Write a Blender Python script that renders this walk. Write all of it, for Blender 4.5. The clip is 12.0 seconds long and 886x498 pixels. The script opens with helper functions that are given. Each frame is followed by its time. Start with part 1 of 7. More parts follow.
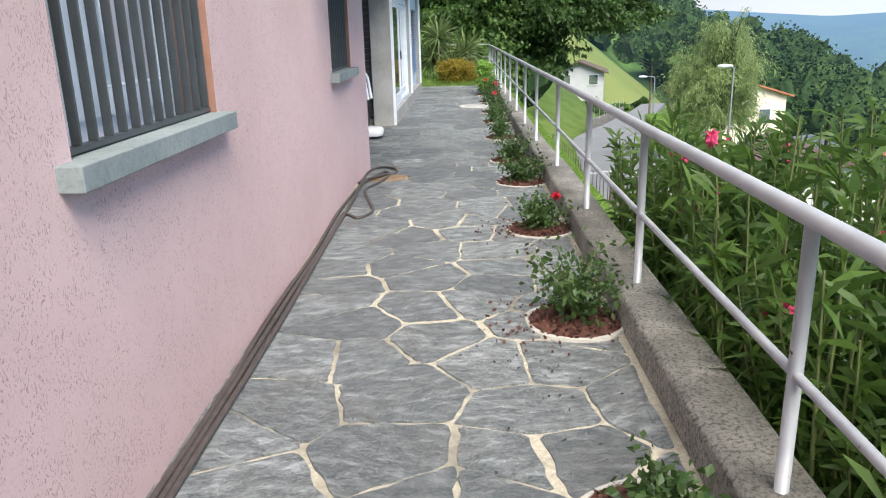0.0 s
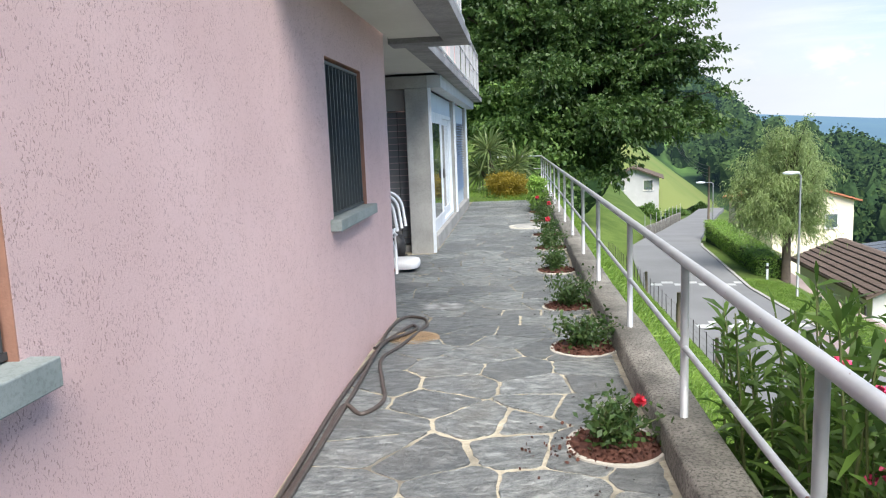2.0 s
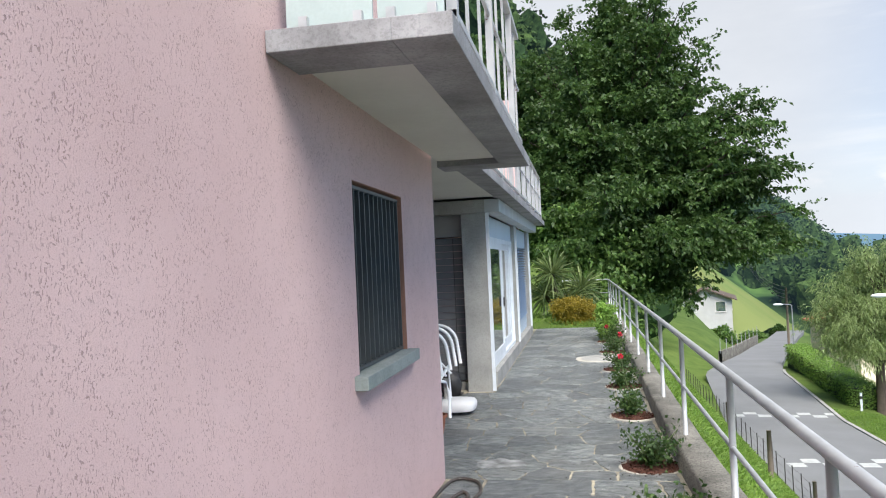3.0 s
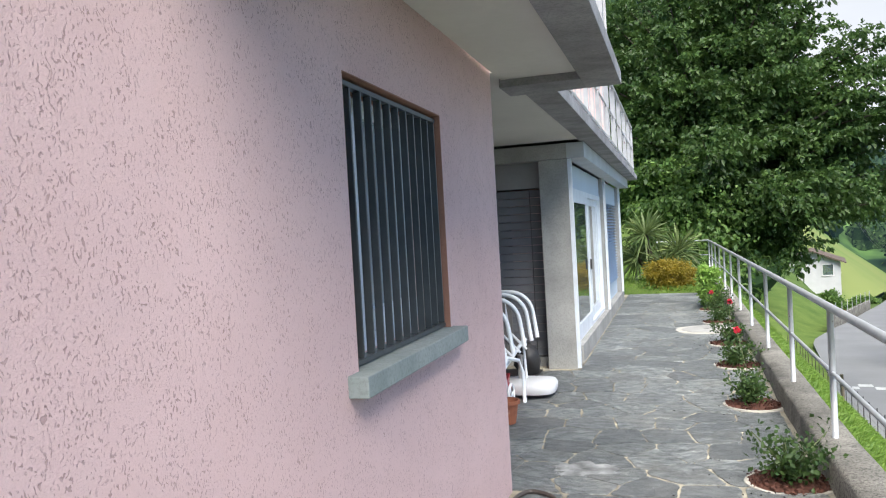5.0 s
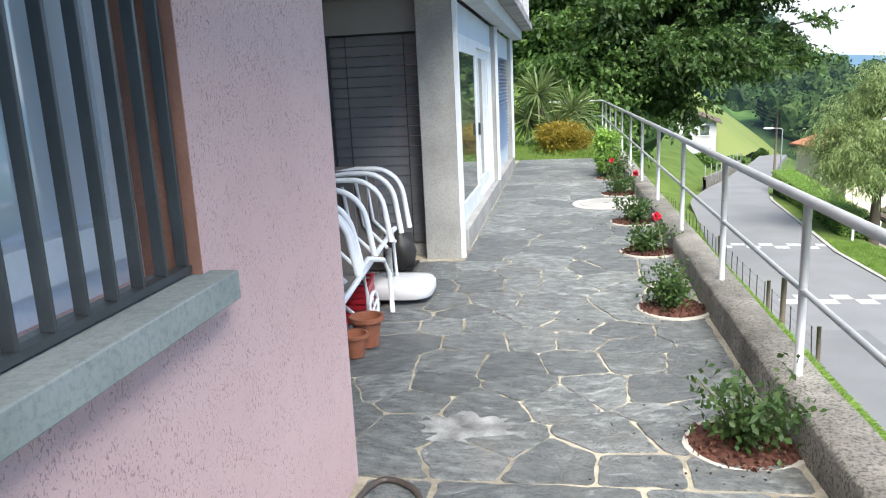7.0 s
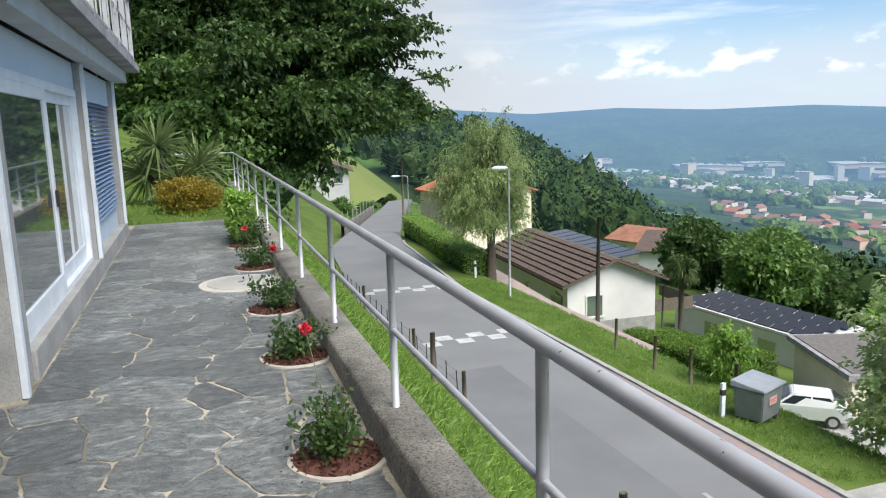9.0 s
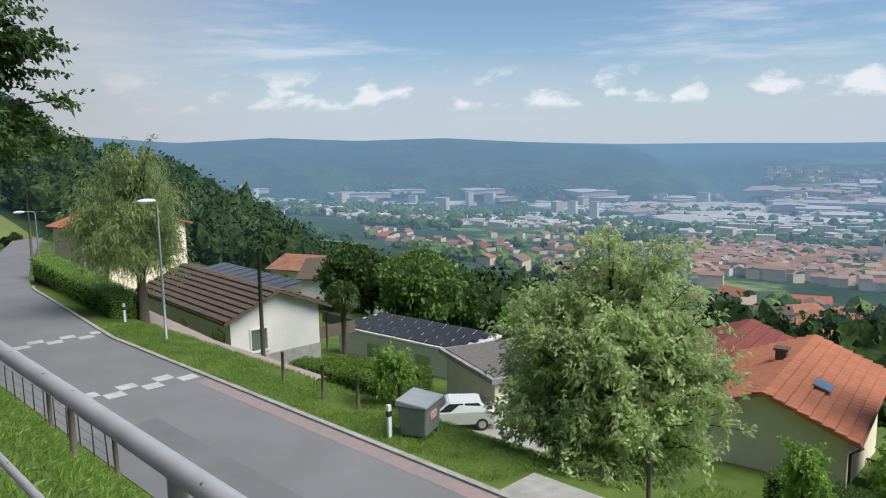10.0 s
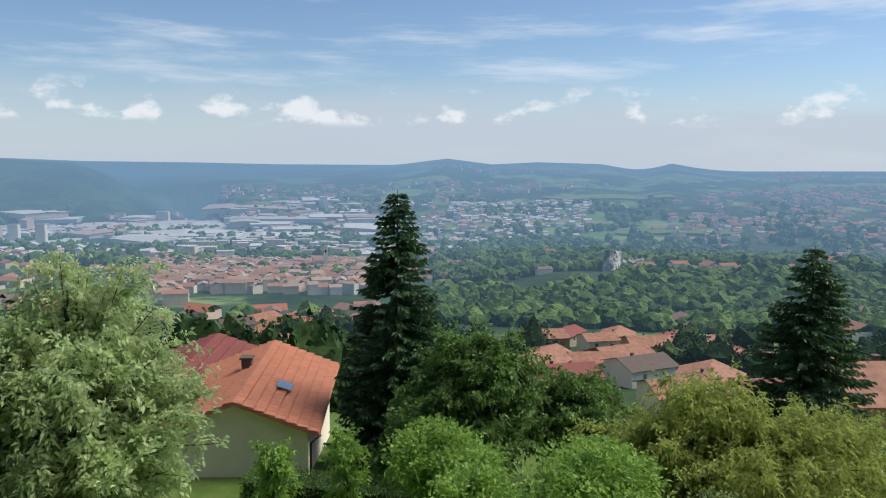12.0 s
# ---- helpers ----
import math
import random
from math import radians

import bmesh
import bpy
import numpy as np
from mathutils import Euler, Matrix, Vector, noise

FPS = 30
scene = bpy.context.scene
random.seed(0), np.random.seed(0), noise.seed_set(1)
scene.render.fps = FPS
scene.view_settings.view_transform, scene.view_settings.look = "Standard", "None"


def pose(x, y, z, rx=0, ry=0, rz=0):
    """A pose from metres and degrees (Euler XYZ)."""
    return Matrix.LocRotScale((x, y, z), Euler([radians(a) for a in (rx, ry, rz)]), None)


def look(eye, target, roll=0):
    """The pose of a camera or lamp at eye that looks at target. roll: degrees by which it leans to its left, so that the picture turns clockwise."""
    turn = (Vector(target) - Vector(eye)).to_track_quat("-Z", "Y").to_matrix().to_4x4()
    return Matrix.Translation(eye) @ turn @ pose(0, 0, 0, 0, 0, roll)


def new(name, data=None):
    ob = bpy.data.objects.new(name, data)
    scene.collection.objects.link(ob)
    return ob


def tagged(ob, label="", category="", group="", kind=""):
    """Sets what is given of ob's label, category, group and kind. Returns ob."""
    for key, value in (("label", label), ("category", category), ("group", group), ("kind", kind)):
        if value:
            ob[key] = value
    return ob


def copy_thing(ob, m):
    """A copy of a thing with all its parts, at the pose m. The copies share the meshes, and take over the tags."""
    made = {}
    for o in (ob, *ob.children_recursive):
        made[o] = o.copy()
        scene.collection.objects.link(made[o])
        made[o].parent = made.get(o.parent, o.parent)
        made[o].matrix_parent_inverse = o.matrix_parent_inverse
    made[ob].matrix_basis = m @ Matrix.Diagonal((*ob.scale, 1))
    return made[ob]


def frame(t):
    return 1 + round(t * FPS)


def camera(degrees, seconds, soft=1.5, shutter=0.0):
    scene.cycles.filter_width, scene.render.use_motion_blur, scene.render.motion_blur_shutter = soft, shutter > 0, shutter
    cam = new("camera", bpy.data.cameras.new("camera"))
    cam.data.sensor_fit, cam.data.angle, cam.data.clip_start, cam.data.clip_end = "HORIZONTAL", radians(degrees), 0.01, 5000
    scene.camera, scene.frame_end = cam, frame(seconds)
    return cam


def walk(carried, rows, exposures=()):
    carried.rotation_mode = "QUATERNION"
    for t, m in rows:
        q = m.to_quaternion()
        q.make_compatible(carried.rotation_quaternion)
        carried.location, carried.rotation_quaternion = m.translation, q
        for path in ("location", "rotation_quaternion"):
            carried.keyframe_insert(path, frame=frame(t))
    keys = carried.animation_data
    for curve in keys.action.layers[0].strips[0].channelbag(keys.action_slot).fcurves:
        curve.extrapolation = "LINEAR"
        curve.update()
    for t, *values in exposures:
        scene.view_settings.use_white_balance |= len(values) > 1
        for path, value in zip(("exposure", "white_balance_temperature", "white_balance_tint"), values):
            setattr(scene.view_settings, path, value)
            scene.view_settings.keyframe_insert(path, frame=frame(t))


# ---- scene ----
cam = camera(61.9, 12.0, soft=1.15)
PATH = [
    (0, (0.452, 0.007, 1.481), (0.385, 1.924, 0.917), -1.5),
    (0.5, (0.483, 0.411, 1.556), (0.376, 2.337, 1.026), -1.8),
    (1, (0.45, 0.837, 1.571), (0.316, 2.774, 1.094), -1.9),
    (1.5, (0.475, 1.237, 1.584), (0.31, 3.189, 1.184), -2.0),
    (2, (0.526, 1.652, 1.631), (0.319, 3.62, 1.343), -2.3),
    (2.5, (0.536, 2.017, 1.638), (0.264, 3.993, 1.49), -2.4),
    (3, (0.514, 2.535, 1.716), (0.146, 4.5, 1.76), -2.6),
    (4.8, (0.372, 3.783, 1.63), (-0.229, 5.689, 1.7), -3.4),
    (5, (0.393, 3.939, 1.616), (-0.208, 5.846, 1.577), -3.2),
    (5.5, (0.314, 4.34, 1.606), (-0.215, 6.252, 1.359), -3.1),
    (6, (0.22, 4.76, 1.584), (-0.215, 6.679, 1.225), -3.0),
    (6.5, (0.222, 5.22, 1.552), (-0.148, 7.14, 1.132), -2.7),
    (6.7, (0.215, 5.404, 1.567), (-0.132, 7.326, 1.139), -2.7),
    (8.5, (0.303, 6.971, 1.626), (0.449, 8.925, 1.222), -2.0),
    (9, (0.417, 7.375, 1.647), (1.031, 9.248, 1.307), -1.7),
    (9.5, (0.56, 7.674, 1.647), (1.588, 9.363, 1.345), -1.1),
    (10, (0.711, 7.82, 1.661), (2.095, 9.236, 1.378), -1.0),
    (10.5, (0.702, 7.845, 1.699), (2.356, 8.936, 1.428), -0.8),
    (11, (0.669, 7.825, 1.707), (2.502, 8.58, 1.446), -0.5),
    (11.5, (0.619, 7.786, 1.717), (2.553, 8.228, 1.465), -0.0),
    (12, (0.729, 7.798, 1.702), (2.706, 7.983, 1.463), 0.5),
]
walk(cam, [(t, look(eye, target, roll)) for t, eye, target, roll in PATH],
     exposures=[(0, 0.7), (1.7, 0.75), (3.0, 0.6), (5, 0.8), (6.0, 1.0), (6.7, 1.05), (8.5, 0.7), (9.5, 0.05), (10.5, -0.12), (12, -0.1)])

# ---- world, sun, exposure ----
SUN_EL, SUN_AZ = 52.0, 158.0      # degrees; azimuth from +y towards +x
SUN_DIR = Vector((math.sin(radians(SUN_AZ)) * math.cos(radians(SUN_EL)), math.cos(radians(SUN_AZ)) * math.cos(radians(SUN_EL)), math.sin(radians(SUN_EL))))
sun = new("sun", bpy.data.lights.new("sun", "SUN"))
sun.data.energy, sun.data.angle, sun.data.color = 5.2, radians(45.0), (1.0, 0.94, 0.85)
sun.matrix_world = look(SUN_DIR * 50, (0, 0, 0))

world = bpy.data.worlds.new("world")
scene.world = world
world.use_nodes = True
wn, wl = world.node_tree.nodes, world.node_tree.links
wn.clear()


def wnode(kind, **vals):
    n = wn.new(kind)
    for k, v in vals.items():
        n.inputs[k].default_value = v
    return n


sky = wn.new("ShaderNodeTexSky")
sky.sky_type, sky.sun_disc = "NISHITA", False
sky.sun_elevation, sky.sun_rotation = radians(SUN_EL), radians(SUN_AZ)
sky.altitude, sky.air_density, sky.dust_density, sky.ozone_density = 400, 1.0, 0.4, 4.8
wout, wbg = wn.new("ShaderNodeOutputWorld"), wn.new("ShaderNodeBackground")
tc = wn.new("ShaderNodeTexCoord")
sep = wn.new("ShaderNodeSeparateXYZ")
wl.new(tc.outputs["Generated"], sep.inputs[0])


def wmath(op, a, b=0.0, clamp=False):
    n = wn.new("ShaderNodeMath")
    n.operation, n.use_clamp = op, clamp
    for i, v in enumerate((a, b)):
        if hasattr(v, "is_linked"):
            wl.new(v, n.inputs[i])
        else:
            n.inputs[i].default_value = v
    return n.outputs[0]


def wmap(v, a, b, c=0.0, d=1.0):
    n = wn.new("ShaderNodeMapRange")
    n.interpolation_type = "SMOOTHSTEP"
    wl.new(v, n.inputs[0])
    for i, x in enumerate((a, b, c, d)):
        n.inputs[i + 1].default_value = x
    return n.outputs[0]


def wnoise(scale3, scale, detail, rough):
    m = wn.new("ShaderNodeMapping")
    wl.new(tc.outputs["Generated"], m.inputs[0])
    m.inputs["Scale"].default_value = scale3
    n = wnode("ShaderNodeTexNoise", Scale=scale, Detail=detail, Roughness=rough)
    wl.new(m.outputs[0], n.inputs["Vector"])
    return n.outputs[0]


up = sep.outputs[2]
cirrus = wmath("MULTIPLY", wmap(wnoise((1, 1, 9), 2.6, 9, 0.62), 0.48, 0.72, 0, 0.5), wmap(up, 0.02, 0.12))
puff = wmath("MULTIPLY", wmap(wnoise((1, 1, 1.9), 15.0, 7, 0.55), 0.51, 0.64, 0, 0.72), wmath("MULTIPLY", wmap(up, 0.04, 0.052), wmap(up, 0.105, 0.075)))
bank = wmath("MULTIPLY", wmap(wnoise((1, 1, 5.0), 3.2, 6, 0.55), 0.36, 0.62, 0.25, 0.85), wmap(up, 0.125, 0.05))
veil = wmath("MULTIPLY", wmap(sep.outputs[1], 0.5, 0.95, 0, 0.95), wmap(sep.outputs[0], 0.66, 0.2))
cloud = wmath("MAXIMUM", cirrus, puff)
haze = wmap(up, 0.10, -0.02, 0, 0.75)


def wmix(f, a, b):
    n = wn.new("ShaderNodeMix")
    n.data_type = "RGBA"
    wl.new(f, n.inputs["Factor"])
    for i, v in ((6, a), (7, b)):
        if isinstance(v, tuple):
            n.inputs[i].default_value = v
        else:
            wl.new(v, n.inputs[i])
    return n.outputs[2]


skyscale = wn.new("ShaderNodeVectorMath")
skyscale.operation = "SCALE"
skyscale.inputs["Scale"].default_value = 1.0
wl.new(sky.outputs[0], skyscale.inputs[0])
hazed = wmix(haze, skyscale.outputs[0], (4.6, 5.6, 7.0, 1))
banked = wmix(bank, hazed, (4.7, 5.3, 6.2, 1))
veilsky = wmix(veil, wmix(cloud, banked, (8.2, 8.4, 8.7, 1)), wmix(wnoise((1, 1, 2.5), 3.0, 6, 0.6), (3.6, 3.8, 4.1, 1), (5.4, 5.5, 5.7, 1)))
wl.new(veilsky, wbg.inputs[0])
wbg.inputs[1].default_value = 0.12
wl.new(wbg.outputs[0], wout.inputs[0])


# ---- materials ----
class Mat:
    """A procedural material: colour by noise at two scales, bump, roughness."""

    def __init__(self, name, rough=0.8, metal=0.0, spec=0.5):
        self.m = bpy.data.materials.new(name)
        self.m.use_nodes = True
        self.nt = self.m.node_tree
        self.b = self.nt.nodes["Principled BSDF"]
        self.b.inputs["Roughness"].default_value = rough
        self.b.inputs["Metallic"].default_value = metal
        self.b.inputs["Specular IOR Level"].default_value = spec
        self.tc = self.nt.nodes.new("ShaderNodeTexCoord")

    def vec(self, scale=(1, 1, 1), rot=(0, 0, 0)):
        g = self.nt.nodes.new("ShaderNodeNewGeometry")
        m = self.nt.nodes.new("ShaderNodeMapping")
        m.inputs["Scale"].default_value = scale
        m.inputs["Rotation"].default_value = rot
        self.nt.links.new(g.outputs["Position"], m.inputs[0])
        return m.outputs[0]

    def noise(self, scale, detail=5, rough=0.55, vec=None):
        n = self.nt.nodes.new("ShaderNodeTexNoise")
        n.inputs["Scale"].default_value, n.inputs["Detail"].default_value, n.inputs["Roughness"].default_value = scale, detail, rough
        self.nt.links.new(vec or self.vec(), n.inputs["Vector"])
        return n.outputs[0]

    def voro(self, scale, vec=None, feature="F1", out=0):
        n = self.nt.nodes.new("ShaderNodeTexVoronoi")
        n.feature = feature
        n.inputs["Scale"].default_value = scale
        self.nt.links.new(vec or self.vec(), n.inputs["Vector"])
        return n.outputs[out]

    def ramp(self, v, a, b, lo=0.0, hi=1.0):
        n = self.nt.nodes.new("ShaderNodeMapRange")
        self.nt.links.new(v, n.inputs[0])
        for i, x in enumerate((a, b, lo, hi)):
            n.inputs[i + 1].default_value = x
        return n.outputs[0]

    def mix(self, f, a, b, mode="MIX"):
        n = self.nt.nodes.new("ShaderNodeMix")
        n.data_type, n.blend_type = "RGBA", mode
        if hasattr(f, "is_linked"):
            self.nt.links.new(f, n.inputs["Factor"])
        else:
            n.inputs["Factor"].default_value = f
        for i, v in ((6, a), (7, b)):
            if isinstance(v, tuple):
                n.inputs[i].default_value = (*v[:3], 1)
            else:
                self.nt.links.new(v, n.inputs[i])
        return n.outputs[2]

    def math(self, op, a, b):
        n = self.nt.nodes.new("ShaderNodeMath")
        n.operation = op
        for i, v in enumerate((a, b)):
            if hasattr(v, "is_linked"):
                self.nt.links.new(v, n.inputs[i])
            else:
                n.inputs[i].default_value = v
        return n.outputs[0]

    def random(self, island=False):
        n = self.nt.nodes.new("ShaderNodeNewGeometry" if island else "ShaderNodeObjectInfo")
        return n.outputs["Random Per Island" if island else "Random"]

    def color(self, c):
        if isinstance(c, tuple):
            self.b.inputs["Base Color"].default_value = (*c[:3], 1)
        else:
            self.nt.links.new(c, self.b.inputs["Base Color"])
        return self

    def roughness(self, r):
        self.nt.links.new(r, self.b.inputs["Roughness"])
        return self

    def bump(self, h, strength=0.5, dist=0.01):
        n = self.nt.nodes.new("ShaderNodeBump")
        n.inputs["Strength"].default_value, n.inputs["Distance"].default_value = strength, dist
        self.nt.links.new(h, n.inputs["Height"])
        self.nt.links.new(n.outputs[0], self.b.inputs["Normal"])
        return self


def simple(name, c, rough=0.7, metal=0.0, var=0.25, scale=6.0, bump=0.0, bscale=60.0, fine=None):
    k = Mat(name, rough, metal)
    dark = tuple(x * (1 - var) for x in c)
    lite = tuple(min(1, x * (1 + var * 0.6)) for x in c)
    col = k.mix(k.ramp(k.noise(scale), 0.3, 0.7), dark, lite)
    col = k.mix(k.ramp(k.noise(fine or scale * 14, 3), 0.35, 0.7, 0, 0.5), col, tuple(x * (1 - var) for x in c))
    k.color(col)
    if bump:
        k.bump(k.noise(bscale, 4), bump, 0.004)
    return k.m


def leafy(name, a, b, trans=0.42, dist_scale=1.0):
    k = Mat(name, 0.5, 0, 0.35)
    r = k.random(True)
    col = k.mix(r, a, b)
    col = k.mix(k.ramp(k.noise(1.3 / dist_scale, 3), 0.35, 0.68, 0, 0.65), col, tuple(x * 0.5 for x in a))
    k.color(col)
    t = k.nt.nodes.new("ShaderNodeBsdfTranslucent")
    k.nt.links.new(k.mix(0.5, col, tuple(min(1, x * 1.7) for x in b)), t.inputs[0])
    mx = k.nt.nodes.new("ShaderNodeMixShader")
    mx.inputs[0].default_value = trans
    k.nt.links.new(k.b.outputs[0], mx.inputs[1])
    k.nt.links.new(t.outputs[0], mx.inputs[2])
    k.nt.links.new(mx.outputs[0], k.nt.nodes["Material Output"].inputs[0])
    return k.m


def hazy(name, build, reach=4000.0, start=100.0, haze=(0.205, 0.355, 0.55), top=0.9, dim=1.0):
    """A material for the distance: its surface, with air haze mixed in as glow away from the terrace."""
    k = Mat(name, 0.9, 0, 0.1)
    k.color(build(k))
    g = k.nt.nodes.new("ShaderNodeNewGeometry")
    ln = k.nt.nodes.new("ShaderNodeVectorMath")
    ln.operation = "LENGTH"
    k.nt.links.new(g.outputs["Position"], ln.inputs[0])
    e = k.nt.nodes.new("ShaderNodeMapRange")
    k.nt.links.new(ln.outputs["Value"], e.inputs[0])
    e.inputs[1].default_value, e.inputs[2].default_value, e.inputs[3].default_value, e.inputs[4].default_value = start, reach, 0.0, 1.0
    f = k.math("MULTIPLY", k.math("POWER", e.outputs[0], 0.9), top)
    # haze glow laid over the surface colour, stronger with distance
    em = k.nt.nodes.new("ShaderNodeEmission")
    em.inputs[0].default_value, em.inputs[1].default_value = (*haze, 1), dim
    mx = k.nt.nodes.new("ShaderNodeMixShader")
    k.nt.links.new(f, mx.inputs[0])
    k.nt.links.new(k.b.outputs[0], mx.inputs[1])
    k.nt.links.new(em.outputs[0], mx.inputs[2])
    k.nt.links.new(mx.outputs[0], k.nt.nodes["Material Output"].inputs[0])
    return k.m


def m_render():
    k = Mat("pink_render", 0.92, 0, 0.15)
    fine = k.noise(210, 6, 0.75)
    warp = k.nt.nodes.new("ShaderNodeVectorMath")
    warp.operation = "MULTIPLY_ADD"
    n3 = k.nt.nodes.new("ShaderNodeTexNoise")
    n3.inputs["Scale"].default_value = 30
    k.nt.links.new(k.vec(), n3.inputs["Vector"])
    k.nt.links.new(n3.outputs["Color"], warp.inputs[0])
    warp.inputs[1].default_value = (0.02, 0.03, 0.02)
    k.nt.links.new(k.vec((1, 1, 0.5), (0.25, 0, 0)), warp.inputs[2])
    worm = k.noise(185, 2, 0.4, warp.outputs[0])
    pits = k.ramp(worm, 0.36, 0.41, 1, 0)
    patch = k.ramp(k.noise(11, 5, 0.7), 0.40, 0.55, 0.1, 1)
    pits = k.math("MULTIPLY", pits, patch)
    base = k.mix(k.ramp(k.noise(0.9, 5), 0.3, 0.7), (0.67, 0.485, 0.475), (0.77, 0.575, 0.565))
    base = k.mix(k.ramp(k.noise(0.5, 3, 0.5, k.vec((1, 1, 0.25))), 0.45, 0.7, 0, 0.35), base, (0.54, 0.38, 0.365))
    base = k.mix(k.ramp(fine, 0.3, 0.7, 0.25, 0), base, (0.42, 0.30, 0.29))
    # pits darkened in the colour as well, standing in for shade inside them
    k.color(k.mix(k.ramp(pits, 0, 1, 0, 0.72), base, (0.36, 0.24, 0.225)))
    k.bump(k.math("SUBTRACT", k.math("MULTIPLY", fine, 0.7), pits), 0.8, 0.006)
    return k.m


def m_slate():
    k = Mat("slate", 0.5, 0, 0.5)
    oi = k.nt.nodes.new("ShaderNodeObjectInfo")
    g = k.nt.nodes.new("ShaderNodeNewGeometry")
    off = k.nt.nodes.new("ShaderNodeVectorMath")
    off.operation = "MULTIPLY_ADD"
    k.nt.links.new(oi.outputs["Random"], off.inputs[0])
    off.inputs[1].default_value = (37, 91, 13)
    k.nt.links.new(g.outputs["Position"], off.inputs[2])
    rot = k.nt.nodes.new("ShaderNodeVectorRotate")
    rot.rotation_type = "Z_AXIS"
    k.nt.links.new(off.outputs[0], rot.inputs["Vector"])
    k.nt.links.new(k.ramp(oi.outputs["Random"], 0, 1, -0.45, 0.4), rot.inputs["Angle"])
    st = k.nt.nodes.new("ShaderNodeMapping")
    st.inputs["Scale"].default_value = (1.0, 2.2, 1.0)
    k.nt.links.new(rot.outputs[0], st.inputs[0])
    grain = k.noise(9, 10, 0.74, st.outputs[0])
    fine = k.noise(60, 8, 0.75, st.outputs[0])
    blot = k.noise(2.4, 4)
    col = k.mix(k.ramp(grain, 0.38, 0.62), (0.08, 0.097, 0.10), (0.40, 0.425, 0.425))
    col = k.mix(k.ramp(fine, 0.48, 0.66, 0, 0.6), col, (0.50, 0.525, 0.525))
    col = k.mix(k.ramp(blot, 0.5, 0.75, 0, 0.35), col, (0.27, 0.25, 0.20))
    col = k.mix(k.math("MULTIPLY", k.ramp(k.noise(0.9, 6, 0.7), 0.55, 0.66, 0, 0.75), k.ramp(fine, 0.35, 0.55)), col, (0.46, 0.465, 0.45))
    col = k.mix(k.ramp(k.math("FRACT", k.math("MULTIPLY", oi.outputs["Random"], 7.3), 0.0), 0, 1, 0, 0.6), col, (0.09, 0.10, 0.11))
    k.color(col)
    k.roughness(k.ramp(fine, 0.3, 0.7, 0.38, 0.65))
    step = k.math("ADD", k.ramp(grain, 0.465, 0.48, 0, 0.5), k.ramp(grain, 0.54, 0.55, 0, 0.4))
    k.bump(k.math("ADD", k.math("ADD", grain, step), k.math("MULTIPLY", fine, 0.5)), 1.0, 0.022)
    return k.m


def m_concrete(name, a, b, pits=True, bump=0.5, speckle=0.3):
    k = Mat(name, 0.88, 0, 0.3)
    col = k.mix(k.ramp(k.noise(2.2, 6, 0.65), 0.35, 0.68), a, b)
    sp = k.noise(60, 6, 0.75)
    col = k.mix(k.ramp(sp, 0.48, 0.6, 0, speckle), col, tuple(x * 0.42 for x in a))
    col = k.mix(k.ramp(k.noise(0.8, 5, 0.6, k.vec((1, 1, 0.2))), 0.5, 0.72, 0, 0.4), col, tuple(x * 0.5 for x in a))
    k.color(col)
    h = k.math("ADD", k.noise(24, 5, 0.6), k.math("MULTIPLY", sp, 0.5))
    if pits:
        h = k.math("ADD", h, k.ramp(k.voro(34), 0.05, 0.22, -0.5, 0))
    k.bump(h, bump, 0.01)
    return k.m


def m_grass(name, a, b, s=1.0):
    k = Mat(name, 0.9, 0, 0.1)
    col = k.mix(k.ramp(k.noise(0.7 * s, 6, 0.65), 0.35, 0.65), a, b)
    col = k.mix(k.ramp(k.noise(18 * s, 5, 0.7), 0.4, 0.7, 0, 0.7), col, tuple(x * 0.45 for x in a))
    k.color(col)
    k.bump(k.noise(22 * s, 5, 0.7), 1.0, 0.05 / s)
    return k.m


PINK = m_render()
PINK_IN = simple("brown_reveal", (0.33, 0.17, 0.12), 0.85, 0, 0.25, 5, 0.5, 90)
SLATE = m_slate()
MORTAR = Mat("mortar", 0.95, 0, 0.2)
_c = MORTAR.mix(MORTAR.ramp(MORTAR.noise(1.7, 5, 0.6), 0.36, 0.54), (0.17, 0.16, 0.135), (0.48, 0.44, 0.345))
MORTAR.color(MORTAR.mix(MORTAR.ramp(MORTAR.noise(40, 5, 0.7), 0.4, 0.65, 0, 0.55), _c, (0.20, 0.18, 0.14)))
MORTAR.bump(MORTAR.noise(80, 5, 0.7), 0.8, 0.006)
MORTAR = MORTAR.m
KERB = m_concrete("weathered_concrete", (0.13, 0.125, 0.11), (0.34, 0.325, 0.285), True, 1.0, 0.85)
CONC = m_concrete("column_concrete", (0.30, 0.30, 0.285), (0.42, 0.42, 0.40), True, 0.25)
SILL = m_concrete("sill_concrete", (0.22, 0.255, 0.25), (0.31, 0.345, 0.34), False, 0.15)
FASCIA = m_concrete("fascia_concrete", (0.22, 0.22, 0.23), (0.40, 0.40, 0.42), False, 0.2)
SOFFIT = simple("soffit_plaster", (0.62, 0.62, 0.58), 0.9, 0, 0.08, 1.5, 0.15)
WHITE = simple("white_paint", (0.72, 0.77, 0.82), 0.45, 0, 0.12, 4)
PANELBLUE = simple("pale_blue_panel", (0.50, 0.60, 0.70), 0.5, 0, 0.08, 2)
RAIL = Mat("painted_steel", 0.4, 0.2)
_c = RAIL.mix(RAIL.ramp(RAIL.noise(6, 4), 0.3, 0.7), (0.36, 0.375, 0.395), (0.46, 0.475, 0.495))
RAIL.color(RAIL.mix(RAIL.ramp(RAIL.noise(16, 4, 0.6), 0.69, 0.71), _c, (0.12, 0.045, 0.025)))
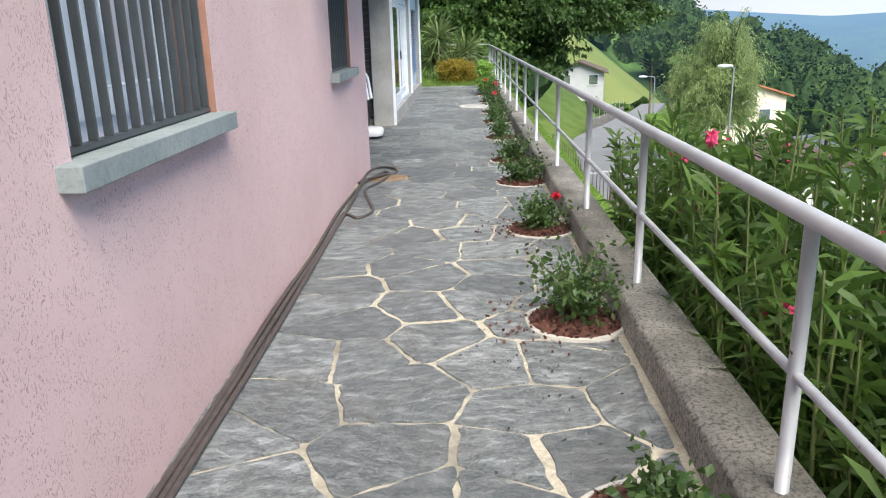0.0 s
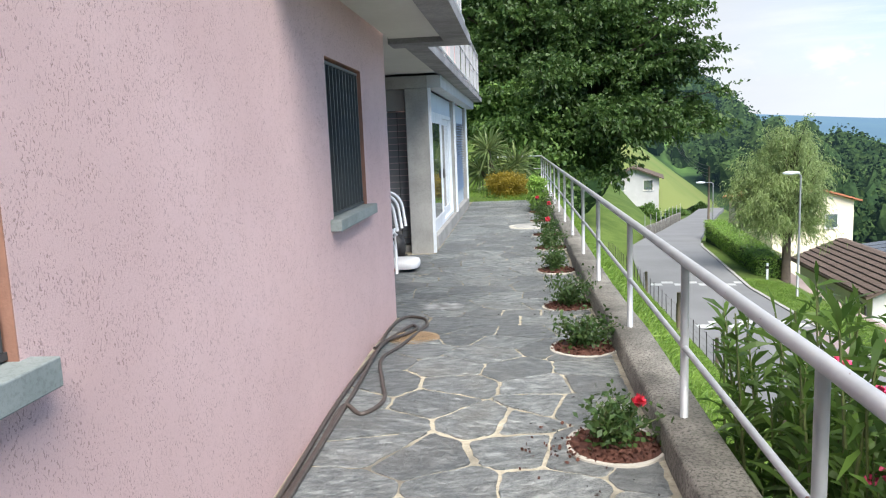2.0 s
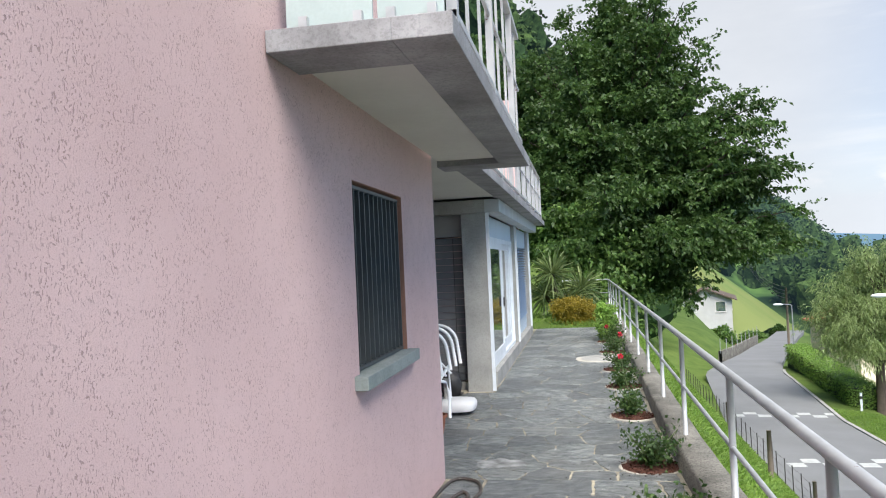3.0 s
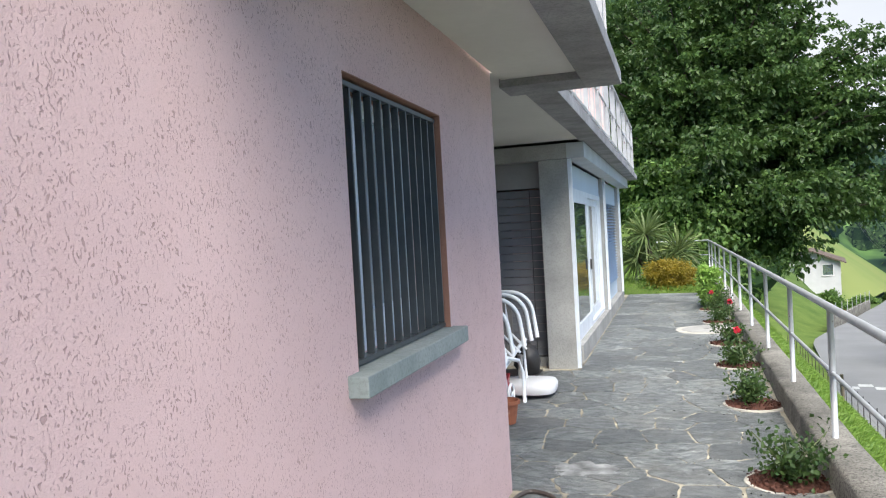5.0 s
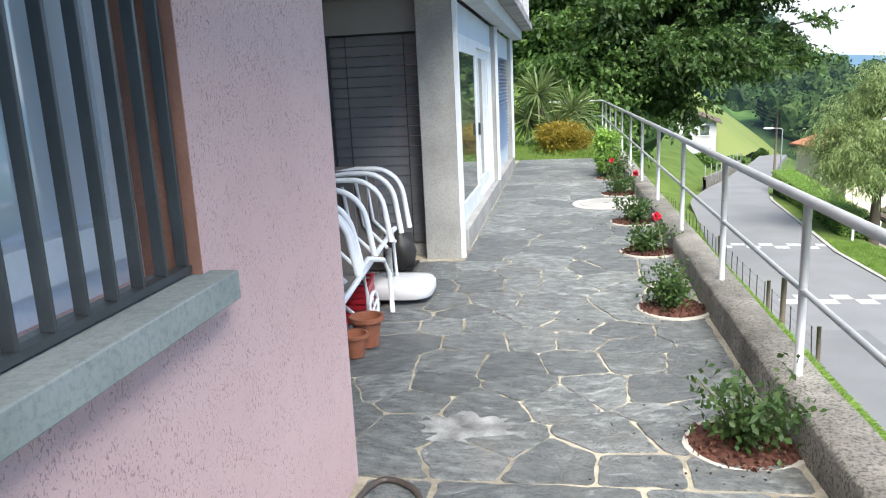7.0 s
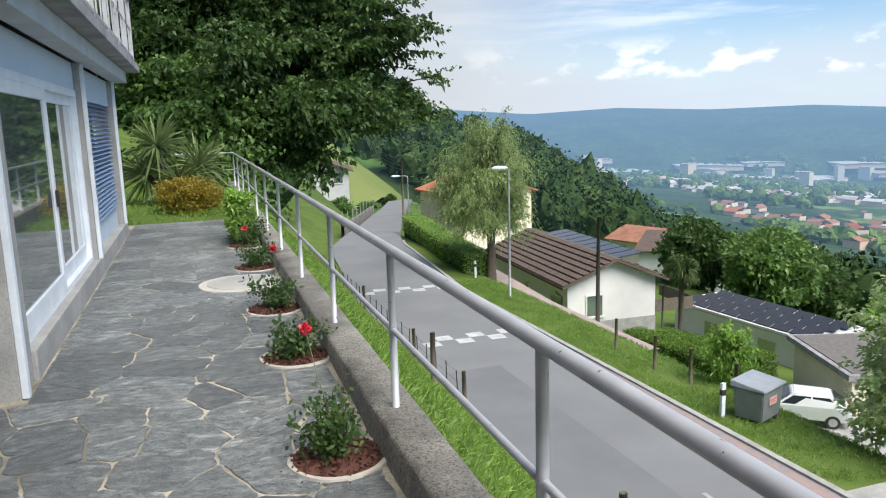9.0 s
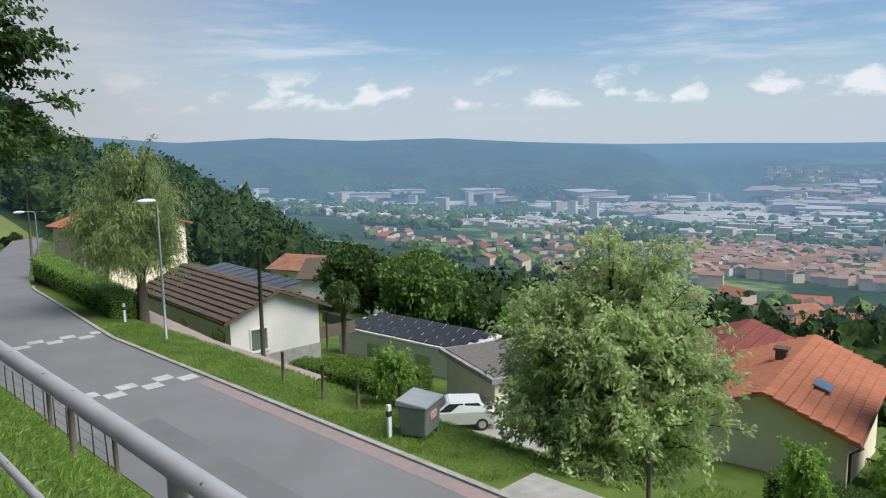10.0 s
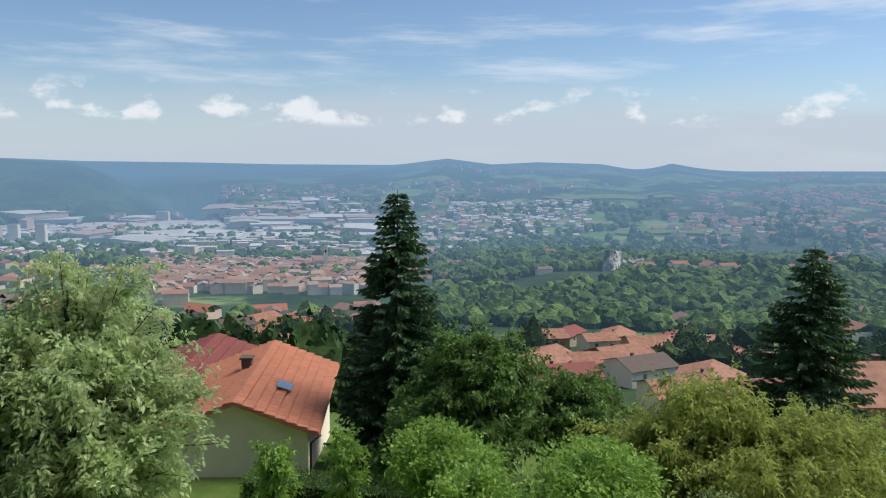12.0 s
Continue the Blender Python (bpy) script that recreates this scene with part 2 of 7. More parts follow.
RAIL.bump(RAIL.noise(60, 3), 0.12, 0.003)
RAIL = RAIL.m
BARS = simple("grey_bar_paint", (0.075, 0.085, 0.09), 0.35, 0.3, 0.2, 9)
SHUTTER = simple("grey_shutter", (0.17, 0.175, 0.185), 0.55, 0, 0.15, 3)
DARK = simple("dark_void", (0.02, 0.02, 0.022), 0.6, 0, 0.2)
BLACK = simple("black_rubber", (0.035, 0.033, 0.032), 0.5, 0, 0.3, 12)
HOSE = simple("hose_rubber", (0.075, 0.062, 0.055), 0.4, 0, 0.35, 30)
ASPHALT = simple("asphalt", (0.19, 0.197, 0.207), 0.85, 0, 0.16, 0.35, 0.3, 50, fine=40)
ROADWHITE = simple("road_paint", (0.5, 0.52, 0.52), 0.8, 0, 0.25, 3)
ROADRED = Mat("worn_red_road_paint", 0.85)
ROADRED.color(ROADRED.mix(ROADRED.ramp(ROADRED.noise(3.5, 6, 0.7), 0.38, 0.62, 0.1, 0.85), (0.205, 0.215, 0.23), (0.36, 0.235, 0.21)))
ROADRED = ROADRED.m
GRASS = m_grass("grass", (0.085, 0.155, 0.025), (0.17, 0.27, 0.045))
BARK = simple("bark", (0.075, 0.06, 0.045), 0.9, 0, 0.4, 5, 0.8, 30)
MULCH = simple("bark_mulch", (0.115, 0.045, 0.03), 0.85, 0, 0.5, 20, 0.6, 60)
STEM = simple("green_stem", (0.10, 0.13, 0.04), 0.6, 0, 0.3, 9)
RED = simple("rose_red", (0.62, 0.03, 0.06), 0.5, 0, 0.25, 20)
PINKF = simple("oleander_pink", (0.65, 0.06, 0.16), 0.5, 0, 0.25, 20)
L_OLE = leafy("oleander_leaf", (0.035, 0.08, 0.015), (0.12, 0.21, 0.04))
L_ROSE = leafy("rose_leaf", (0.03, 0.075, 0.02), (0.09, 0.15, 0.04), 0.25)
L_BIG = leafy("maple_leaf", (0.03, 0.07, 0.018), (0.10, 0.175, 0.045), 0.3, 3)
L_WIL = leafy("willow_leaf", (0.17, 0.25, 0.08), (0.34, 0.42, 0.19), 0.35, 2)
L_SIL = leafy("silver_leaf", (0.22, 0.37, 0.10), (0.62, 0.74, 0.38), 0.42, 1.5)
L_SPR = leafy("spruce_needle", (0.03, 0.08, 0.033), (0.11, 0.20, 0.08), 0.15, 2)
L_BRI = leafy("bright_leaf", (0.13, 0.27, 0.045), (0.34, 0.50, 0.11), 0.35, 1.5)
L_OLI = leafy("olive_green_leaf", (0.18, 0.26, 0.05), (0.44, 0.48, 0.13), 0.35, 1.5)
L_DRK = leafy("dark_leaf", (0.06, 0.135, 0.035), (0.20, 0.32, 0.08), 0.3, 2)
L_HEDGE = leafy("hedge_leaf", (0.06, 0.125, 0.018), (0.20, 0.33, 0.05), 0.25, 1.5)
L_PALM = leafy("palm_leaf", (0.04, 0.08, 0.02), (0.13, 0.19, 0.05), 0.2, 2)
L_YEL = leafy("golden_leaf", (0.20, 0.17, 0.02), (0.36, 0.27, 0.04), 0.35)
L_YUC = leafy("yucca_leaf", (0.07, 0.12, 0.04), (0.22, 0.28, 0.10), 0.2)
GLASS = Mat("window_glass", 0.03, 0, 0.5)
GLASS.color((0.10, 0.13, 0.14))
GLASS.b.inputs["IOR"].default_value = 2.2
GLASS.b.inputs["Specular IOR Level"].default_value = 1.0
GLASS.b.inputs["Coat Weight"].default_value = 1.0
GLASS = GLASS.m
# opaque panes: bright sky reflection painted as a pale, blotchy base colour
WGLASS = Mat("glass_with_painted_reflection", 0.05, 0, 0.5)
WGLASS.color(WGLASS.mix(WGLASS.ramp(WGLASS.noise(2.0, 3, 0.5, WGLASS.vec((1, 1, 0.3))), 0.35, 0.65), (0.32, 0.39, 0.44), (0.66, 0.74, 0.80)))
WGLASS.b.inputs["Coat Weight"].default_value = 1.0
WGLASS.b.inputs["IOR"].default_value = 2.2
WGLASS = WGLASS.m
CREAM = simple("cream_render", (0.86, 0.76, 0.60), 0.9, 0, 0.08, 1.2, 0.2)
HWHITE = simple("white_render", (0.68, 0.67, 0.66), 0.9, 0, 0.08, 1.2, 0.2)
ORANGE = simple("orange_tile", (0.44, 0.165, 0.09), 0.8, 0, 0.22, 1.5, 0.3)
BROWN = simple("brown_tile", (0.115, 0.085, 0.07), 0.85, 0, 0.25, 1.5, 0.3)
REDROOF = simple("red_tile", (0.21, 0.055, 0.045), 0.8, 0, 0.2, 1.5)
WOOD = simple("weathered_wood", (0.14, 0.115, 0.09), 0.9, 0, 0.3, 6, 0.5, 40)


# ---- building helpers ----
def part(name, bm, material, parent=None, label="", kind="", loc=None, smooth=False):
    me = bpy.data.meshes.new(name)
    bm.to_mesh(me)
    bm.free()
    me.materials.append(material)
    if smooth:
        me.polygons.foreach_set("use_smooth", [True] * len(me.polygons))
    ob = new(name, me)
    ob.parent = parent
    if loc:
        ob.location = loc
    return tagged(ob, label=label, kind=kind)


def npart(name, verts, faces, material, parent=None, label="", kind="", smooth=False):
    """A part from arrays: verts (n, 3); faces (m, k) with one k for all."""
    me = bpy.data.meshes.new(name)
    verts, faces = np.asarray(verts, dtype=np.float32), np.asarray(faces, dtype=np.int32)
    m, k = faces.shape
    me.vertices.add(len(verts))
    me.vertices.foreach_set("co", verts.ravel())
    me.loops.add(m * k)
    me.loops.foreach_set("vertex_index", faces.ravel())
    me.polygons.add(m)
    me.polygons.foreach_set("loop_start", np.arange(0, m * k, k, dtype=np.int32))
    me.update(calc_edges=True)
    me.polygons.foreach_set("use_smooth", [bool(smooth)] * m)
    me.materials.append(material)
    ob = new(name, me)
    ob.parent = parent
    return tagged(ob, label=label, kind=kind)


def thing(name, label, category, loc=(0, 0, 0), group="", rz=0.0):
    e = new(name)
    e.empty_display_size = 0.1
    e.location = loc
    e.rotation_euler = (0, 0, radians(rz))
    return tagged(e, label=label, category=category, group=group)


def box(bm, x0, x1, y0, y1, z0, z1, bevel=0.0):
    vs = [bm.verts.new((x, y, z)) for x in (x0, x1) for y in (y0, y1) for z in (z0, z1)]
    fs = [bm.faces.new([vs[i] for i in f]) for f in ((0, 1, 3, 2), (4, 6, 7, 5), (0, 4, 5, 1), (2, 3, 7, 6), (0, 2, 6, 4), (1, 5, 7, 3))]
    if bevel:
        bmesh.ops.bevel(bm, geom=list({e for f in fs for e in f.edges}), offset=bevel, segments=2, affect="EDGES", profile=0.5)
    return vs


def boxes(name, dims, material, parent=None, label="", kind="", bevel=0.0):
    bm = bmesh.new()
    for d in dims:
        box(bm, *d, bevel=bevel)
    return part(name, bm, material, parent, label, kind)


def tube(pts, radii, sides=8, closed=False):
    """Arrays of a tube along points; radii one or many."""
    pts = np.asarray(pts, float)
    n = len(pts)
    radii = np.full(n, radii) if np.isscalar(radii) else np.asarray(radii, float)
    vs, fs = [], []
    for i in range(n):
        d = pts[min(i + 1, n - 1)] - pts[max(i - 1, 0)] if not closed else pts[(i + 1) % n] - pts[i - 1]
        d = d / (np.linalg.norm(d) + 1e-9)
        a = np.cross(d, (0, 0, 1.0) if abs(d[2]) < 0.95 else (1.0, 0, 0))
        a /= np.linalg.norm(a)
        b = np.cross(d, a)
        for s in range(sides):
            t = 2 * math.pi * s / sides
            vs.append(pts[i] + radii[i] * (math.cos(t) * a + math.sin(t) * b))
    for i in range(n if closed else n - 1):
        j = (i + 1) % n
        for s in range(sides):
            u = (s + 1) % sides
            fs.append((i * sides + s, i * sides + u, j * sides + u, j * sides + s))
    if not closed:
        vs += [pts[0], pts[-1]]
        for s in range(sides):
            u = (s + 1) % sides
            fs.append((s, u, len(vs) - 2, len(vs) - 2))
            fs.append(((n - 1) * sides + u, (n - 1) * sides + s, len(vs) - 1, len(vs) - 1))
    return np.array(vs), fs


def tubes(name, runs, material, parent=None, label="", kind="", sides=8, closed=False):
    """One mesh of several tubes: runs of (points, radius)."""
    bm = bmesh.new()
    for pts, r in runs:
        v, f = tube(pts, r, sides, closed)
        bv = [bm.verts.new(p) for p in v]
        for q in f:
            q = list(dict.fromkeys(q))
            if len(q) > 2:
                bm.faces.new([bv[i] for i in q])
    return part(name, bm, material, parent, label, kind, smooth=sides > 5)


def lathe(bm, profile, cx=0.0, cy=0.0, seg=24):
    rings = []
    for r, z in profile:
        rings.append([bm.verts.new((cx + r * math.cos(2 * math.pi * i / seg), cy + r * math.sin(2 * math.pi * i / seg), z)) for i in range(seg)])
    for a, b in zip(rings, rings[1:]):
        for i in range(seg):
            j = (i + 1) % seg
            bm.faces.new((a[i], a[j], b[j], b[i]))
    bm.faces.new(rings[0][::-1])
    bm.faces.new(rings[-1])


def smooth(x, a, b):
    t = np.clip((np.asarray(x, float) - a) / (b - a), 0, 1)
    return t * t * (3 - 2 * t)


RNG = np.random.default_rng(7)


# ---- floor, kerb ----
def floor_z(y):
    return float(np.interp(y, [7.0, 8.9, 10.8, 12.4, 14], [0.06, -0.03, -0.05, 0.0, 0.0]))


def kerb_z(y):
    return float(np.interp(y, [7.2, 9.2], [0.215, 0.152]))


WALL_X = -0.655        # face of the pink wall
END_Y = 8.42           # its far corner
BACK_X = -1.98         # pink wall at the back of the recess
SHUT_Y = 12.42         # grey shutter and column front


def strip(name, x0, x1, ys, zf, depth, material, kind="structure", parent=None, label=""):
    bm = bmesh.new()
    prev = None
    for y in ys:
        z = zf(y)
        r = [bm.verts.new(p) for p in ((x0, y, z), (x1, y, z), (x1, y, z - depth), (x0, y, z - depth))]
        if prev:
            for i in range(4):
                j = (i + 1) % 4
                bm.faces.new((prev[i], prev[j], r[j], r[i]))
        else:
            bm.faces.new(r)
        prev = r
    bm.faces.new(prev[::-1])
    bmesh.ops.recalc_face_normals(bm, faces=bm.faces)
    return part(name, bm, material, parent, label, kind)


YS = [-4.0, 0, 3, 5, 7.0, 7.6, 8.3, 8.9, 9.8, 10.8, 11.6, 12.4, 14, 18, 21.45]
floor = strip("floor", -2.2, 1.26, YS, lambda y: floor_z(y) - 0.007, 0.4, MORTAR)


def kerb_top():
    bm = bmesh.new()
    prev = None
    for y in np.arange(-4, 29.01, 0.12):
        z = kerb_z(y)
        w = [noise.noise(Vector((y * 2.1, i * 3.7, 0))) * 0.006 for i in range(4)]
        x0, x1 = 1.205 + w[0], 1.46 + w[1]
        r = [bm.verts.new(p) for p in ((x0, y, -0.5), (x0 + w[2] * 0.6, y, z - 0.022), (x0 + 0.02, y, z + w[2] * 0.4), (x1 - 0.025, y, z + w[3] * 0.4), (x1, y, z - 0.03), (x1 + 0.02, y, -1.4))]
        if prev:
            for i in range(5):
                bm.faces.new((prev[i], prev[i + 1], r[i + 1], r[i]))
        prev = r
    bmesh.ops.recalc_face_normals(bm, faces=bm.faces)
    return part("kerb_wall", bm, KERB, None, "", "structure", smooth=True)


kerb_top()


# ---- the pink house ----
def wall_with_openings(name, axis, at, thick, a0, a1, z0, z1, openings, material):
    """A wall along y (axis x) or along x (axis y): face at `at`, thickness away from it, with rectangular holes."""
    bm = bmesh.new()
    cuts = sorted({a0, a1, *[o[0] for o in openings], *[o[1] for o in openings]})
    for u0, u1 in zip(cuts, cuts[1:]):
        spans = [(z0, z1)]
        for o in openings:
            if o[0] <= u0 and u1 <= o[1]:
                spans = [(z0, o[2]), (o[3], z1)]
        for s0, s1 in spans:
            if s1 - s0 < 1e-4:
                continue
            lo, hi = min(at, at + thick), max(at, at + thick)
            if axis == "x":
                box(bm, lo, hi, u0, u1, s0, s1)
            else:
                box(bm, u0, u1, lo, hi, s0, s1)
    bmesh.ops.remove_doubles(bm, verts=bm.verts, dist=1e-5)
    inner = [f for f in bm.faces if any(g is not f and (f.calc_center_median() - g.calc_center_median()).length < 1e-5 for g in {h for e in f.edges for h in e.link_faces})]
    bmesh.ops.delete(bm, geom=inner, context="FACES_ONLY")
    return part(name, bm, material, None, "", "structure")


WIN_A, WIN_B = (1.93, 3.17), (6.19, 7.29)
WALL0, WALL_TURN = -0.580, 0.5         # the long wall runs half a degree off the kerb's line


def wall_x(y):
    return WALL0 - y * math.tan(radians(WALL_TURN))


east = wall_with_openings("wall_east", "x", 0.0, -0.3, -6.0, END_Y, -0.1, 5.6, [(*WIN_A, 1.17, 2.18), (*WIN_B, 1.17, 2.18)], PINK)
east.location, east.rotation_euler = (WALL0, 0, 0), (0, 0, radians(WALL_TURN))
wall_with_openings("wall_recess_end", "y", END_Y - 0.003, -0.3, BACK_X - 0.4, WALL_X - 0.303, -0.1, 2.57, [], PINK)
wall_with_openings("wall_recess_back", "x", BACK_X, -0.3, END_Y, SHUT_Y + 0.25, -0.1, 2.57, [(10.1, 11.2, 1.17, 2.18)], PINK)
wall_with_openings("wall_upper_back", "x", -2.3, -0.3, END_Y + 0.003, 20.2, 2.8, 5.6, [], PINK)


# pale sheet added behind the panes to make the windows brighter
BACKING = simple("backing_sheet", (0.24, 0.28, 0.33), 0.9, 0, 0.3, 3)


def barred_window(name, y0, y1, z0, z1, x, label):
    """A recessed window with grey flat bars, a frame behind, and a thick sill."""
    w = thing(name, label, "window", (x, (y0 + y1) / 2, z0), rz=WALL_TURN if x > -1 else 0)
    h, hy = z1 - z0, (y1 - y0) / 2
    d = 0.15
    boxes("reveal", [(-d, -0.001, hy - 0.004, hy + 0.002, 0, h), (-d, -0.001, -hy - 0.002, -hy + 0.004, 0, h), (-d, -0.001, -hy + 0.004, hy - 0.004, h - 0.004, h + 0.002)], PINK_IN, w, "reddish brown painted reveal")
    sill = boxes("sill", [(-0.14, 0.072, -hy - 0.09, hy + 0.04, -0.066, 0.006)], SILL, w, "grey concrete sill", bevel=0.004)
    f = boxes("bottom_rail", [(-0.055, -0.025, -hy + 0.006, hy - 0.006, 0.012, 0.03)], BARS, w, "grey steel rail")
    boxes("top_rail", [(-0.055, -0.025, -hy + 0.006, hy - 0.006, h - 0.035, h - 0.018)], BARS, w, "grey steel rail")
    n = int(round((y1 - y0) / 0.1))
    for i in range(n + 1):
        yy = -hy + 0.02 + (2 * hy - 0.04) * i / n
        boxes("bar", [(-0.056, -0.026, yy - 0.005, yy + 0.005, 0.03, h - 0.035)], BARS, w, bevel=0.002)
    fr = boxes("window_frame", [(-0.235, -0.17, -hy, -hy + 0.07, 0, h), (-0.235, -0.17, hy - 0.07, hy, 0, h), (-0.235, -0.17, -hy + 0.07, hy - 0.07, 0, 0.07), (-0.235, -0.17, -hy + 0.07, hy - 0.07, h - 0.07, h),
                                (-0.235, -0.15, -0.26, -0.04, 0.07, h - 0.07), (-0.235, -0.14, -0.04, hy - 0.07, 0.07, 0.16)], WHITE, w, "white window frame")
    boxes("pane", [(-0.205, -0.2, -hy + 0.07, -0.26, 0.07, h - 0.07)], WGLASS, fr)
    boxes("pane", [(-0.205, -0.2, -0.04, hy - 0.07, 0.16, h - 0.07)], WGLASS, fr)
    boxes("window_backing", [(-0.3, -0.296, -hy, hy, 0, h)], BACKING, w, "grey blue sheet added behind the panes")
    return w


barred_window("window_barred", *WIN_A, 1.17, 2.18, wall_x(2.55), "white framed window behind upright grey bars, with concrete sill")
barred_window("window_barred", *WIN_B, 1.17, 2.18, wall_x(6.74), "white framed window behind grey bars near the wall corner")
barred_window("window_barred", 10.1, 11.2, 1.17, 2.18, BACK_X, "barred window with a grey sill in the shaded pink recess wall")

# rooms closed behind
boxes("wall_back", [(-6.0, -5.8, -6.0, 21.0, -0.1, 5.6), (-6.0, -0.945, -6.3, -6.0, -0.1, 5.6), (-5.8, -0.95, 20.2, 20.45, -0.1, 5.6)], PINK, kind="structure")
# roof out of view, added so that the house blocks light from above
boxes("roof", [(-6.4, -0.62, -6.6, 8.5, 5.6, 5.75), (-6.4, -2.2, 8.5, 20.8, 5.6, 5.75)], BROWN, kind="structure")
boxes("interior_ceiling", [(-5.8, -2.29, -6.0, 20.2, 2.6, 2.75), (-2.29, -0.95, -6.0, END_Y - 0.31, 2.6, 2.75)], SOFFIT, kind="structure")
boxes("interior_floor", [(-5.8, -2.21, -6.0, 20.2, -0.1, 0.0)], MORTAR, kind="structure")


# ---- balcony slabs: upper one nearer, second one beyond ----
slab1 = thing("balcony_slab", "cantilevered grey concrete balcony slab with a pale underside", "balcony slab", (0, 5.14, 2.545))
boxes("soffit", [(wall_x(7) + 0.002, -0.13, 0.34, 3.52, 0.05, 0.08)], SOFFIT, slab1, "pale plastered underside")
boxes("edge_beam", [(-0.13, 0.1, 0, 3.86, 0.0, 0.088), (wall_x(5) + 0.003, -0.13, 0, 0.34, 0.0, 0.088), (WALL_X + 0.003, -0.13, 3.52, 3.86, 0.0, 0.088)], FASCIA, slab1, "grey stained concrete edge", bevel=0.004)
slab2 = thing("balcony_slab", "long concrete balcony slab with a pale underside over the terrace doors", "balcony slab", (0, 9.01, 2.58))
boxes("soffit", [(BACK_X, -0.58, -0.52, 3.4, 0.03, 0.09)], SOFFIT, slab2, "pale plastered underside")
boxes("edge_beam", [(-0.58, -0.35, 0, 11.8, 0.0, 0.1), (-2.2, -0.58, 3.4, 11.8, 0.03, 0.1)], FASCIA, slab2, "grey concrete edge with a drip", bevel=0.004)


def balustrade(y0, y1, x, z, step=0.42, label="grey steel balcony balustrade with upright flat bars"):
    b = thing("balcony_balustrade", label, "railing", (x, y0, z))
    L = y1 - y0
    boxes("top_rail", [(-0.025, 0.025, 0, L, 1.0, 1.04)], RAIL, b)
    boxes("bottom_rail", [(-0.02, 0.02, 0, L, 0.1, 0.13)], RAIL, b)
    boxes("middle_rail", [(-0.01, 0.01, 0, L, 0.55, 0.57)], RAIL, b)
    n = int(L / step)
    for i in range(n + 1):
        w = 0.022 if i % 3 == 0 else 0.008
        boxes("post" if i % 3 == 0 else "baluster", [(-w, w, i * step, i * step + (0.05 if i % 3 == 0 else 0.016), -0.0 if i % 3 == 0 else 0.13, 1.0)], RAIL, b)
    return b


balustrade(9.15, 20.6, -0.42, 2.68)
balustrade(5.5, 8.9, 0.04, 2.63, 0.45, "grey steel balcony balustrade with tall posts and wire")
scr = thing("glass_screen", "frosted glass screen panels with steel clamps along the balcony end", "glass screen", (-0.25, 5.26, 2.633))
for i, (a, b_) in enumerate(((-0.33, 0.02), (0.04, 0.3))):
    g_ = boxes("pane", [(a, b_, 0.0, 0.012, 0.03, 1.0)], simple("frosted_glass", (0.42, 0.50, 0.50), 0.25, 0, 0.1), scr)
for a in (-0.27, -0.05, 0.08, 0.24):
    boxes("clamp", [(a, a + 0.035, -0.03, -0.003, 0.0, 0.07)], RAIL, scr)

# ---- column, beam, shutter, door front ----
boxes("column", [(-1.075, -0.745, SHUT_Y, SHUT_Y + 0.4, -0.1, 2.4)], CONC, kind="structure", bevel=0.006)
boxes("beam", [(BACK_X - 0.01, -0.745, SHUT_Y - 0.02, SHUT_Y + 0.38, 2.402, 2.578)], CONC, kind="structure", bevel=0.005)
boxes("beam_front", [(-0.745, -0.545, SHUT_Y - 0.02, 20.5, 2.4, 2.578)], simple("pale_fascia", (0.50, 0.53, 0.55), 0.8, 0, 0.15, 2), kind="structure", bevel=0.005)
boxes("trim", [(-0.743, -0.70, SHUT_Y + 0.004, SHUT_Y + 0.07, 0.0, 2.4)], WHITE, kind="structure", bevel=0.003)
boxes("door_step", [(-0.95, -0.715, SHUT_Y + 0.41, 20.3, -0.05, 0.2)], CONC, kind="structure", bevel=0.008)
boxes("column_far", [(-0.92, -0.74, 16.55, 17.0, 0.2, 2.4), (-0.92, -0.74, 19.95, 20.3, 0.2, 2.4)], CONC, kind="structure", bevel=0.005)
boxes("trim_far", [(-0.739, -0.70, 16.62, 16.70, 0.2, 2.4), (-0.739, -0.70, 20.0, 20.08, 0.2, 2.4)], WHITE, kind="structure", bevel=0.003)
boxes("wall_door_head", [(-0.93, -0.80, SHUT_Y + 0.4, 16.55, 2.1, 2.4), (-0.93, -0.80, 17.0, 19.95, 2.02, 2.4)], PANELBLUE, kind="structure")
boxes("room_back", [(-3.2, -3.1, SHUT_Y + 0.4, 20.2, 0, 2.5)], simple("room_wall", (0.35, 0.34, 0.32), 0.9), kind="structure")

sh = thing("roller_shutter", "closed grey slatted roller shutter in the shaded pink recess", "shutter", (BACK_X, SHUT_Y + 0.2, 0.0))
W = 0.9
boxes("shutter_box", [(0.0, W, -0.06, 0.1, 2.1, 2.4)], simple("shutter_box_grey", (0.25, 0.25, 0.25), 0.6, 0, 0.1), sh)
boxes("guide_rail", [(0.0, 0.025, 0.0, 0.06, 0.1, 2.1)], BARS, sh)
boxes("guide_rail", [(W - 0.025, W, 0.0, 0.06, 0.1, 2.1)], BARS, sh)
boxes("threshold", [(0.0, W, -0.04, 0.1, -0.05, 0.1)], CONC, sh)
nsl = 21
for i in range(nsl):
    z0 = 0.12 + i * 1.97 / nsl
    bm = bmesh.new()
    vs = box(bm, 0.027, W - 0.027, 0.018, 0.03, z0, z0 + 1.97 / nsl - 0.006)
    for v in vs:
        if v.co.z > z0 + 0.03:
            v.co.y += 0.014
    part("slat", bm, SHUTTER, sh)
for a in (0.18, W - 0.16):
    boxes("tape", [(a, a + 0.008, 0.012, 0.016, 0.12, 2.08)], BLACK, sh)

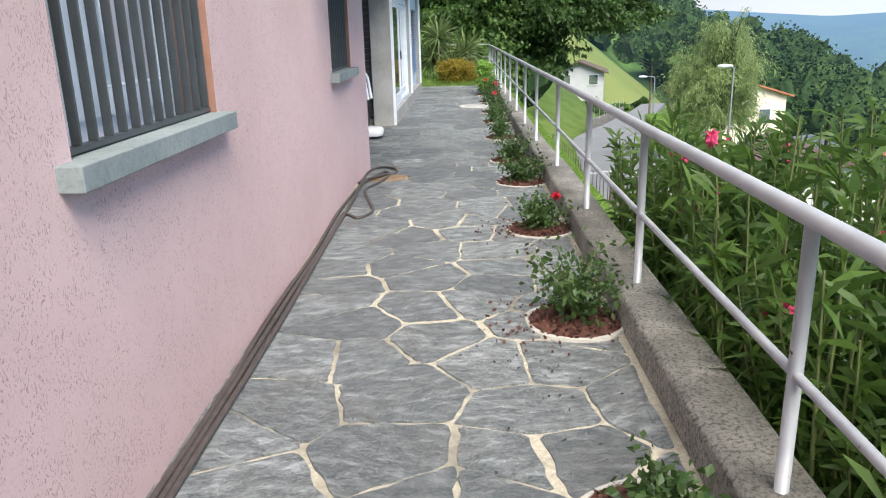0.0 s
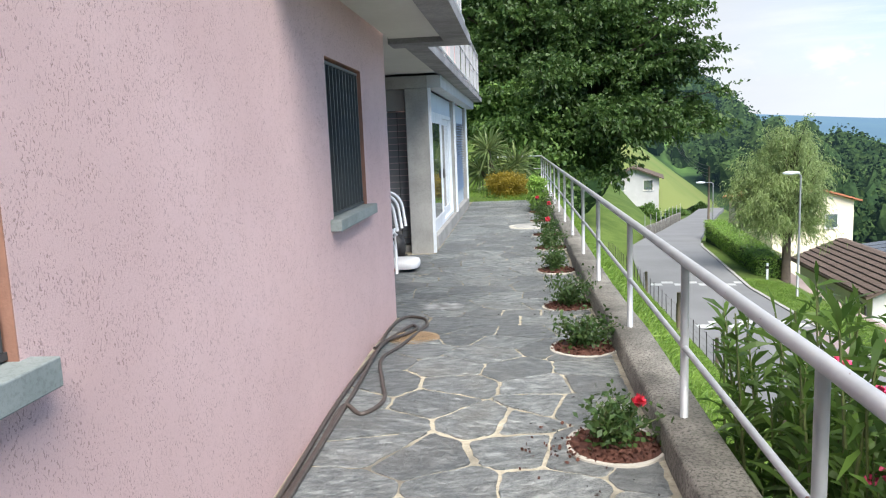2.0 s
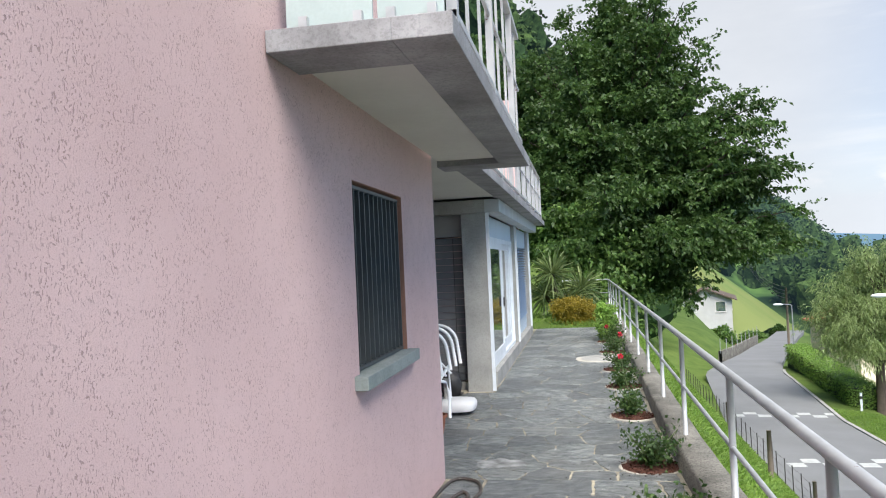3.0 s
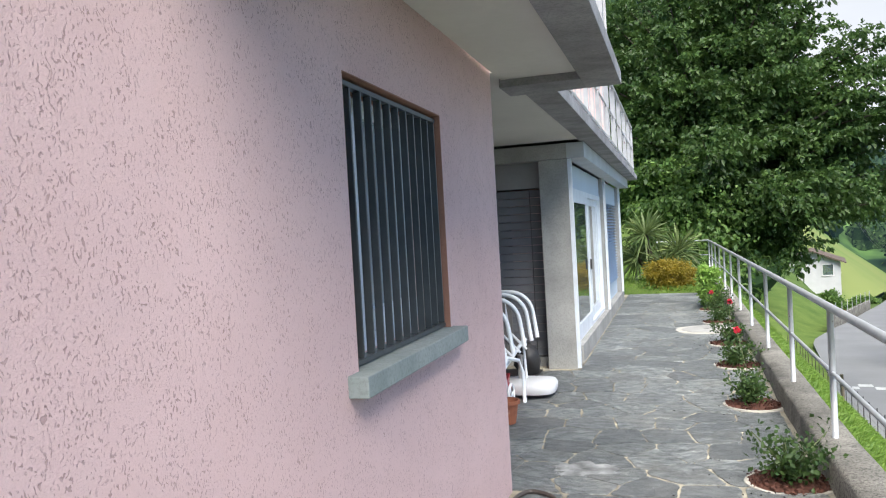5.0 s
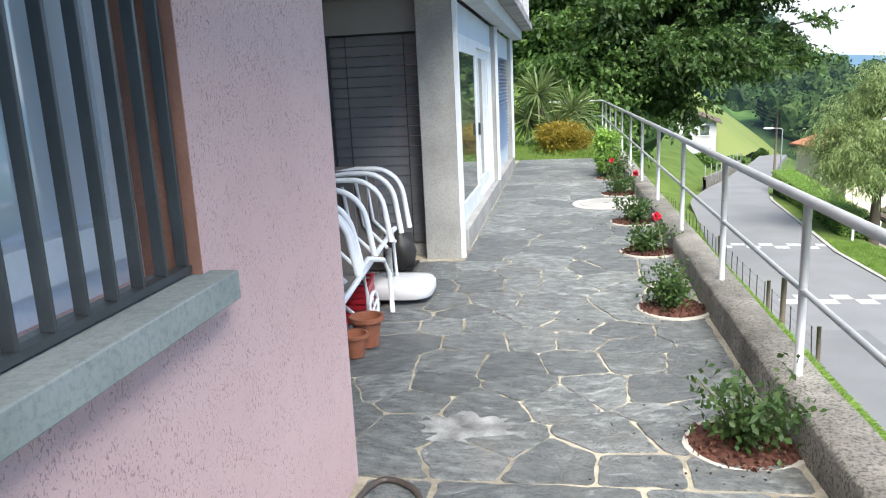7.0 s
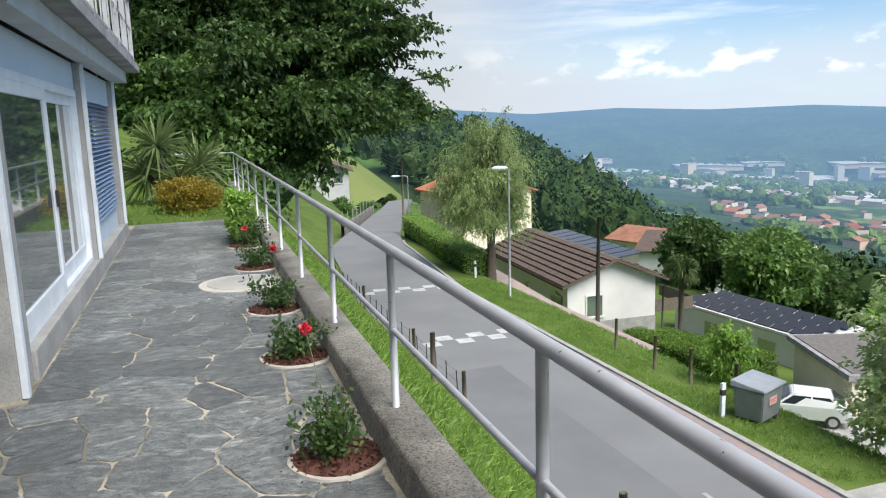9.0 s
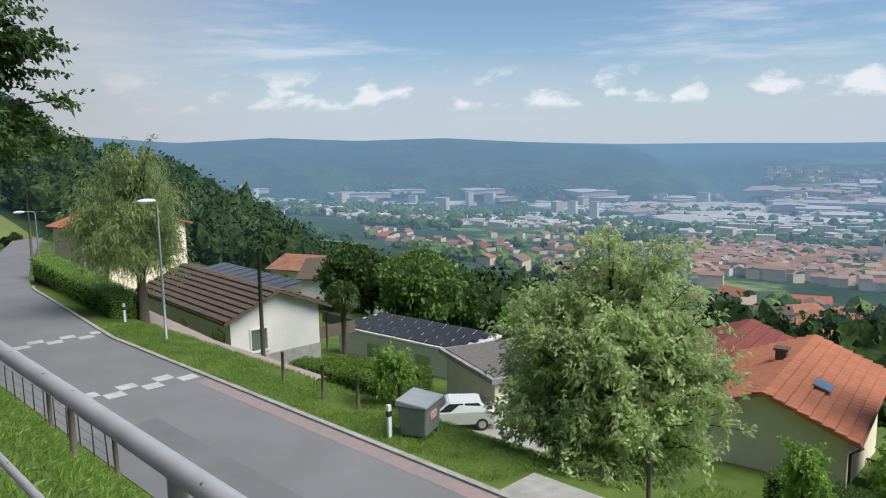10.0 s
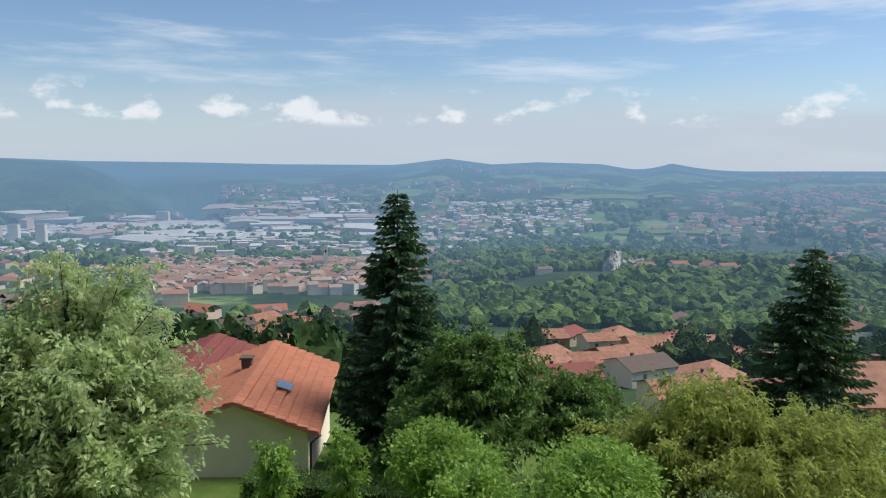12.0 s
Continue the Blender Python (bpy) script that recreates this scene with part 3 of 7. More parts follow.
dr = thing("sliding_door", "white framed sliding glass terrace door reflecting the garden", "door", (-0.88, SHUT_Y + 0.42, 0.2))
L = 16.55 - SHUT_Y - 0.42
boxes("door_frame", [(0, 0.09, 0, 0.07, 0, 1.9), (0, 0.09, L - 0.07, L, 0, 1.9), (0, 0.09, 0.07, L - 0.07, 1.83, 1.9), (0, 0.09, 0.07, L - 0.07, 0, 0.05)], WHITE, dr, "white painted frame")
for y0, y1, dx in ((0.07, L / 2 + 0.04, 0.05), (L / 2 - 0.04, L - 0.07, 0.0)):
    lf = boxes("door_leaf", [(dx + 0.005, dx + 0.04, y0, y0 + 0.09, 0.05, 1.83), (dx + 0.005, dx + 0.04, y1 - 0.09, y1, 0.05, 1.83), (dx + 0.005, dx + 0.04, y0 + 0.09, y1 - 0.09, 1.73, 1.83), (dx + 0.005, dx + 0.04, y0 + 0.09, y1 - 0.09, 0.05, 0.2)], WHITE, dr, "white painted leaf", bevel=0.003)
    boxes("pane", [(dx + 0.018, dx + 0.024, y0 + 0.09, y1 - 0.09, 0.2, 1.73)], GLASS, lf)
boxes("handle", [(0.095, 0.12, L / 2 - 0.06, L / 2 - 0.03, 0.8, 0.95)], BLACK, dr, "dark handle")
bl = thing("slatted_blind", "half open light blue outdoor slatted blind in front of a window", "blind", (-0.86, 17.0, 0.2))
for i in range(26):
    bm = bmesh.new()
    vs = box(bm, 0.0, 0.07, 0.04, 2.9, 0.35 + i * 0.058, 0.354 + i * 0.058)
    for v in vs:
        if v.co.x > 0.03:
            v.co.z -= 0.03
    part("slat", bm, simple("blind_blue", (0.33, 0.45, 0.62), 0.4, 0.2, 0.1) if i == 0 else bpy.data.materials["blind_blue"], bl)
boxes("pane", [(-0.02, -0.015, 0, 2.95, 0, 1.82)], GLASS, bl)
boxes("lower_panel", [(0.0, 0.03, 0, 2.95, 0, 0.33)], PANELBLUE, bl)

# ---- handrail on the kerb ----
RAIL_Z, MID_Z, RAIL_X = 1.005, 0.575, 1.325
POSTS = [1.84, 3.65, 5.3, 7.1, 9.25, 11.03, 12.86, 14.7, 16.53, 18.36, 20.2, 22.0, 23.8, 25.6, 27.3]
RAIL_Y1 = 27.3
rail = thing("handrail", "pale grey tubular steel handrail standing on the concrete kerb", "railing", (RAIL_X, 0, 0))
tubes("top_rail", [([(0, y, RAIL_Z) for y in np.linspace(-4, RAIL_Y1, 30)] + [(-1.5, RAIL_Y1 + 0.3, RAIL_Z)], 0.026)], RAIL, rail, sides=14)
tubes("middle_rail", [([(0, y, MID_Z) for y in np.linspace(-4, RAIL_Y1, 30)] + [(-1.5, RAIL_Y1 + 0.3, MID_Z)], 0.015)], RAIL, rail, sides=10)
for y in [0.05, -1.8, -3.6] + POSTS:
    tubes("post", [([(0, y, kerb_z(y) - 0.05), (0, y, RAIL_Z - 0.01)], 0.0205)], RAIL, rail, sides=12)
tubes("post", [([(-1.5, RAIL_Y1 + 0.3, 0), (-1.5, RAIL_Y1 + 0.3, RAIL_Z)], 0.02)], RAIL, rail, sides=10)


# ---- ground ----
def crest(az):
    """Elevation angle of the skyline in degrees, by azimuth."""
    return np.interp(az, [-180, 0, 15, 25, 31.5, 38, 44.7, 52.3, 58.2, 66, 72, 81, 84.9, 88.4, 91.8, 96.6, 99.6, 101.7, 104.7, 115, 180],
                     [0, 2.0, 1.2, 0.35, 0.62, 0.3, 0.4, -0.2, -0.28, -0.32, -0.42, -0.4, 0.12, -0.3, -0.1, -0.2, -0.7, -0.1, -0.65, -0.5, 0])


ROAD_LINE = ([-40, 40, 57, 66, 75, 86, 97, 112], [9.45, 9.5, 11.2, 13.6, 16.4, 19.8, 23.4, 28.6])
ROAD_RISE = ([-40, 20, 57, 75, 97, 112], [-4.8, -5.96, -6.72, -7.9, -9.0, -9.3])


def ground_z(x, y):
    x, y = np.asarray(x, float), np.asarray(y, float)
    d = np.hypot(x - 0.6, y - 7.8)
    az = np.degrees(np.arctan2(x - 0.6, y - 7.8))
    z = np.interp(x, [-3000, -60, -12, -2.2, 1.5, 6.5, 6.9, 12.1, 15.5, 18, 21, 25, 32, 45, 120, 500, 1000, 1500, 2400], [700, 22, 1.0, -0.1, -0.2, -5.75, -6.0, -6.05, -6.6, -8.5, -10.2, -11.3, -12.5, -15.0, -40, -105, -150, -190, -200])
    z = np.where((x > 1.5) & (x < 45), z - 0.02 * (y - 20) * smooth(x, 1.5, 6.5) * (y < 200), z)
    z = np.where((x <= 1.5) & (y < 22), np.minimum(z, -0.12), z)
    lawn = smooth(-x, 1.5, 14) * 1.6 * smooth(y, 21, 30)
    z = z + lawn + np.where(x < 1.45, smooth(y, 21.4, 23) * 0.1, 0)
    x0 = np.interp(y, [60, 100, 114], [12, 18, 20])
    z = z + 0.3 * np.maximum(0, x0 - x) * smooth(y, 55, 110) * (x > -300)
    x1 = np.interp(y, [114, 130, 160, 400], [30, 34.5, 42, 80])
    z = z + 0.62 * np.maximum(0, x1 - x) * smooth(y, 113, 129) * (x > -300)
    z = z + 55 * np.exp(-((x - 40) / 62) ** 2 - ((y - 340) / 90) ** 2) + 13 * np.exp(-((x - 88) / 34) ** 2 - ((y - 205) / 50) ** 2)
    c1 = np.interp(az, [-180, 0, 15, 25, 31.5, 38, 44.7, 52.3, 58.2, 60, 62, 65, 68], [0, 2.0, 1.2, 0.35, 0.62, 0.3, 0.4, -0.1, -0.45, -1.2, -2.3, -4.3, -8])
    ridge = 1.65 + d * np.tan(np.radians(crest(az)))
    d0 = np.interp(az, [-40, 12, 20, 45, 58, 62, 70, 116], [600, 2000, 3200, 3200, 3200, 3000, 1900, 1700])
    d1 = np.interp(az, [-40, 20, 45, 58, 66, 80, 116], [1500, 4600, 4600, 4600, 4650, 4400, 4000])
    t = np.clip((d - d0) / (d1 - d0), 0, 1)
    wob = np.vectorize(lambda a, b: noise.fractal(Vector((a * 0.0016, b * 0.0016, 0)), 1.0, 2.0, 4))(x, y)
    far = z + (ridge - z) * np.clip(t ** 0.75, 0, 1) * np.clip(1 + 0.35 * wob * (1 - t), 0, 1.2)
    z = np.where((d > d0), np.where(d > d1, ridge, far), z)
    wz = 1.65 + 3200 * np.tan(np.radians(c1))
    m1 = z + (wz - z) * np.clip((d - 2350) / 850, 0, 1) ** 0.8 * (1 + 0.12 * wob * (d < 3200))
    z = np.where((d > 2350) & (az > 12) & (az < 68), np.where(d > 3200, np.maximum(wz, z), m1), z)
    k = smooth(-np.abs(x - np.interp(y, *ROAD_LINE)), -7.5, -3.5) * smooth(y, 50, 58) * smooth(-y, -122, -108)
    z = z + k * (np.interp(y, *ROAD_RISE) - 0.4 - z)
    hills = smooth(d, 450, 800) * smooth(-d, -1500, -1000) * smooth(az, 84, 95)
    z = z + hills * (28 + 40 * wob)
    return z


def axis_coords(fine):
    out = list(fine)
    s = fine[1] - fine[0]
    while out[-1] < 4700:
        s = min(s * 1.11 + 0.02, 70)
        out.append(out[-1] + s)
    s = 1.0
    while out[0] > -4700:
        s = min(s * 1.16, 240)
        out.insert(0, out[0] - s)
    return np.array(out)


gx = axis_coords([-8, -5, -3, -2.1, 0, 1.47, 1.52, 2.2, 3, 4, 5, 6, 6.5, 6.9, 8, 10, 12.1, 13, 14, 15.5, 17, 18, 20, 22, 24])
gy = axis_coords(list(np.arange(-10, 60, 2.0)))
GX, GY = np.meshgrid(gx, gy)
GZ = ground_z(GX, GY)
nx, ny = len(gx), len(gy)
idx = np.arange(nx * ny).reshape(ny, nx)
quads = np.stack([idx[:-1, :-1], idx[:-1, 1:], idx[1:, 1:], idx[1:, :-1]], -1).reshape(-1, 4)


def m_ground():
    def build(k):
        near = k.mix(k.ramp(k.noise(0.5, 6, 0.65), 0.35, 0.65), (0.075, 0.125, 0.028), (0.14, 0.195, 0.05))
        near = k.mix(k.ramp(k.noise(14, 5, 0.7), 0.42, 0.7, 0, 0.6), near, (0.045, 0.085, 0.015))
        cell = k.voro(0.009, None, "F1", 1)
        wood = k.mix(k.ramp(k.noise(0.05, 5, 0.7), 0.4, 0.62), (0.022, 0.05, 0.02), (0.065, 0.11, 0.038))
        wood = k.mix(k.ramp(k.noise(0.0045, 7, 0.68, k.vec((1, 1, 3))), 0.42, 0.6, 0, 0.8), wood, (0.012, 0.03, 0.016))
        field = k.mix(k.ramp(k.noise(0.012, 3), 0.45, 0.6), (0.10, 0.19, 0.05), (0.20, 0.25, 0.10))
        pos = k.nt.nodes.new("ShaderNodeNewGeometry")
        xyz = k.nt.nodes.new("ShaderNodeSeparateXYZ")
        k.nt.links.new(pos.outputs["Position"], xyz.inputs[0])
        open_ = k.math("MULTIPLY", k.ramp(k.noise(0.0034, 7, 0.65), 0.52, 0.56), k.ramp(xyz.outputs[1], 1500, 700, 0.0, 1.0))
        far = k.mix(open_, wood, field)
        g = k.nt.nodes.new("ShaderNodeNewGeometry")
        s = k.nt.nodes.new("ShaderNodeVectorMath")
        s.operation = "LENGTH"
        k.nt.links.new(g.outputs["Position"], s.inputs[0])
        return k.mix(k.ramp(s.outputs["Value"], 60, 160), near, far)
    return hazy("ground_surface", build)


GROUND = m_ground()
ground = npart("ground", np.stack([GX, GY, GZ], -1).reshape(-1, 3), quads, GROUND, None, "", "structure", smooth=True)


# ---- road ----
def road_mid(y):
    return float(np.interp(y, *ROAD_LINE))


def road_z(y):
    return float(np.interp(y, *ROAD_RISE))


def ribbon(name, ys, a, b, lift, material, thick=0.1, parent=None, kind="structure", label=""):
    """A band along the road, from a to b metres right of its middle."""
    bm = bmesh.new()
    prev = None
    for y in ys:
        dx = (road_mid(y + 1) - road_mid(y - 1)) / 2
        n = Vector((1, -dx, 0)).normalized()
        c, z = Vector((road_mid(y), y, 0)), road_z(y) + lift
        w = float(np.interp(y, [55, 75, 100], [1, 0.78, 0.62])) if b < 4 else 1.0
        p, q = c + n * a * w, c + n * b * w
        r = [bm.verts.new(v) for v in ((p.x, p.y, z), (q.x, q.y, z), (q.x, q.y, z - thick), (p.x, p.y, z - thick))]
        if prev:
            for i in range(4):
                bm.faces.new((prev[i], prev[(i + 1) % 4], r[(i + 1) % 4], r[i]))
        prev = r
    bmesh.ops.recalc_face_normals(bm, faces=bm.faces)
    return part(name, bm, material, parent, label, kind)


ribbon("road", np.arange(-40, 112, 2.0), -2.6, 2.55, 0.0, ASPHALT, 0.5)
ribbon("road_kerb", np.arange(-40, 62, 2.0), 2.55, 2.72, 0.05, CONC, 0.5)
ribbon("road_marking", np.arange(17, 31.6, 1.0), 2.05, 2.5, 0.004, ROADRED, 0.02)
ribbon("road_marking", np.arange(14, 19.1, 1.0), 0.1, 0.2, 0.004, simple("faded_road_paint", (0.34, 0.35, 0.35), 0.85, 0, 0.3, 3), 0.02)
ribbon("road_patch", np.arange(-30, 29, 1.5), -2.58, -0.35, 0.003, simple("dark_asphalt_patch", (0.165, 0.172, 0.182), 0.85, 0, 0.16, 0.5, 0.3, 50, fine=40), 0.02)
for yy, x0s in ((31.4, np.arange(-1.9, 2.4, 0.62)), (40.9, np.arange(-2.2, 2.4, 0.62))):
    for j in range(2):
        for i, a in enumerate(x0s):
            if (i + j) % 2 == 0:
                ribbon("road_marking", [yy + j * 0.62, yy + j * 0.62 + 0.6], a, a + 0.6, 0.006, ROADWHITE, 0.02)

ribbon("lane", np.arange(31, 64, 2.0), 5.4, 7.4, -1.1, simple("pinkish_paving", (0.36, 0.29, 0.27), 0.9, 0, 0.15, 1.0), 0.6)
ribbon("driveway_apron", np.arange(11, 18.4, 1.0), 2.74, 4.0, 0.0, CONC, 0.5)


# ---- plants ----
def unit(n, rng=RNG, up=0.0):
    v = rng.normal(size=(n, 3))
    v[:, 2] += up
    return v / (np.linalg.norm(v, axis=1)[:, None] + 1e-9)


def leaf_arrays(base, dirs, length, width, rng=RNG, droop=0.25, fold=True):
    """Leaves as two joined quads each (a kinked blade): base points, directions, sizes."""
    n = len(base)
    L = length * rng.uniform(0.7, 1.25, n)[:, None]
    Wd = width * rng.uniform(0.75, 1.2, n)[:, None]
    side = np.cross(dirs, unit(n, rng))
    side /= np.linalg.norm(side, axis=1)[:, None] + 1e-9
    down = np.array([0, 0, -1.0])
    mid = base + dirs * L * 0.5
    tip = base + dirs * L * 0.95 + down * droop * L
    nb = base
    if fold:
        v = np.stack([nb, mid + side * Wd * 0.5, tip, mid - side * Wd * 0.5], 1)
        f = np.arange(n * 4).reshape(n, 4)
        return v.reshape(-1, 3), f
    v = np.stack([nb - side * Wd * 0.2, nb + side * Wd * 0.2, mid + side * Wd * 0.5, mid - side * Wd * 0.5, tip + side * Wd * 0.06, tip - side * Wd * 0.06], 1)
    i = np.arange(n)[:, None] * 6
    f = np.concatenate([i + [0, 1, 2, 3], i + [3, 2, 4, 5]], 0)
    return v.reshape(-1, 3), f


def crown_points(n, lobes, rng, shell=0.75):
    """Points in a union of ellipsoids (cx, cy, cz, rx, ry, rz), denser near their skins."""
    lobes = np.array(lobes, float)
    vol = lobes[:, 3] * lobes[:, 4] * lobes[:, 5]
    k = rng.choice(len(lobes), n, p=vol ** 0.7 / (vol ** 0.7).sum())
    d = unit(n, rng)
    r = rng.uniform(0, 1, n) ** (1 / 3.0)
    r = np.where(rng.random(n) < shell, rng.uniform(0.75, 1.05, n), r)
    return lobes[k, :3] + d * r[:, None] * lobes[k, 3:6], d


def branches(rng, h, spread, trunk_r, n=9, start=0.25, lean=(0, 0)):
    runs = []
    top = np.array([lean[0], lean[1], h * 0.85])
    tr = [np.array([0, 0, -0.3]), np.array([lean[0] * 0.1, lean[1] * 0.1, h * 0.2]), np.array([lean[0] * 0.5, lean[1] * 0.5, h * 0.5]), top]
    runs.append((tr, [trunk_r * 1.25, trunk_r, trunk_r * 0.6, trunk_r * 0.12]))
    for i in range(n):
        t = start + (0.9 - start) * i / n
        p0 = np.array([lean[0] * t, lean[1] * t, h * t * 0.85])
        a = i * 2.4 + rng.uniform(-0.4, 0.4)
        o = spread * rng.uniform(0.55, 0.95) * (1 - 0.45 * t)
        p2 = p0 + np.array([math.cos(a) * o, math.sin(a) * o, h * rng.uniform(0.12, 0.28)])
        p1 = (p0 + p2) / 2 + np.array([0, 0, -0.03 * h])
        r = trunk_r * 0.42 * (1 - 0.5 * t)
        runs.append(([p0, p1, p2], [r, r * 0.65, r * 0.15]))
        for s in (-1, 1):
            p3 = p1 + np.array([math.cos(a + s * 0.8) * o * 0.5, math.sin(a + s * 0.8) * o * 0.5, h * 0.1])
            runs.append(([p1, (p1 + p3) / 2 + np.array([0, 0, 0.02 * h]), p3], [r * 0.5, r * 0.35, r * 0.1]))
    return runs


def tree(name, label, category, loc, h, lobes, trunk_r, leafmat, n, leaf, width, seed, clump=10, cr=0.5, droop=0.3, upw=0.0, spread=None, nb=9, hang=0.0, group="", flat=0.5):
    """A tapered trunk with limbs and a crown of leaf clumps."""
    rng = np.random.default_rng(seed)
    t = thing(name, label, category, loc, group)
    tubes("trunk", branches(rng, h, spread or max(l[3] for l in lobes), trunk_r, nb), BARK, t, sides=6)
    m = n // clump
    cp, cd = crown_points(m, lobes, rng)
    base = np.repeat(cp, clump, 0) + rng.normal(size=(m * clump, 3)) * cr * np.array([1, 1, flat])
    dirs = unit(m * clump, rng, upw) * 0.9 + np.repeat(cd, clump, 0) * 0.6
    dirs[:, 2] -= hang
    dirs /= np.linalg.norm(dirs, axis=1)[:, None]
    v, f = leaf_arrays(base, dirs, leaf, width, rng, droop)
    npart("crown", v, f, leafmat, t)
    return t


def spruce(name, label, loc, h, r, seed, mat=None, levels=54, group=""):
    rng = np.random.default_rng(seed)
    t = thing(name, label, "tree", loc, group)
    tubes("trunk", [([(0, 0, -0.3), (0, 0, h * 0.5), (0, 0, h)], [h * 0.018, h * 0.011, 0.01])], BARK, t, sides=7)
    B, D, = [], []
    for i in range(levels):
        u = (i + 0.5) / levels
        z = h * (0.04 + 0.95 * u)
        Lr = r * (1 - u) ** 0.65 * (1.0 if u > 0.12 else 0.75 + 2 * u)
        for j in range(int(7 + 11 * (1 - u))):
            a = rng.uniform(0, 2 * math.pi)
            L = Lr * rng.uniform(0.62, 1.12) + 0.1
            k = max(4, int(L / 0.11))
            s = np.linspace(0.15, 1, k)
            out = np.array([math.cos(a), math.sin(a), 0])
            pts = np.array([0, 0, z]) + out * (L * s)[:, None] + np.array([0, 0, 1]) * ((-0.32 * s + 0.22 * s ** 2.5) * L)[:, None]
            sd = np.array([-out[1], out[0], 0])
            for q in (-1, -0.4, 0.4, 1):
                B.append(pts + rng.normal(size=pts.shape) * 0.03)
                D.append(np.tile(out * 0.75 + sd * q * 0.75 + np.array([0, 0, -0.15]), (k, 1)) + rng.normal(size=(k, 3)) * 0.15)
    B, D = np.concatenate(B), np.concatenate(D)
    D /= np.linalg.norm(D, axis=1)[:, None]
    v, f = leaf_arrays(B, D, 0.024 * h, 0.009 * h, rng, 0.2)
    npart("crown", v, f, mat or L_SPR, t)
    return t


def lobes_of(rng, rx, ry, rz, zc, n=7, size=0.5):
    out = [(0, 0, zc, rx * 0.72, ry * 0.72, rz * 0.8)]
    for i in range(n):
        d = unit(1, rng)[0]
        k = size * rng.uniform(0.75, 1.2)
        out.append((d[0] * rx * 0.62, d[1] * ry * 0.62, zc + d[2] * rz * 0.62, rx * k, ry * k, rz * k))
    return out


def bush(name, label, loc, rx, ry, rz, mat, n, leaf, width, seed, category="shrub", group="", upw=0.3):
    rng = np.random.default_rng(seed)
    return tree(name, label, category, loc, rz * 1.6, lobes_of(rng, rx, ry, rz, rz * 0.95, 12, 0.38), 0.05, mat, n, leaf * 1.35, width * 1.35, seed, 26, rx * 0.11, 0.2, upw, spread=rx * 0.7, nb=7, group=group, flat=0.6)


def at_z(x, y, dz=0.0):
    return (x, y, float(ground_z(np.float64(x), np.float64(y))) + dz)


R = np.random.default_rng
def spray_tree(name, label, category, loc, trunk_r, lobes, leafmat, seed, boughs=120, twigs=9, per=18, leaf=0.15, width=0.08, twig=0.7,
               flat=1.0, droop=0.3, tip_droop=0.15, fork=0.15, wood=60, lean=0.0):
    """A trunk whose boughs reach out to the skins of the lobes (x, y, z, rx, ry, rz); twigs with leaves stand along each bough."""
    rng = np.random.default_rng(seed)
    t = thing(name, label, category, loc)
    L = np.array(lobes, float)
    top = (L[:, 2] + L[:, 5] * 0.6).max()
    w = (L[:, 3] * L[:, 4] * L[:, 5]) ** 0.66
    k = rng.choice(len(L), boughs, p=w / w.sum())
    d = unit(boughs, rng, 0.25)
    C = L[k, :3] + d * L[k, 3:6] * rng.uniform(0.55, 1.08, boughs)[:, None]
    zs = np.clip(C[:, 2] * rng.uniform(0.35, 0.75, boughs), top * fork, top * 0.9)
    A = np.stack([lean * zs / top, np.zeros(boughs), zs], 1)
    B = (A + C) / 2 + np.stack([np.zeros(boughs), np.zeros(boughs), 0.16 * np.linalg.norm(C - A, axis=1)], 1)
    s = rng.uniform(0.42, 1.0, (boughs, twigs))[:, :, None]
    base = (1 - s) ** 2 * A[:, None] + 2 * s * (1 - s) * B[:, None] + s ** 2 * C[:, None]
    along = (C - A)[:, None] / (np.linalg.norm(C - A, axis=1)[:, None, None] + 1e-6)
    td = along * 0.7 + unit(boughs * twigs, rng).reshape(boughs, twigs, 3) * np.array([1, 1, flat])
    td /= np.linalg.norm(td, axis=2)[:, :, None]
    tl = twig * rng.uniform(0.5, 1.3, (boughs, twigs, 1))
    u = rng.uniform(0.05, 1.0, (boughs, twigs, per))[..., None]
    P = base[:, :, None] + td[:, :, None] * tl[:, :, None] * u + np.array([0, 0, -1.0]) * (tip_droop * twig * u ** 2)
    P = P + rng.normal(size=P.shape) * 0.09 * twig * np.array([1, 1, max(0.35, flat)])
    D = td[:, :, None] * 0.7 + unit(P.size // 3, rng).reshape(P.shape) * 0.8
    D[..., 2] -= droop * 0.6
    D = D.reshape(-1, 3)
    D /= np.linalg.norm(D, axis=1)[:, None]
    runs = [([(0, 0, -0.3), (lean * 0.3, 0, top * 0.3), (lean * 0.6, 0, top * 0.6), (lean * 0.9, 0, top * 0.92)], [trunk_r * 1.3, trunk_r, trunk_r * 0.6, trunk_r * 0.1])]
    for i in np.argsort(-np.linalg.norm(C - A, axis=1))[:wood]:
        r = trunk_r * rng.uniform(0.18, 0.36)
        m = 0.25 * A[i] + 0.5 * B[i] + 0.25 * C[i]
        runs.append(([A[i], 0.5625 * A[i] + 0.375 * B[i] + 0.0625 * C[i], m, C[i]], [r, r * 0.85, r * 0.55, r * 0.12]))
    tubes("trunk", runs, BARK, t, sides=6)
    v, f = leaf_arrays(P.reshape(-1, 3), D, leaf, width, rng, droop)
    npart("crown", v, f, leafmat, t)
    return t


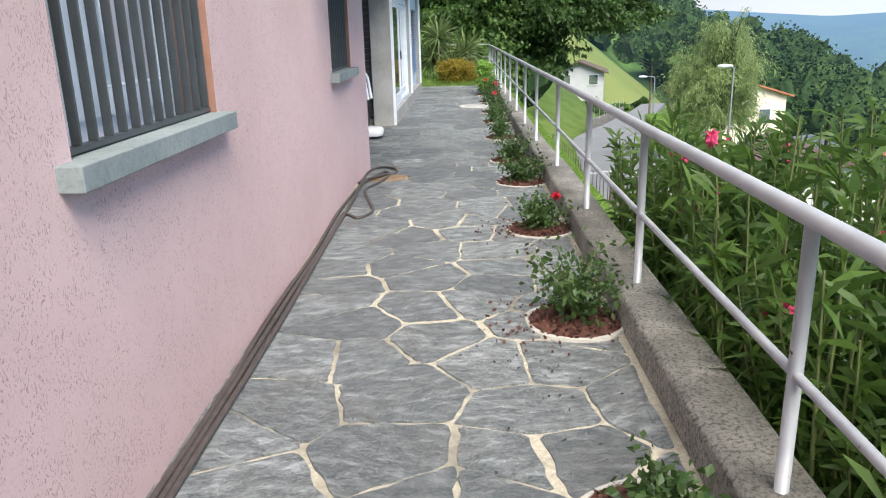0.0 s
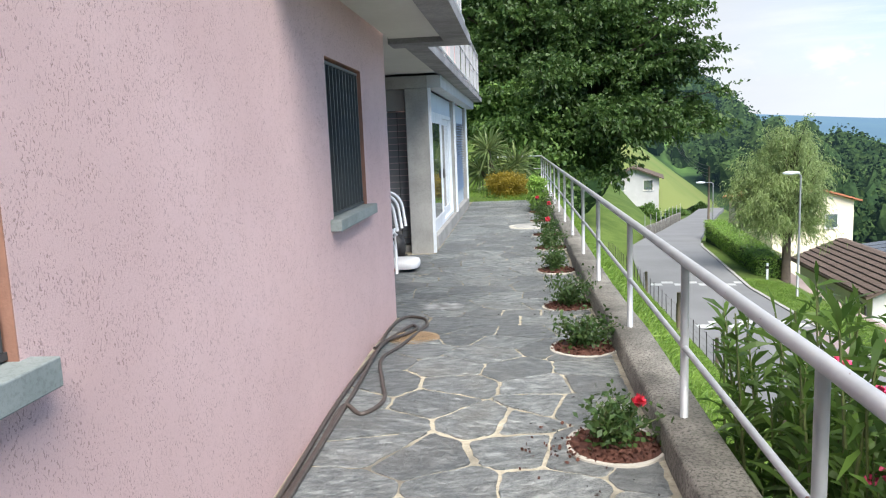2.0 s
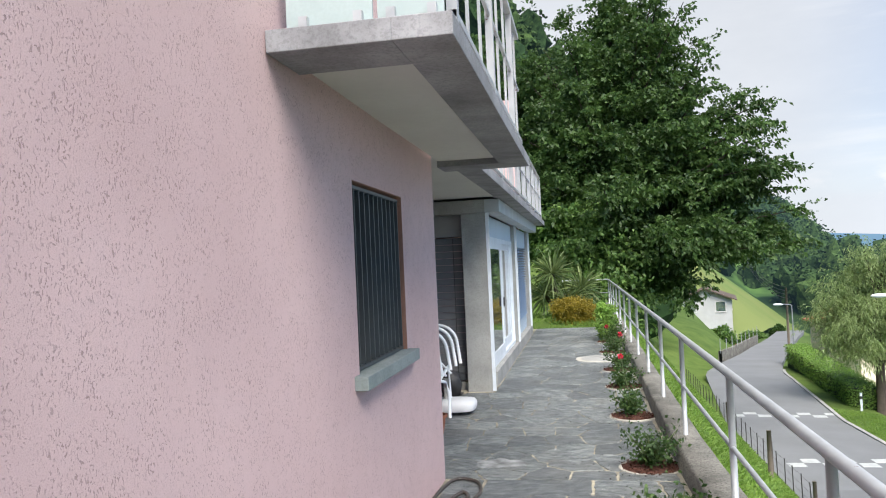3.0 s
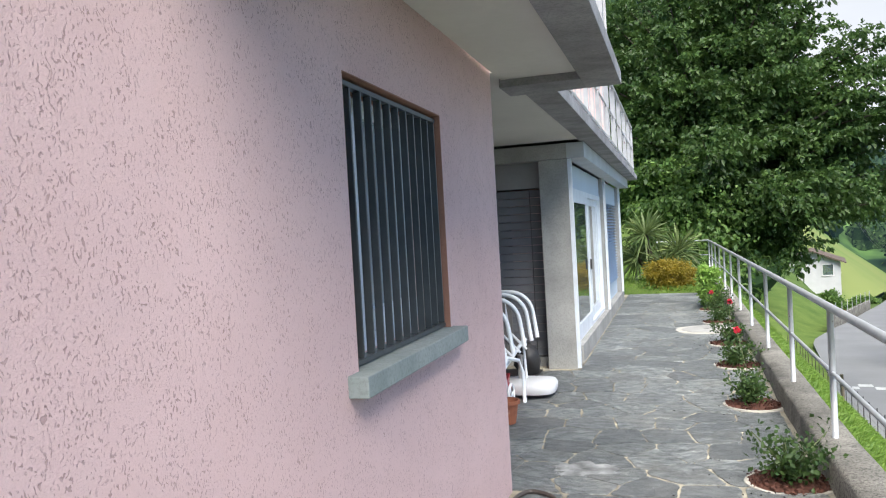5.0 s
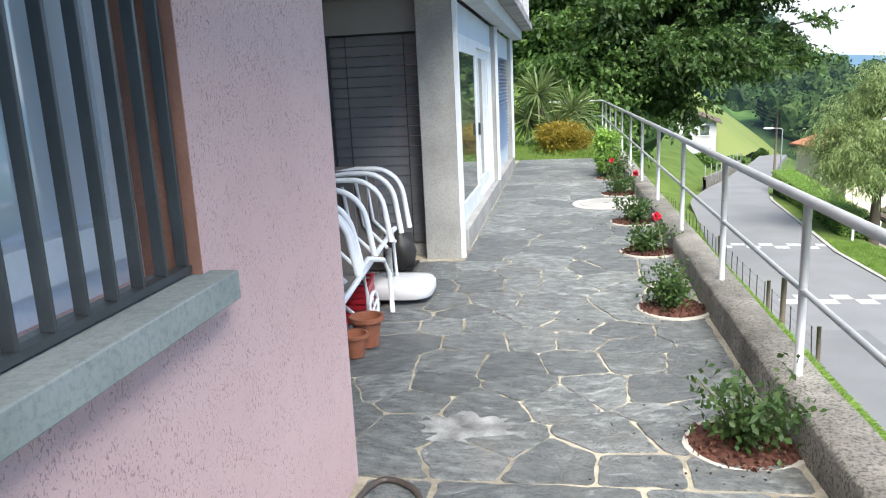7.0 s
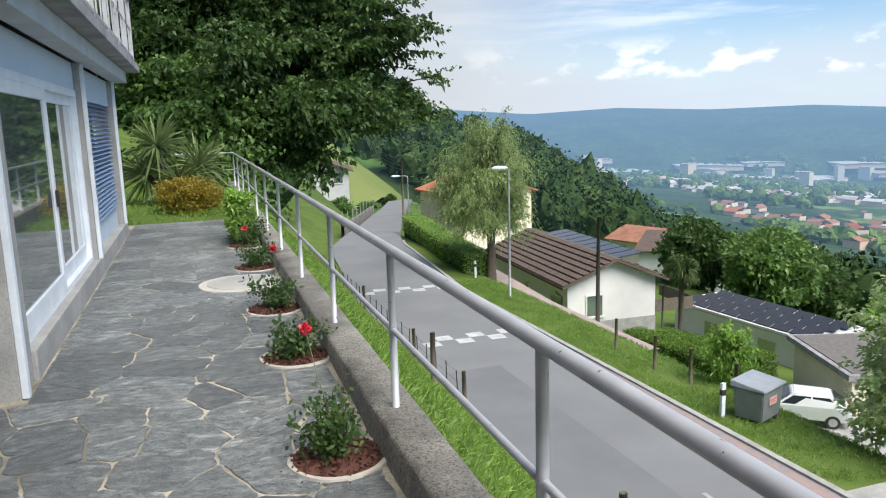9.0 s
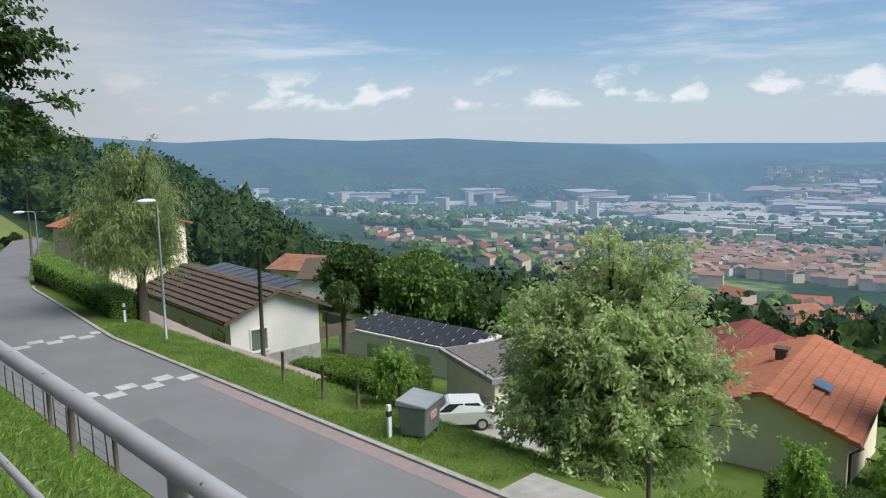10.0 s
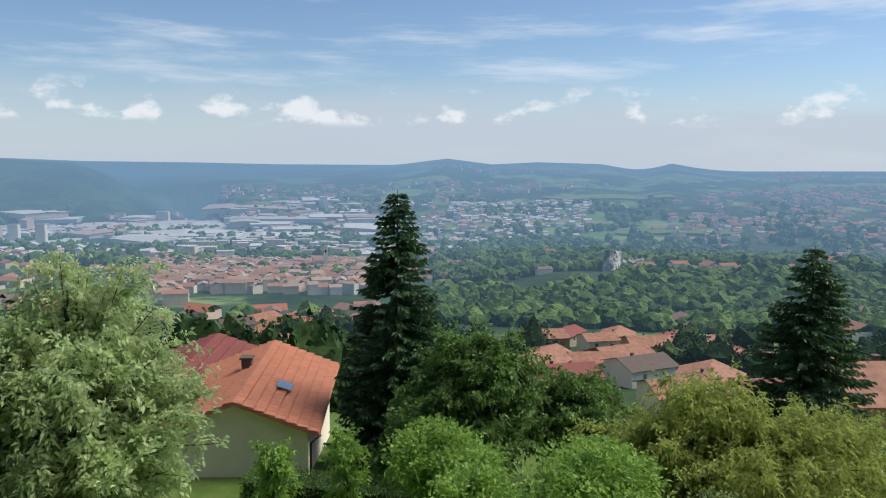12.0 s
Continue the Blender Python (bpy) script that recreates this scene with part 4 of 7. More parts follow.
spray_tree("maple_tree", "large spreading broadleaf tree with dark dense foliage behind the lawn", "tree", (2.2, 36.0, -2.0), 0.36,
           [(1.4, 0, 12.2, 3.2, 3.2, 3.2), (-0.8, 0, 11.0, 3.4, 3.5, 3.8), (-3.8, 0, 9, 3.6, 4, 4.2), (3.6, -0.5, 9.0, 2.8, 3.2, 2.8), (4.6, -1, 6.0, 2.8, 3, 2.0), (0.6, 0, 14.4, 1.7, 2.0, 1.4), (-1.4, -2, 6, 3.6, 3.5, 3.2), (2.0, -2, 5.4, 2.6, 3, 2.6), (5.8, -1, 3.9, 1.7, 2.2, 1.0), (0.6, -2, 3.2, 2.6, 2.6, 2.4)],
           L_BIG, 3, boughs=330, twigs=26, per=22, leaf=0.21, width=0.135, twig=1.0, flat=0.42, droop=0.3, tip_droop=0.3, wood=110)
spray_tree("maple_tree", "tall dark broadleaf tree beside the garden", "tree", (-4.5, 38.5, -1.0), 0.3, lobes_of(R(5), 6, 5, 7, 9.5), L_BIG, 4, boughs=160, twigs=22, per=22, leaf=0.24, width=0.15, twig=1.1, flat=0.42, tip_droop=0.2)
tree("maple_tree", "dark broadleaf tree reaching down to the slope", "tree", (0.9, 34.0, -3.5), 9.0, lobes_of(R(6), 2.2, 3.0, 4.0, 4.4), 0.2, L_DRK, 26000, 0.22, 0.14, 6, 40, 0.45, 0.25, 0.3, flat=0.3)
spray_tree("willow_tree", "tall airy willow with pale green narrow leaves standing beside the road", "tree", (15.9, 45.8, -7.3), 0.22,
           lobes_of(R(8), 3.9, 3.8, 4.0, 6.3, 11, 0.36), L_WIL, 8, boughs=120, twigs=18, per=24, leaf=0.25, width=0.05, twig=1.1, flat=0.8, droop=0.5, tip_droop=0.7, fork=0.28, wood=60)
spray_tree("silver_tree", "big rounded tree with silvery green narrow leaves beside the parking place", "tree", (17.6, 18.6, -8.5), 0.16,
           [(0, 0, 3.6, 2.7, 2.7, 3.0), (0.5, -0.9, 5.4, 1.5, 1.5, 1.9), (-0.4, 1.2, 4.6, 1.6, 1.6, 1.8), (0, -1.9, 3.2, 1.4, 1.5, 1.7), (0, 1.9, 2.7, 1.4, 1.5, 1.6), (-1.2, -0.6, 2.4, 1.5, 1.6, 1.4), (0.4, 0.4, 6.6, 0.8, 0.8, 1.0)],
           L_SIL, 9, boughs=360, twigs=12, per=18, leaf=0.165, width=0.075, twig=0.55, flat=1.0, droop=0.25, tip_droop=0.3, fork=0.06, wood=90)
bpy.data.objects["silver_tree"].scale = (1.13, 1.13, 1.05)
spruce("spruce_tree", "tall dark green conical spruce below the road", (35.2, 13.2, -13.6), 13.9, 3.3, 11)
spruce("spruce_tree", "broad dark fir tree beside orange roofed houses", (38.2, -7.0, -14.5), 12.2, 3.9, 12)
spray_tree("hazel_bush", "broad olive green shrub with arching branches", "shrub", (20.5, 1.9, -8.6), 0.08,
           [(0, 0, 2.3, 3.2, 3.0, 2.1), (0, 2.3, 1.9, 1.8, 1.9, 1.5), (0, -2.2, 2.2, 1.9, 2.0, 1.7), (0, 0.6, 3.6, 1.5, 1.6, 1.2)], L_OLI, 13, boughs=260, twigs=11, per=17, leaf=0.18, width=0.07, twig=0.62, flat=0.8, tip_droop=0.35, fork=0.04, wood=80)
spray_tree("cherry_tree", "dense green broadleaf tree", "tree", (28.0, 9.0, -11.0), 0.14, lobes_of(R(14), 2.9, 2.9, 3.0, 3.4, 9, 0.42), L_DRK, 14, boughs=170, twigs=14, per=20, leaf=0.23, width=0.12, twig=0.75, flat=0.7, fork=0.08)
bush("laurel_bush", "bright green leafy shrub", (22.5, 9.6, -9.4), 1.7, 1.7, 1.7, L_BRI, 12000, 0.15, 0.07, 15)
bush("elder_bush", "light green shrub on the slope", (17.5, 5.8, -8.2), 2.1, 1.8, 1.7, L_BRI, 16000, 0.12, 0.06, 16)
bush("box_bush", "rounded yellow green shrub", (13.2, 7.6, -6.7), 1.5, 1.5, 1.2, L_BRI, 14000, 0.08, 0.045, 17)
bush("box_bush", "bright green shrub at the slope", (20.5, -4.8, -9.3), 2.0, 2.0, 2.4, L_BRI, 14000, 0.14, 0.08, 18)
spray_tree("young_tree", "slender young tree with fresh leaves", "tree", (20.2, 14.4, -8.8), 0.04, [(0, 0, 1.6, 0.65, 0.65, 1.20)], L_BRI, 19, boughs=34, twigs=8, per=9, leaf=0.17, width=0.075, twig=0.35, fork=0.1, wood=34)
spray_tree("young_tree", "small young tree tied beside the wooden fence", "tree", (15.6, 25.4, -7.1), 0.04, [(0, 0, 1.45, 0.65, 0.65, 1.09)], L_BRI, 20, boughs=34, twigs=8, per=9, leaf=0.17, width=0.075, twig=0.35, fork=0.1, wood=34)
bush("golden_shrub", "low rounded shrub with yellow orange leaves beside the yucca", (0.25, 23.6, -0.1), 0.75, 0.7, 0.42, L_YEL, 9000, 0.05, 0.03, 21)
bush("garden_shrub", "bright green leafy shrub at the end of the kerb bed", (0.95, 18.5, 0.0), 0.28, 0.55, 0.42, L_BRI, 2500, 0.06, 0.03, 22)


def yucca(loc, n_heads, seed):
    rng = np.random.default_rng(seed)
    t = thing("yucca", "spiky garden yucca with sword shaped leaves on short stems", "plant", loc)
    B, D, runs = [], [], []
    for x, y, z in n_heads:
        runs.append(([(0, 0, -0.1), (x * 0.6, y * 0.6, z * 0.5), (x, y, z)], [0.09, 0.07, 0.06]))
        k = 150
        d = unit(k, rng, 0.35)
        B.append(np.tile((x, y, z), (k, 1)) + d * 0.05)
        D.append(d)
    v, f = leaf_arrays(np.concatenate(B), np.concatenate(D), 0.82, 0.05, rng, 0.12, False)
    tubes("stem", runs, BARK, t, sides=8)
    npart("foliage", v, f, L_YUC, t)
    return t


yucca((-0.1, 25.2, -0.05), [(-0.3, 0, 1.35), (0.55, 0.1, 0.85), (-0.55, 0.3, 0.7), (0.15, -0.1, 0.5)], 23)


def oleander(y0, y1, x, seed):
    rng = np.random.default_rng(seed)
    n_st = int((y1 - y0) * 88)
    t = thing("oleander", "dense oleander with long narrow leaves and few pink flowers", "shrub", (x, (y0 + y1) / 2, -1.2))
    runs, B, D, FB = [], [], [], []
    for i in range(n_st):
        bx, by = rng.uniform(-0.18, 0.75), rng.uniform(y0, y1) - (y0 + y1) / 2
        ht = rng.uniform(1.35, 2.35) * (1 - 0.12 * abs(by) / ((y1 - y0) / 2))
        tx, ty = bx + rng.normal() * 0.16, by + rng.normal() * 0.18
        tx = max(tx, -0.26)
        p = np.array([[bx, by, 0], [(bx + tx) / 2, (by + ty) / 2, ht * 0.5], [tx, ty, ht]])
        runs.append((p, [0.012, 0.009, 0.004]))
        k = rng.integers(40, 62)
        s = rng.uniform(0.25, 1.0, k) ** 0.7
        q = p[0] + (p[2] - p[0]) * s[:, None]
        B.append(q)
        D.append(unit(k, rng, 0.65))
        if rng.random() < 0.10:
            for _ in range(3):
                FB.append(p[2] + rng.normal(size=3) * 0.03)
    B, D = np.concatenate(B), np.concatenate(D)
    v, f = leaf_arrays(B, D, 0.155, 0.027, rng, 0.18, False)
    tubes("stem", runs, STEM, t, kind="stuff", sides=5)
    npart("foliage", v, f, L_OLE, t)
    fb = np.repeat(np.array(FB), 14, 0)
    v, f = leaf_arrays(fb, unit(len(fb), rng), 0.032, 0.03, rng, 0.05)
    npart("blossom", v, f, PINKF, t, "deep pink blossom")
    return t


oleander(0.5, 5.4, 1.72, 31)


def rose(y, x=0.99, r=0.235, seed=0, flower=0, size=1.0, ring=True, tall=0.0):
    rng = np.random.default_rng(100 + seed)
    z = floor_z(y)
    bed = thing("planting_bed", "round bed with pale mortar rim and reddish bark mulch", "planting bed", (x, y, z), "round beds along the kerb")
    bm = bmesh.new()
    a0 = math.acos(min(1, (1.2 - x) / r)) if 1.2 - x < r else 0
    seg = 26
    prev = None
    for i in range(seg + 1):
        a = a0 + (2 * math.pi - 2 * a0) * i / seg
        w = 0.022 + 0.006 * math.sin(5 * a + seed)
        rr = [(r, -0.01), (r, 0.012), (r + w, 0.010), (r + w + 0.004, -0.01)]
        ring_ = [bm.verts.new((q * math.cos(a), q * math.sin(a), h)) for q, h in rr]
        if prev:
            for k in range(3):
                bm.faces.new((prev[k], prev[k + 1], ring_[k + 1], ring_[k]))
        prev = ring_
    part("rim", bm, simple("bed_rim", (0.46, 0.44, 0.39), 0.9, 0, 0.15, 6) if "bed_rim" not in bpy.data.materials else bpy.data.materials["bed_rim"], bed, "pale mortar rim")
    bm = bmesh.new()
    c = bm.verts.new((0, 0, 0.03))
    rg = [bm.verts.new((min(r * math.cos(2 * math.pi * i / 28), 1.2 - x), r * math.sin(2 * math.pi * i / 28), 0.006)) for i in range(28)]
    for i in range(28):
        bm.faces.new((c, rg[i], rg[(i + 1) % 28]))
    part("soil", bm, MULCH, bed)
    n = 420
    rad, ang = r * 1.02 * np.sqrt(rng.random(n)), rng.random(n) * 6.283
    px, py = rad * np.cos(ang), rad * np.sin(ang)
    if seed in (1, 2):
        m = 70
        px[:m], py[:m] = rng.normal(-0.22, 0.12, m), rng.normal(-0.05, 0.2, m)
    px = np.minimum(px, 1.19 - x)
    hz = 0.012 + 0.03 * np.clip(1 - np.hypot(px, py) / r, 0, 1)
    B = np.stack([px, py, hz], 1)
    d = unit(n, rng)
    d[:, 2] *= 0.3
    v1, f1 = leaf_arrays(B, d, 0.032, 0.014, rng, 0.0)
    v2 = v1 + np.array([0, 0, 0.006])
    npart("mulch", np.concatenate([v1, v2]), np.concatenate([f1, f1 + len(v1)]), MULCH, bed, "reddish bark chips", "stuff")
    p = thing("rose_bush", "small rose bush with dark green leaves" + (" and a red bloom" if flower else ""), "plant", (x, y, z + 0.01), "roses along the kerb")
    runs, B, D = [], [], []
    hgt = (0.22 + tall * 0.5) * size
    for i in range(15):
        a, o = rng.random() * 6.283, rng.uniform(0.05, 0.25) * size
        tp = np.array([o * math.cos(a), o * math.sin(a), hgt * rng.uniform(0.6, 1.1)])
        tp[0] = min(tp[0], 0.3)
        runs.append(([(0, 0, -0.01), tp * (0.35, 0.35, 0.5), tp], [0.006, 0.005, 0.003]))
        k = 58
        s = rng.uniform(0.2, 1.0, k)[:, None]
        B.append(tp * s + rng.normal(size=(k, 3)) * 0.045 * size)
        D.append(unit(k, rng, 0.4))
    tubes("stem", runs, STEM, p, sides=5)
    v, f = leaf_arrays(np.concatenate(B), np.concatenate(D), 0.042, 0.026, rng, 0.1)
    v[:, 2] = np.maximum(v[:, 2], 0.005)
    npart("foliage", v, f, L_ROSE, p)
    if flower:
        fx, fy, fz = flower
        tubes("flower_stem", [([(0, 0, 0.1), (fx * 0.6, fy * 0.6, fz * 0.6), (fx, fy, fz)], 0.003)], STEM, p, sides=5)
        k = 46
        d = unit(k, rng, 0.5)
        v, f = leaf_arrays(np.tile((fx, fy, fz), (k, 1)) + d * 0.006, d, 0.034, 0.034, rng, -0.1)
        npart("bloom", v, f, RED, p, "red bloom")
    return p


ROSES = [(1.86, 0, 0.72, 0), (3.5, 0, 1.25, 0.08), (5.3, (0.1, -0.1, 0.26), 1.0, 0), (7.1, 0, 1.0, 0), (8.85, 0, 1.15, 0.04), (10.95, (-0.1, 0.25, 0.62), 0.95, 0.15), (12.6, 0, 1.0, 0), (14.1, (0.05, 0.3, 0.5), 1.0, 0.08), (16.25, (-0.1, 0.1, 0.45), 1.0, 0.05), (18.0, 0, 1.2, 0.1)]
for i, (y, fl, sz, tall) in enumerate(ROSES):
    rose(y, seed=i, flower=fl, size=sz, tall=tall)

# more growth on the slope below the road
bush("hazel_bush", "leafy green shrub below the road", (19.5, 8.6, -9.2), 1.5, 1.5, 1.5, L_BRI, 9000, 0.14, 0.07, 81)
spray_tree("hazel_bush", "loose olive green shrub on the slope", "shrub", (25.0, -3.0, -11.0), 0.08, lobes_of(R(82), 2.7, 2.7, 2.4, 2.6, 8, 0.42), L_OLI, 82, boughs=150, twigs=13, per=18, leaf=0.16, width=0.06, twig=0.7, flat=0.8, fork=0.05)
spray_tree("cherry_tree", "green broadleaf tree behind the shrubs", "tree", (30.5, 5.0, -12.5), 0.13, lobes_of(R(83), 2.6, 2.6, 2.8, 3.2, 9, 0.42), L_DRK, 83, boughs=150, twigs=13, per=18, leaf=0.23, width=0.12, twig=0.7, flat=0.7, fork=0.08)
bush("hazel_bush", "bright green shrub beside the tall spruce", (29.5, 11.5, -12.2), 1.8, 1.8, 2.2, L_DRK, 12000, 0.18, 0.09, 84)
spray_tree("young_tree", "slender young tree with fresh leaves", "tree", (23.5, 13.0, -10.0), 0.04, [(0, 0, 1.8, 0.65, 0.65, 1.35)], L_BRI, 85, boughs=34, twigs=8, per=9, leaf=0.17, width=0.075, twig=0.35, fork=0.1, wood=34)
bush("elder_bush", "pale green shrub on the slope", (16.5, 3.0, -8.0), 1.5, 1.5, 1.2, L_WIL, 9000, 0.11, 0.045, 86)
spruce("spruce_tree", "dark conifer among the houses below", (58.0, 72.0, -25.0), 13, 3.2, 87, levels=30)
spruce("spruce_tree", "dark conifer behind the flat roofed house", (50.0, 74.0, -24.0), 12, 3.0, 88, levels=30)
for i, (x, y, r_, m_) in enumerate(((47, 68, 4.3, L_BIG), (48, 60, 4.3, L_DRK), (54, 62, 4.6, L_BIG), (60, 55, 3.6, L_DRK), (52, 50, 2.6, L_BRI), (66, 60, 4.0, L_BIG))):
    bush("garden_tree", "rounded dense green tree among the houses below", at_z(x, y), r_, r_, r_ * 0.85, m_, 16000, 0.42, 0.26, 90 + i, "tree")


# grass blades on bank, verge and lawn
def blades(name, label, n, x0, x1, y0, y1, length, seed, mat):
    rng = np.random.default_rng(seed)
    x, y = rng.uniform(x0, x1, n), rng.uniform(y0, y1, n) if y1 < 60 else y0 + (y1 - y0) * rng.random(n) ** 1.5
    keep = np.array([noise.noise(Vector((a * 0.9, b * 0.9, 0))) for a, b in zip(x, y)]) > rng.uniform(-0.6, 0.35, n)
    x, y = x[keep], y[keep]
    m = ~((y > 10.5) & (y < 18.6) & (x > 12))
    x, y = x[m], y[m]
    B = np.stack([x, y, ground_z(x, y)], 1)
    D = unit(len(x), rng, 1.6)
    v, f = leaf_arrays(B, D, length, length * 0.09, rng, 0.2)
    o = npart(name, v, f, mat)
    return tagged(o, label=label, category="grass", kind="stuff")


L_GRS = leafy("grass_blade", (0.10, 0.20, 0.03), (0.24, 0.36, 0.07), 0.3, 1.0)
blades("bank_grass", "uneven green grass on the steep bank below the terrace", 90000, 1.5, 6.7, 2.0, 30.0, 0.19, 201, L_GRS)
blades("bank_grass_far", "green grass farther along the steep bank", 40000, 1.5, 6.7, 30.0, 58.0, 0.24, 202, L_GRS)
blades("verge_grass", "green grass on the verge beyond the road", 60000, 12.35, 16.3, 5.0, 44.0, 0.2, 203, L_GRS)
blades("lawn_grass", "tall lawn grass at the end of the terrace", 40000, -8.0, 1.15, 21.6, 34.0, 0.16, 204, L_GRS)
blades("slope_grass", "rough green grass on the lower slope", 50000, 16.0, 27.0, -6.0, 20.0, 0.3, 205, L_GRS)


# ---- houses ----
def gable_house(name, label, loc, rz, lx, ly, hw, hr, wallm, roofm, over=0.5, ribs=0.0, wins=(), chimney=None, base=0.0, ridge="y"):
    """Walls lx by ly, wall height hw, ridge hr above the eaves, along y."""
    h = thing(name, label, "house", loc, rz=rz)
    bm = bmesh.new()
    X, Y = lx / 2, ly / 2
    p = [(-X, -Y, -3), (X, -Y, -3), (X, -Y, hw), (0, -Y, hw + hr), (-X, -Y, hw)]
    a = [bm.verts.new(v) for v in p]
    b = [bm.verts.new((v[0], Y, v[2])) for v in p]
    bm.faces.new(a)
    bm.faces.new(b[::-1])
    for i in range(5):
        bm.faces.new((a[(i + 1) % 5], a[i], b[i], b[(i + 1) % 5]))
    part("wall", bm, wallm, h)
    if base:
        boxes("plinth", [(-X - 0.03, X + 0.03, -Y - 0.03, Y + 0.03, -3, base)], CONC, h)
    bm = bmesh.new()
    sl = hr / X
    for s in (-1, 1):
        e, t = X + over, 0.16
        q = [(0, hw + hr + 0.03), (s * e, hw - sl * over + 0.03), (s * e, hw - sl * over + 0.03 + t), (0, hw + hr + 0.03 + t)]
        r0 = [bm.verts.new((x, -Y - over, z)) for x, z in q]
        r1 = [bm.verts.new((x, Y + over, z)) for x, z in q]
        bm.faces.new(r0)
        bm.faces.new(r1)
        for i in range(4):
            bm.faces.new((r0[i], r0[(i + 1) % 4], r1[(i + 1) % 4], r1[i]))
    bmesh.ops.recalc_face_normals(bm, faces=bm.faces)
    rf = part("roof", bm, roofm, h)
    if ribs:
        bm = bmesh.new()
        rows = int((X + over) / ribs)
        cols = int((ly + 2 * over) / 0.45)
        for s in (-1, 1):
            for j in range(rows):
                x0, x1 = s * (X + over) * j / rows, s * (X + over) * (j + 0.9) / rows
                z0, z1 = hw + hr + 0.2 - sl * abs(x0), hw + hr + 0.2 - sl * abs(x1)
                for i in range(cols):
                    y, w = -Y - over + (i + 0.5) * (ly + 2 * over) / cols, (ly + 2 * over) / cols * 0.47
                    v = [bm.verts.new(q) for q in ((x0, y - w, z0), (x0, y, z0 + 0.035), (x0, y + w, z0), (x1, y - w, z1 + 0.07), (x1, y, z1 + 0.125), (x1, y + w, z1 + 0.07), (x1, y - w, z1 - 0.02), (x1, y + w, z1 - 0.02))]
                    bm.faces.new((v[0], v[1], v[4], v[3]))
                    bm.faces.new((v[1], v[2], v[5], v[4]))
                    bm.faces.new((v[3], v[4], v[5], v[7], v[6]))
        part("tile", bm, roofm, rf, "rows of pantiles", "stuff")
    for face, u, z, w, hh in wins:
        wd = new("window")
        wd.parent = h
        if face in ("-y", "+y"):
            wd.location, wd.rotation_euler = (u, -Y - 0.01 if face == "-y" else Y + 0.01, z), (0, 0, 0 if face == "-y" else math.pi)
        else:
            wd.location, wd.rotation_euler = (-X - 0.01 if face == "-x" else X + 0.01, u, z), (0, 0, -math.pi / 2 if face == "-x" else math.pi / 2)
        boxes("frame", [(-w / 2, -w / 2 + 0.08, -0.05, 0.06, 0, hh), (w / 2 - 0.08, w / 2, -0.05, 0.06, 0, hh), (-w / 2 + 0.08, w / 2 - 0.08, -0.05, 0.06, hh - 0.08, hh), (-w / 2 - 0.06, w / 2 + 0.06, -0.1, 0.06, -0.08, 0.04)], HWHITE, wd)
        boxes("pane", [(-w / 2 + 0.08, w / 2 - 0.08, -0.02, 0.0, 0.04, hh - 0.08)], GLASS, wd)
    if chimney:
        cx, cy, ch = chimney
        zc = hw + hr - sl * abs(cx)
        boxes("chimney", [(cx - 0.25, cx + 0.25, cy - 0.25, cy + 0.25, zc - 0.3, zc + ch), (cx - 0.33, cx + 0.33, cy - 0.33, cy + 0.33, zc + ch, zc + ch + 0.1)], BROWN, h)
    return h


gable_house("white_house", "white rendered house with a dark brown tiled gable roof", (24.5, 53.1, -11.7), -3, 6.0, 13.3, 3.4, 1.25, HWHITE, BROWN, 0.6, 0.42,
            [("-y", -1.2, 1.2, 1.2, 1.4), ("-x", -5.0, 1.4, 1.8, 1.0), ("-x", 0.0, 1.4, 1.2, 1.0)], None, 0.9)
gable_house("orange_roofed_house", "cream rendered house with a big orange pantile gable roof and chimney", (35.97, 20.46, -13.27), -81.2, 6.26, 9.98, 3.12, 1.24, CREAM, ORANGE, 0.55, 0.42,
            [("-y", 1.2, 0.2, 1.0, 1.1)], (-0.6, 0.6, 0.7), 0)
gable_house("red_roofed_house", "low house with a dark red tiled roof", (43.0, 26.6, -14.9), -81, 7, 9, 3.4, 1.3, CREAM, REDROOF, 0.5, 0.6)
gable_house("hillside_house", "white two storey house with shuttered windows on the hillside", (18.2, 117.0, -10.2), -10, 7, 9, 5.4, 1.4, simple("grey_render", (0.50, 0.51, 0.52), 0.9, 0, 0.1, 1.0), BROWN, 0.7, 0, [("-y", -2, 3.6, 1.4, 1.5), ("-y", 2, 3.6, 1.4, 1.5), ("-y", -2, 0.8, 1.4, 1.5), ("+x", 0, 3.6, 1.4, 1.5)])

# flat roofed house with solar collectors
fh = thing("flat_roofed_house", "white flat roofed house with rows of dark solar collectors", "house", (33.6, 44.3, -13.5), rz=5.5)
boxes("wall", [(-2.2, 2.2, -5.3, 5.3, -3, 2.4)], HWHITE, fh)
boxes("roof", [(-2.4, 2.4, -5.5, 5.5, 2.4, 2.5)], simple("gravel_roof", (0.42, 0.43, 0.44), 0.9, 0, 0.15, 3), fh)
boxes("parapet", [(-2.4, 2.4, -5.5, -5.35, 2.5, 2.62), (-2.4, 2.4, 5.35, 5.5, 2.5, 2.62), (-2.4, -2.25, -5.35, 5.35, 2.5, 2.62), (2.25, 2.4, -5.35, 5.35, 2.5, 2.62)], HWHITE, fh)
COLL = simple("solar_glass", (0.035, 0.04, 0.05), 0.2, 0, 0.2, 3)
for i in range(8):
    for j in range(4):
        bm = bmesh.new()
        vs = box(bm, -2.1 + j * 1.1, -1.55 + j * 1.1, -5.2 + i * 1.3, -4.0 + i * 1.3, 2.6, 2.65)
        for v in vs:
            if v.co.x > -1.8 + j * 1.1:
                v.co.z += 0.22
        part("solar_panel", bm, COLL, fh)
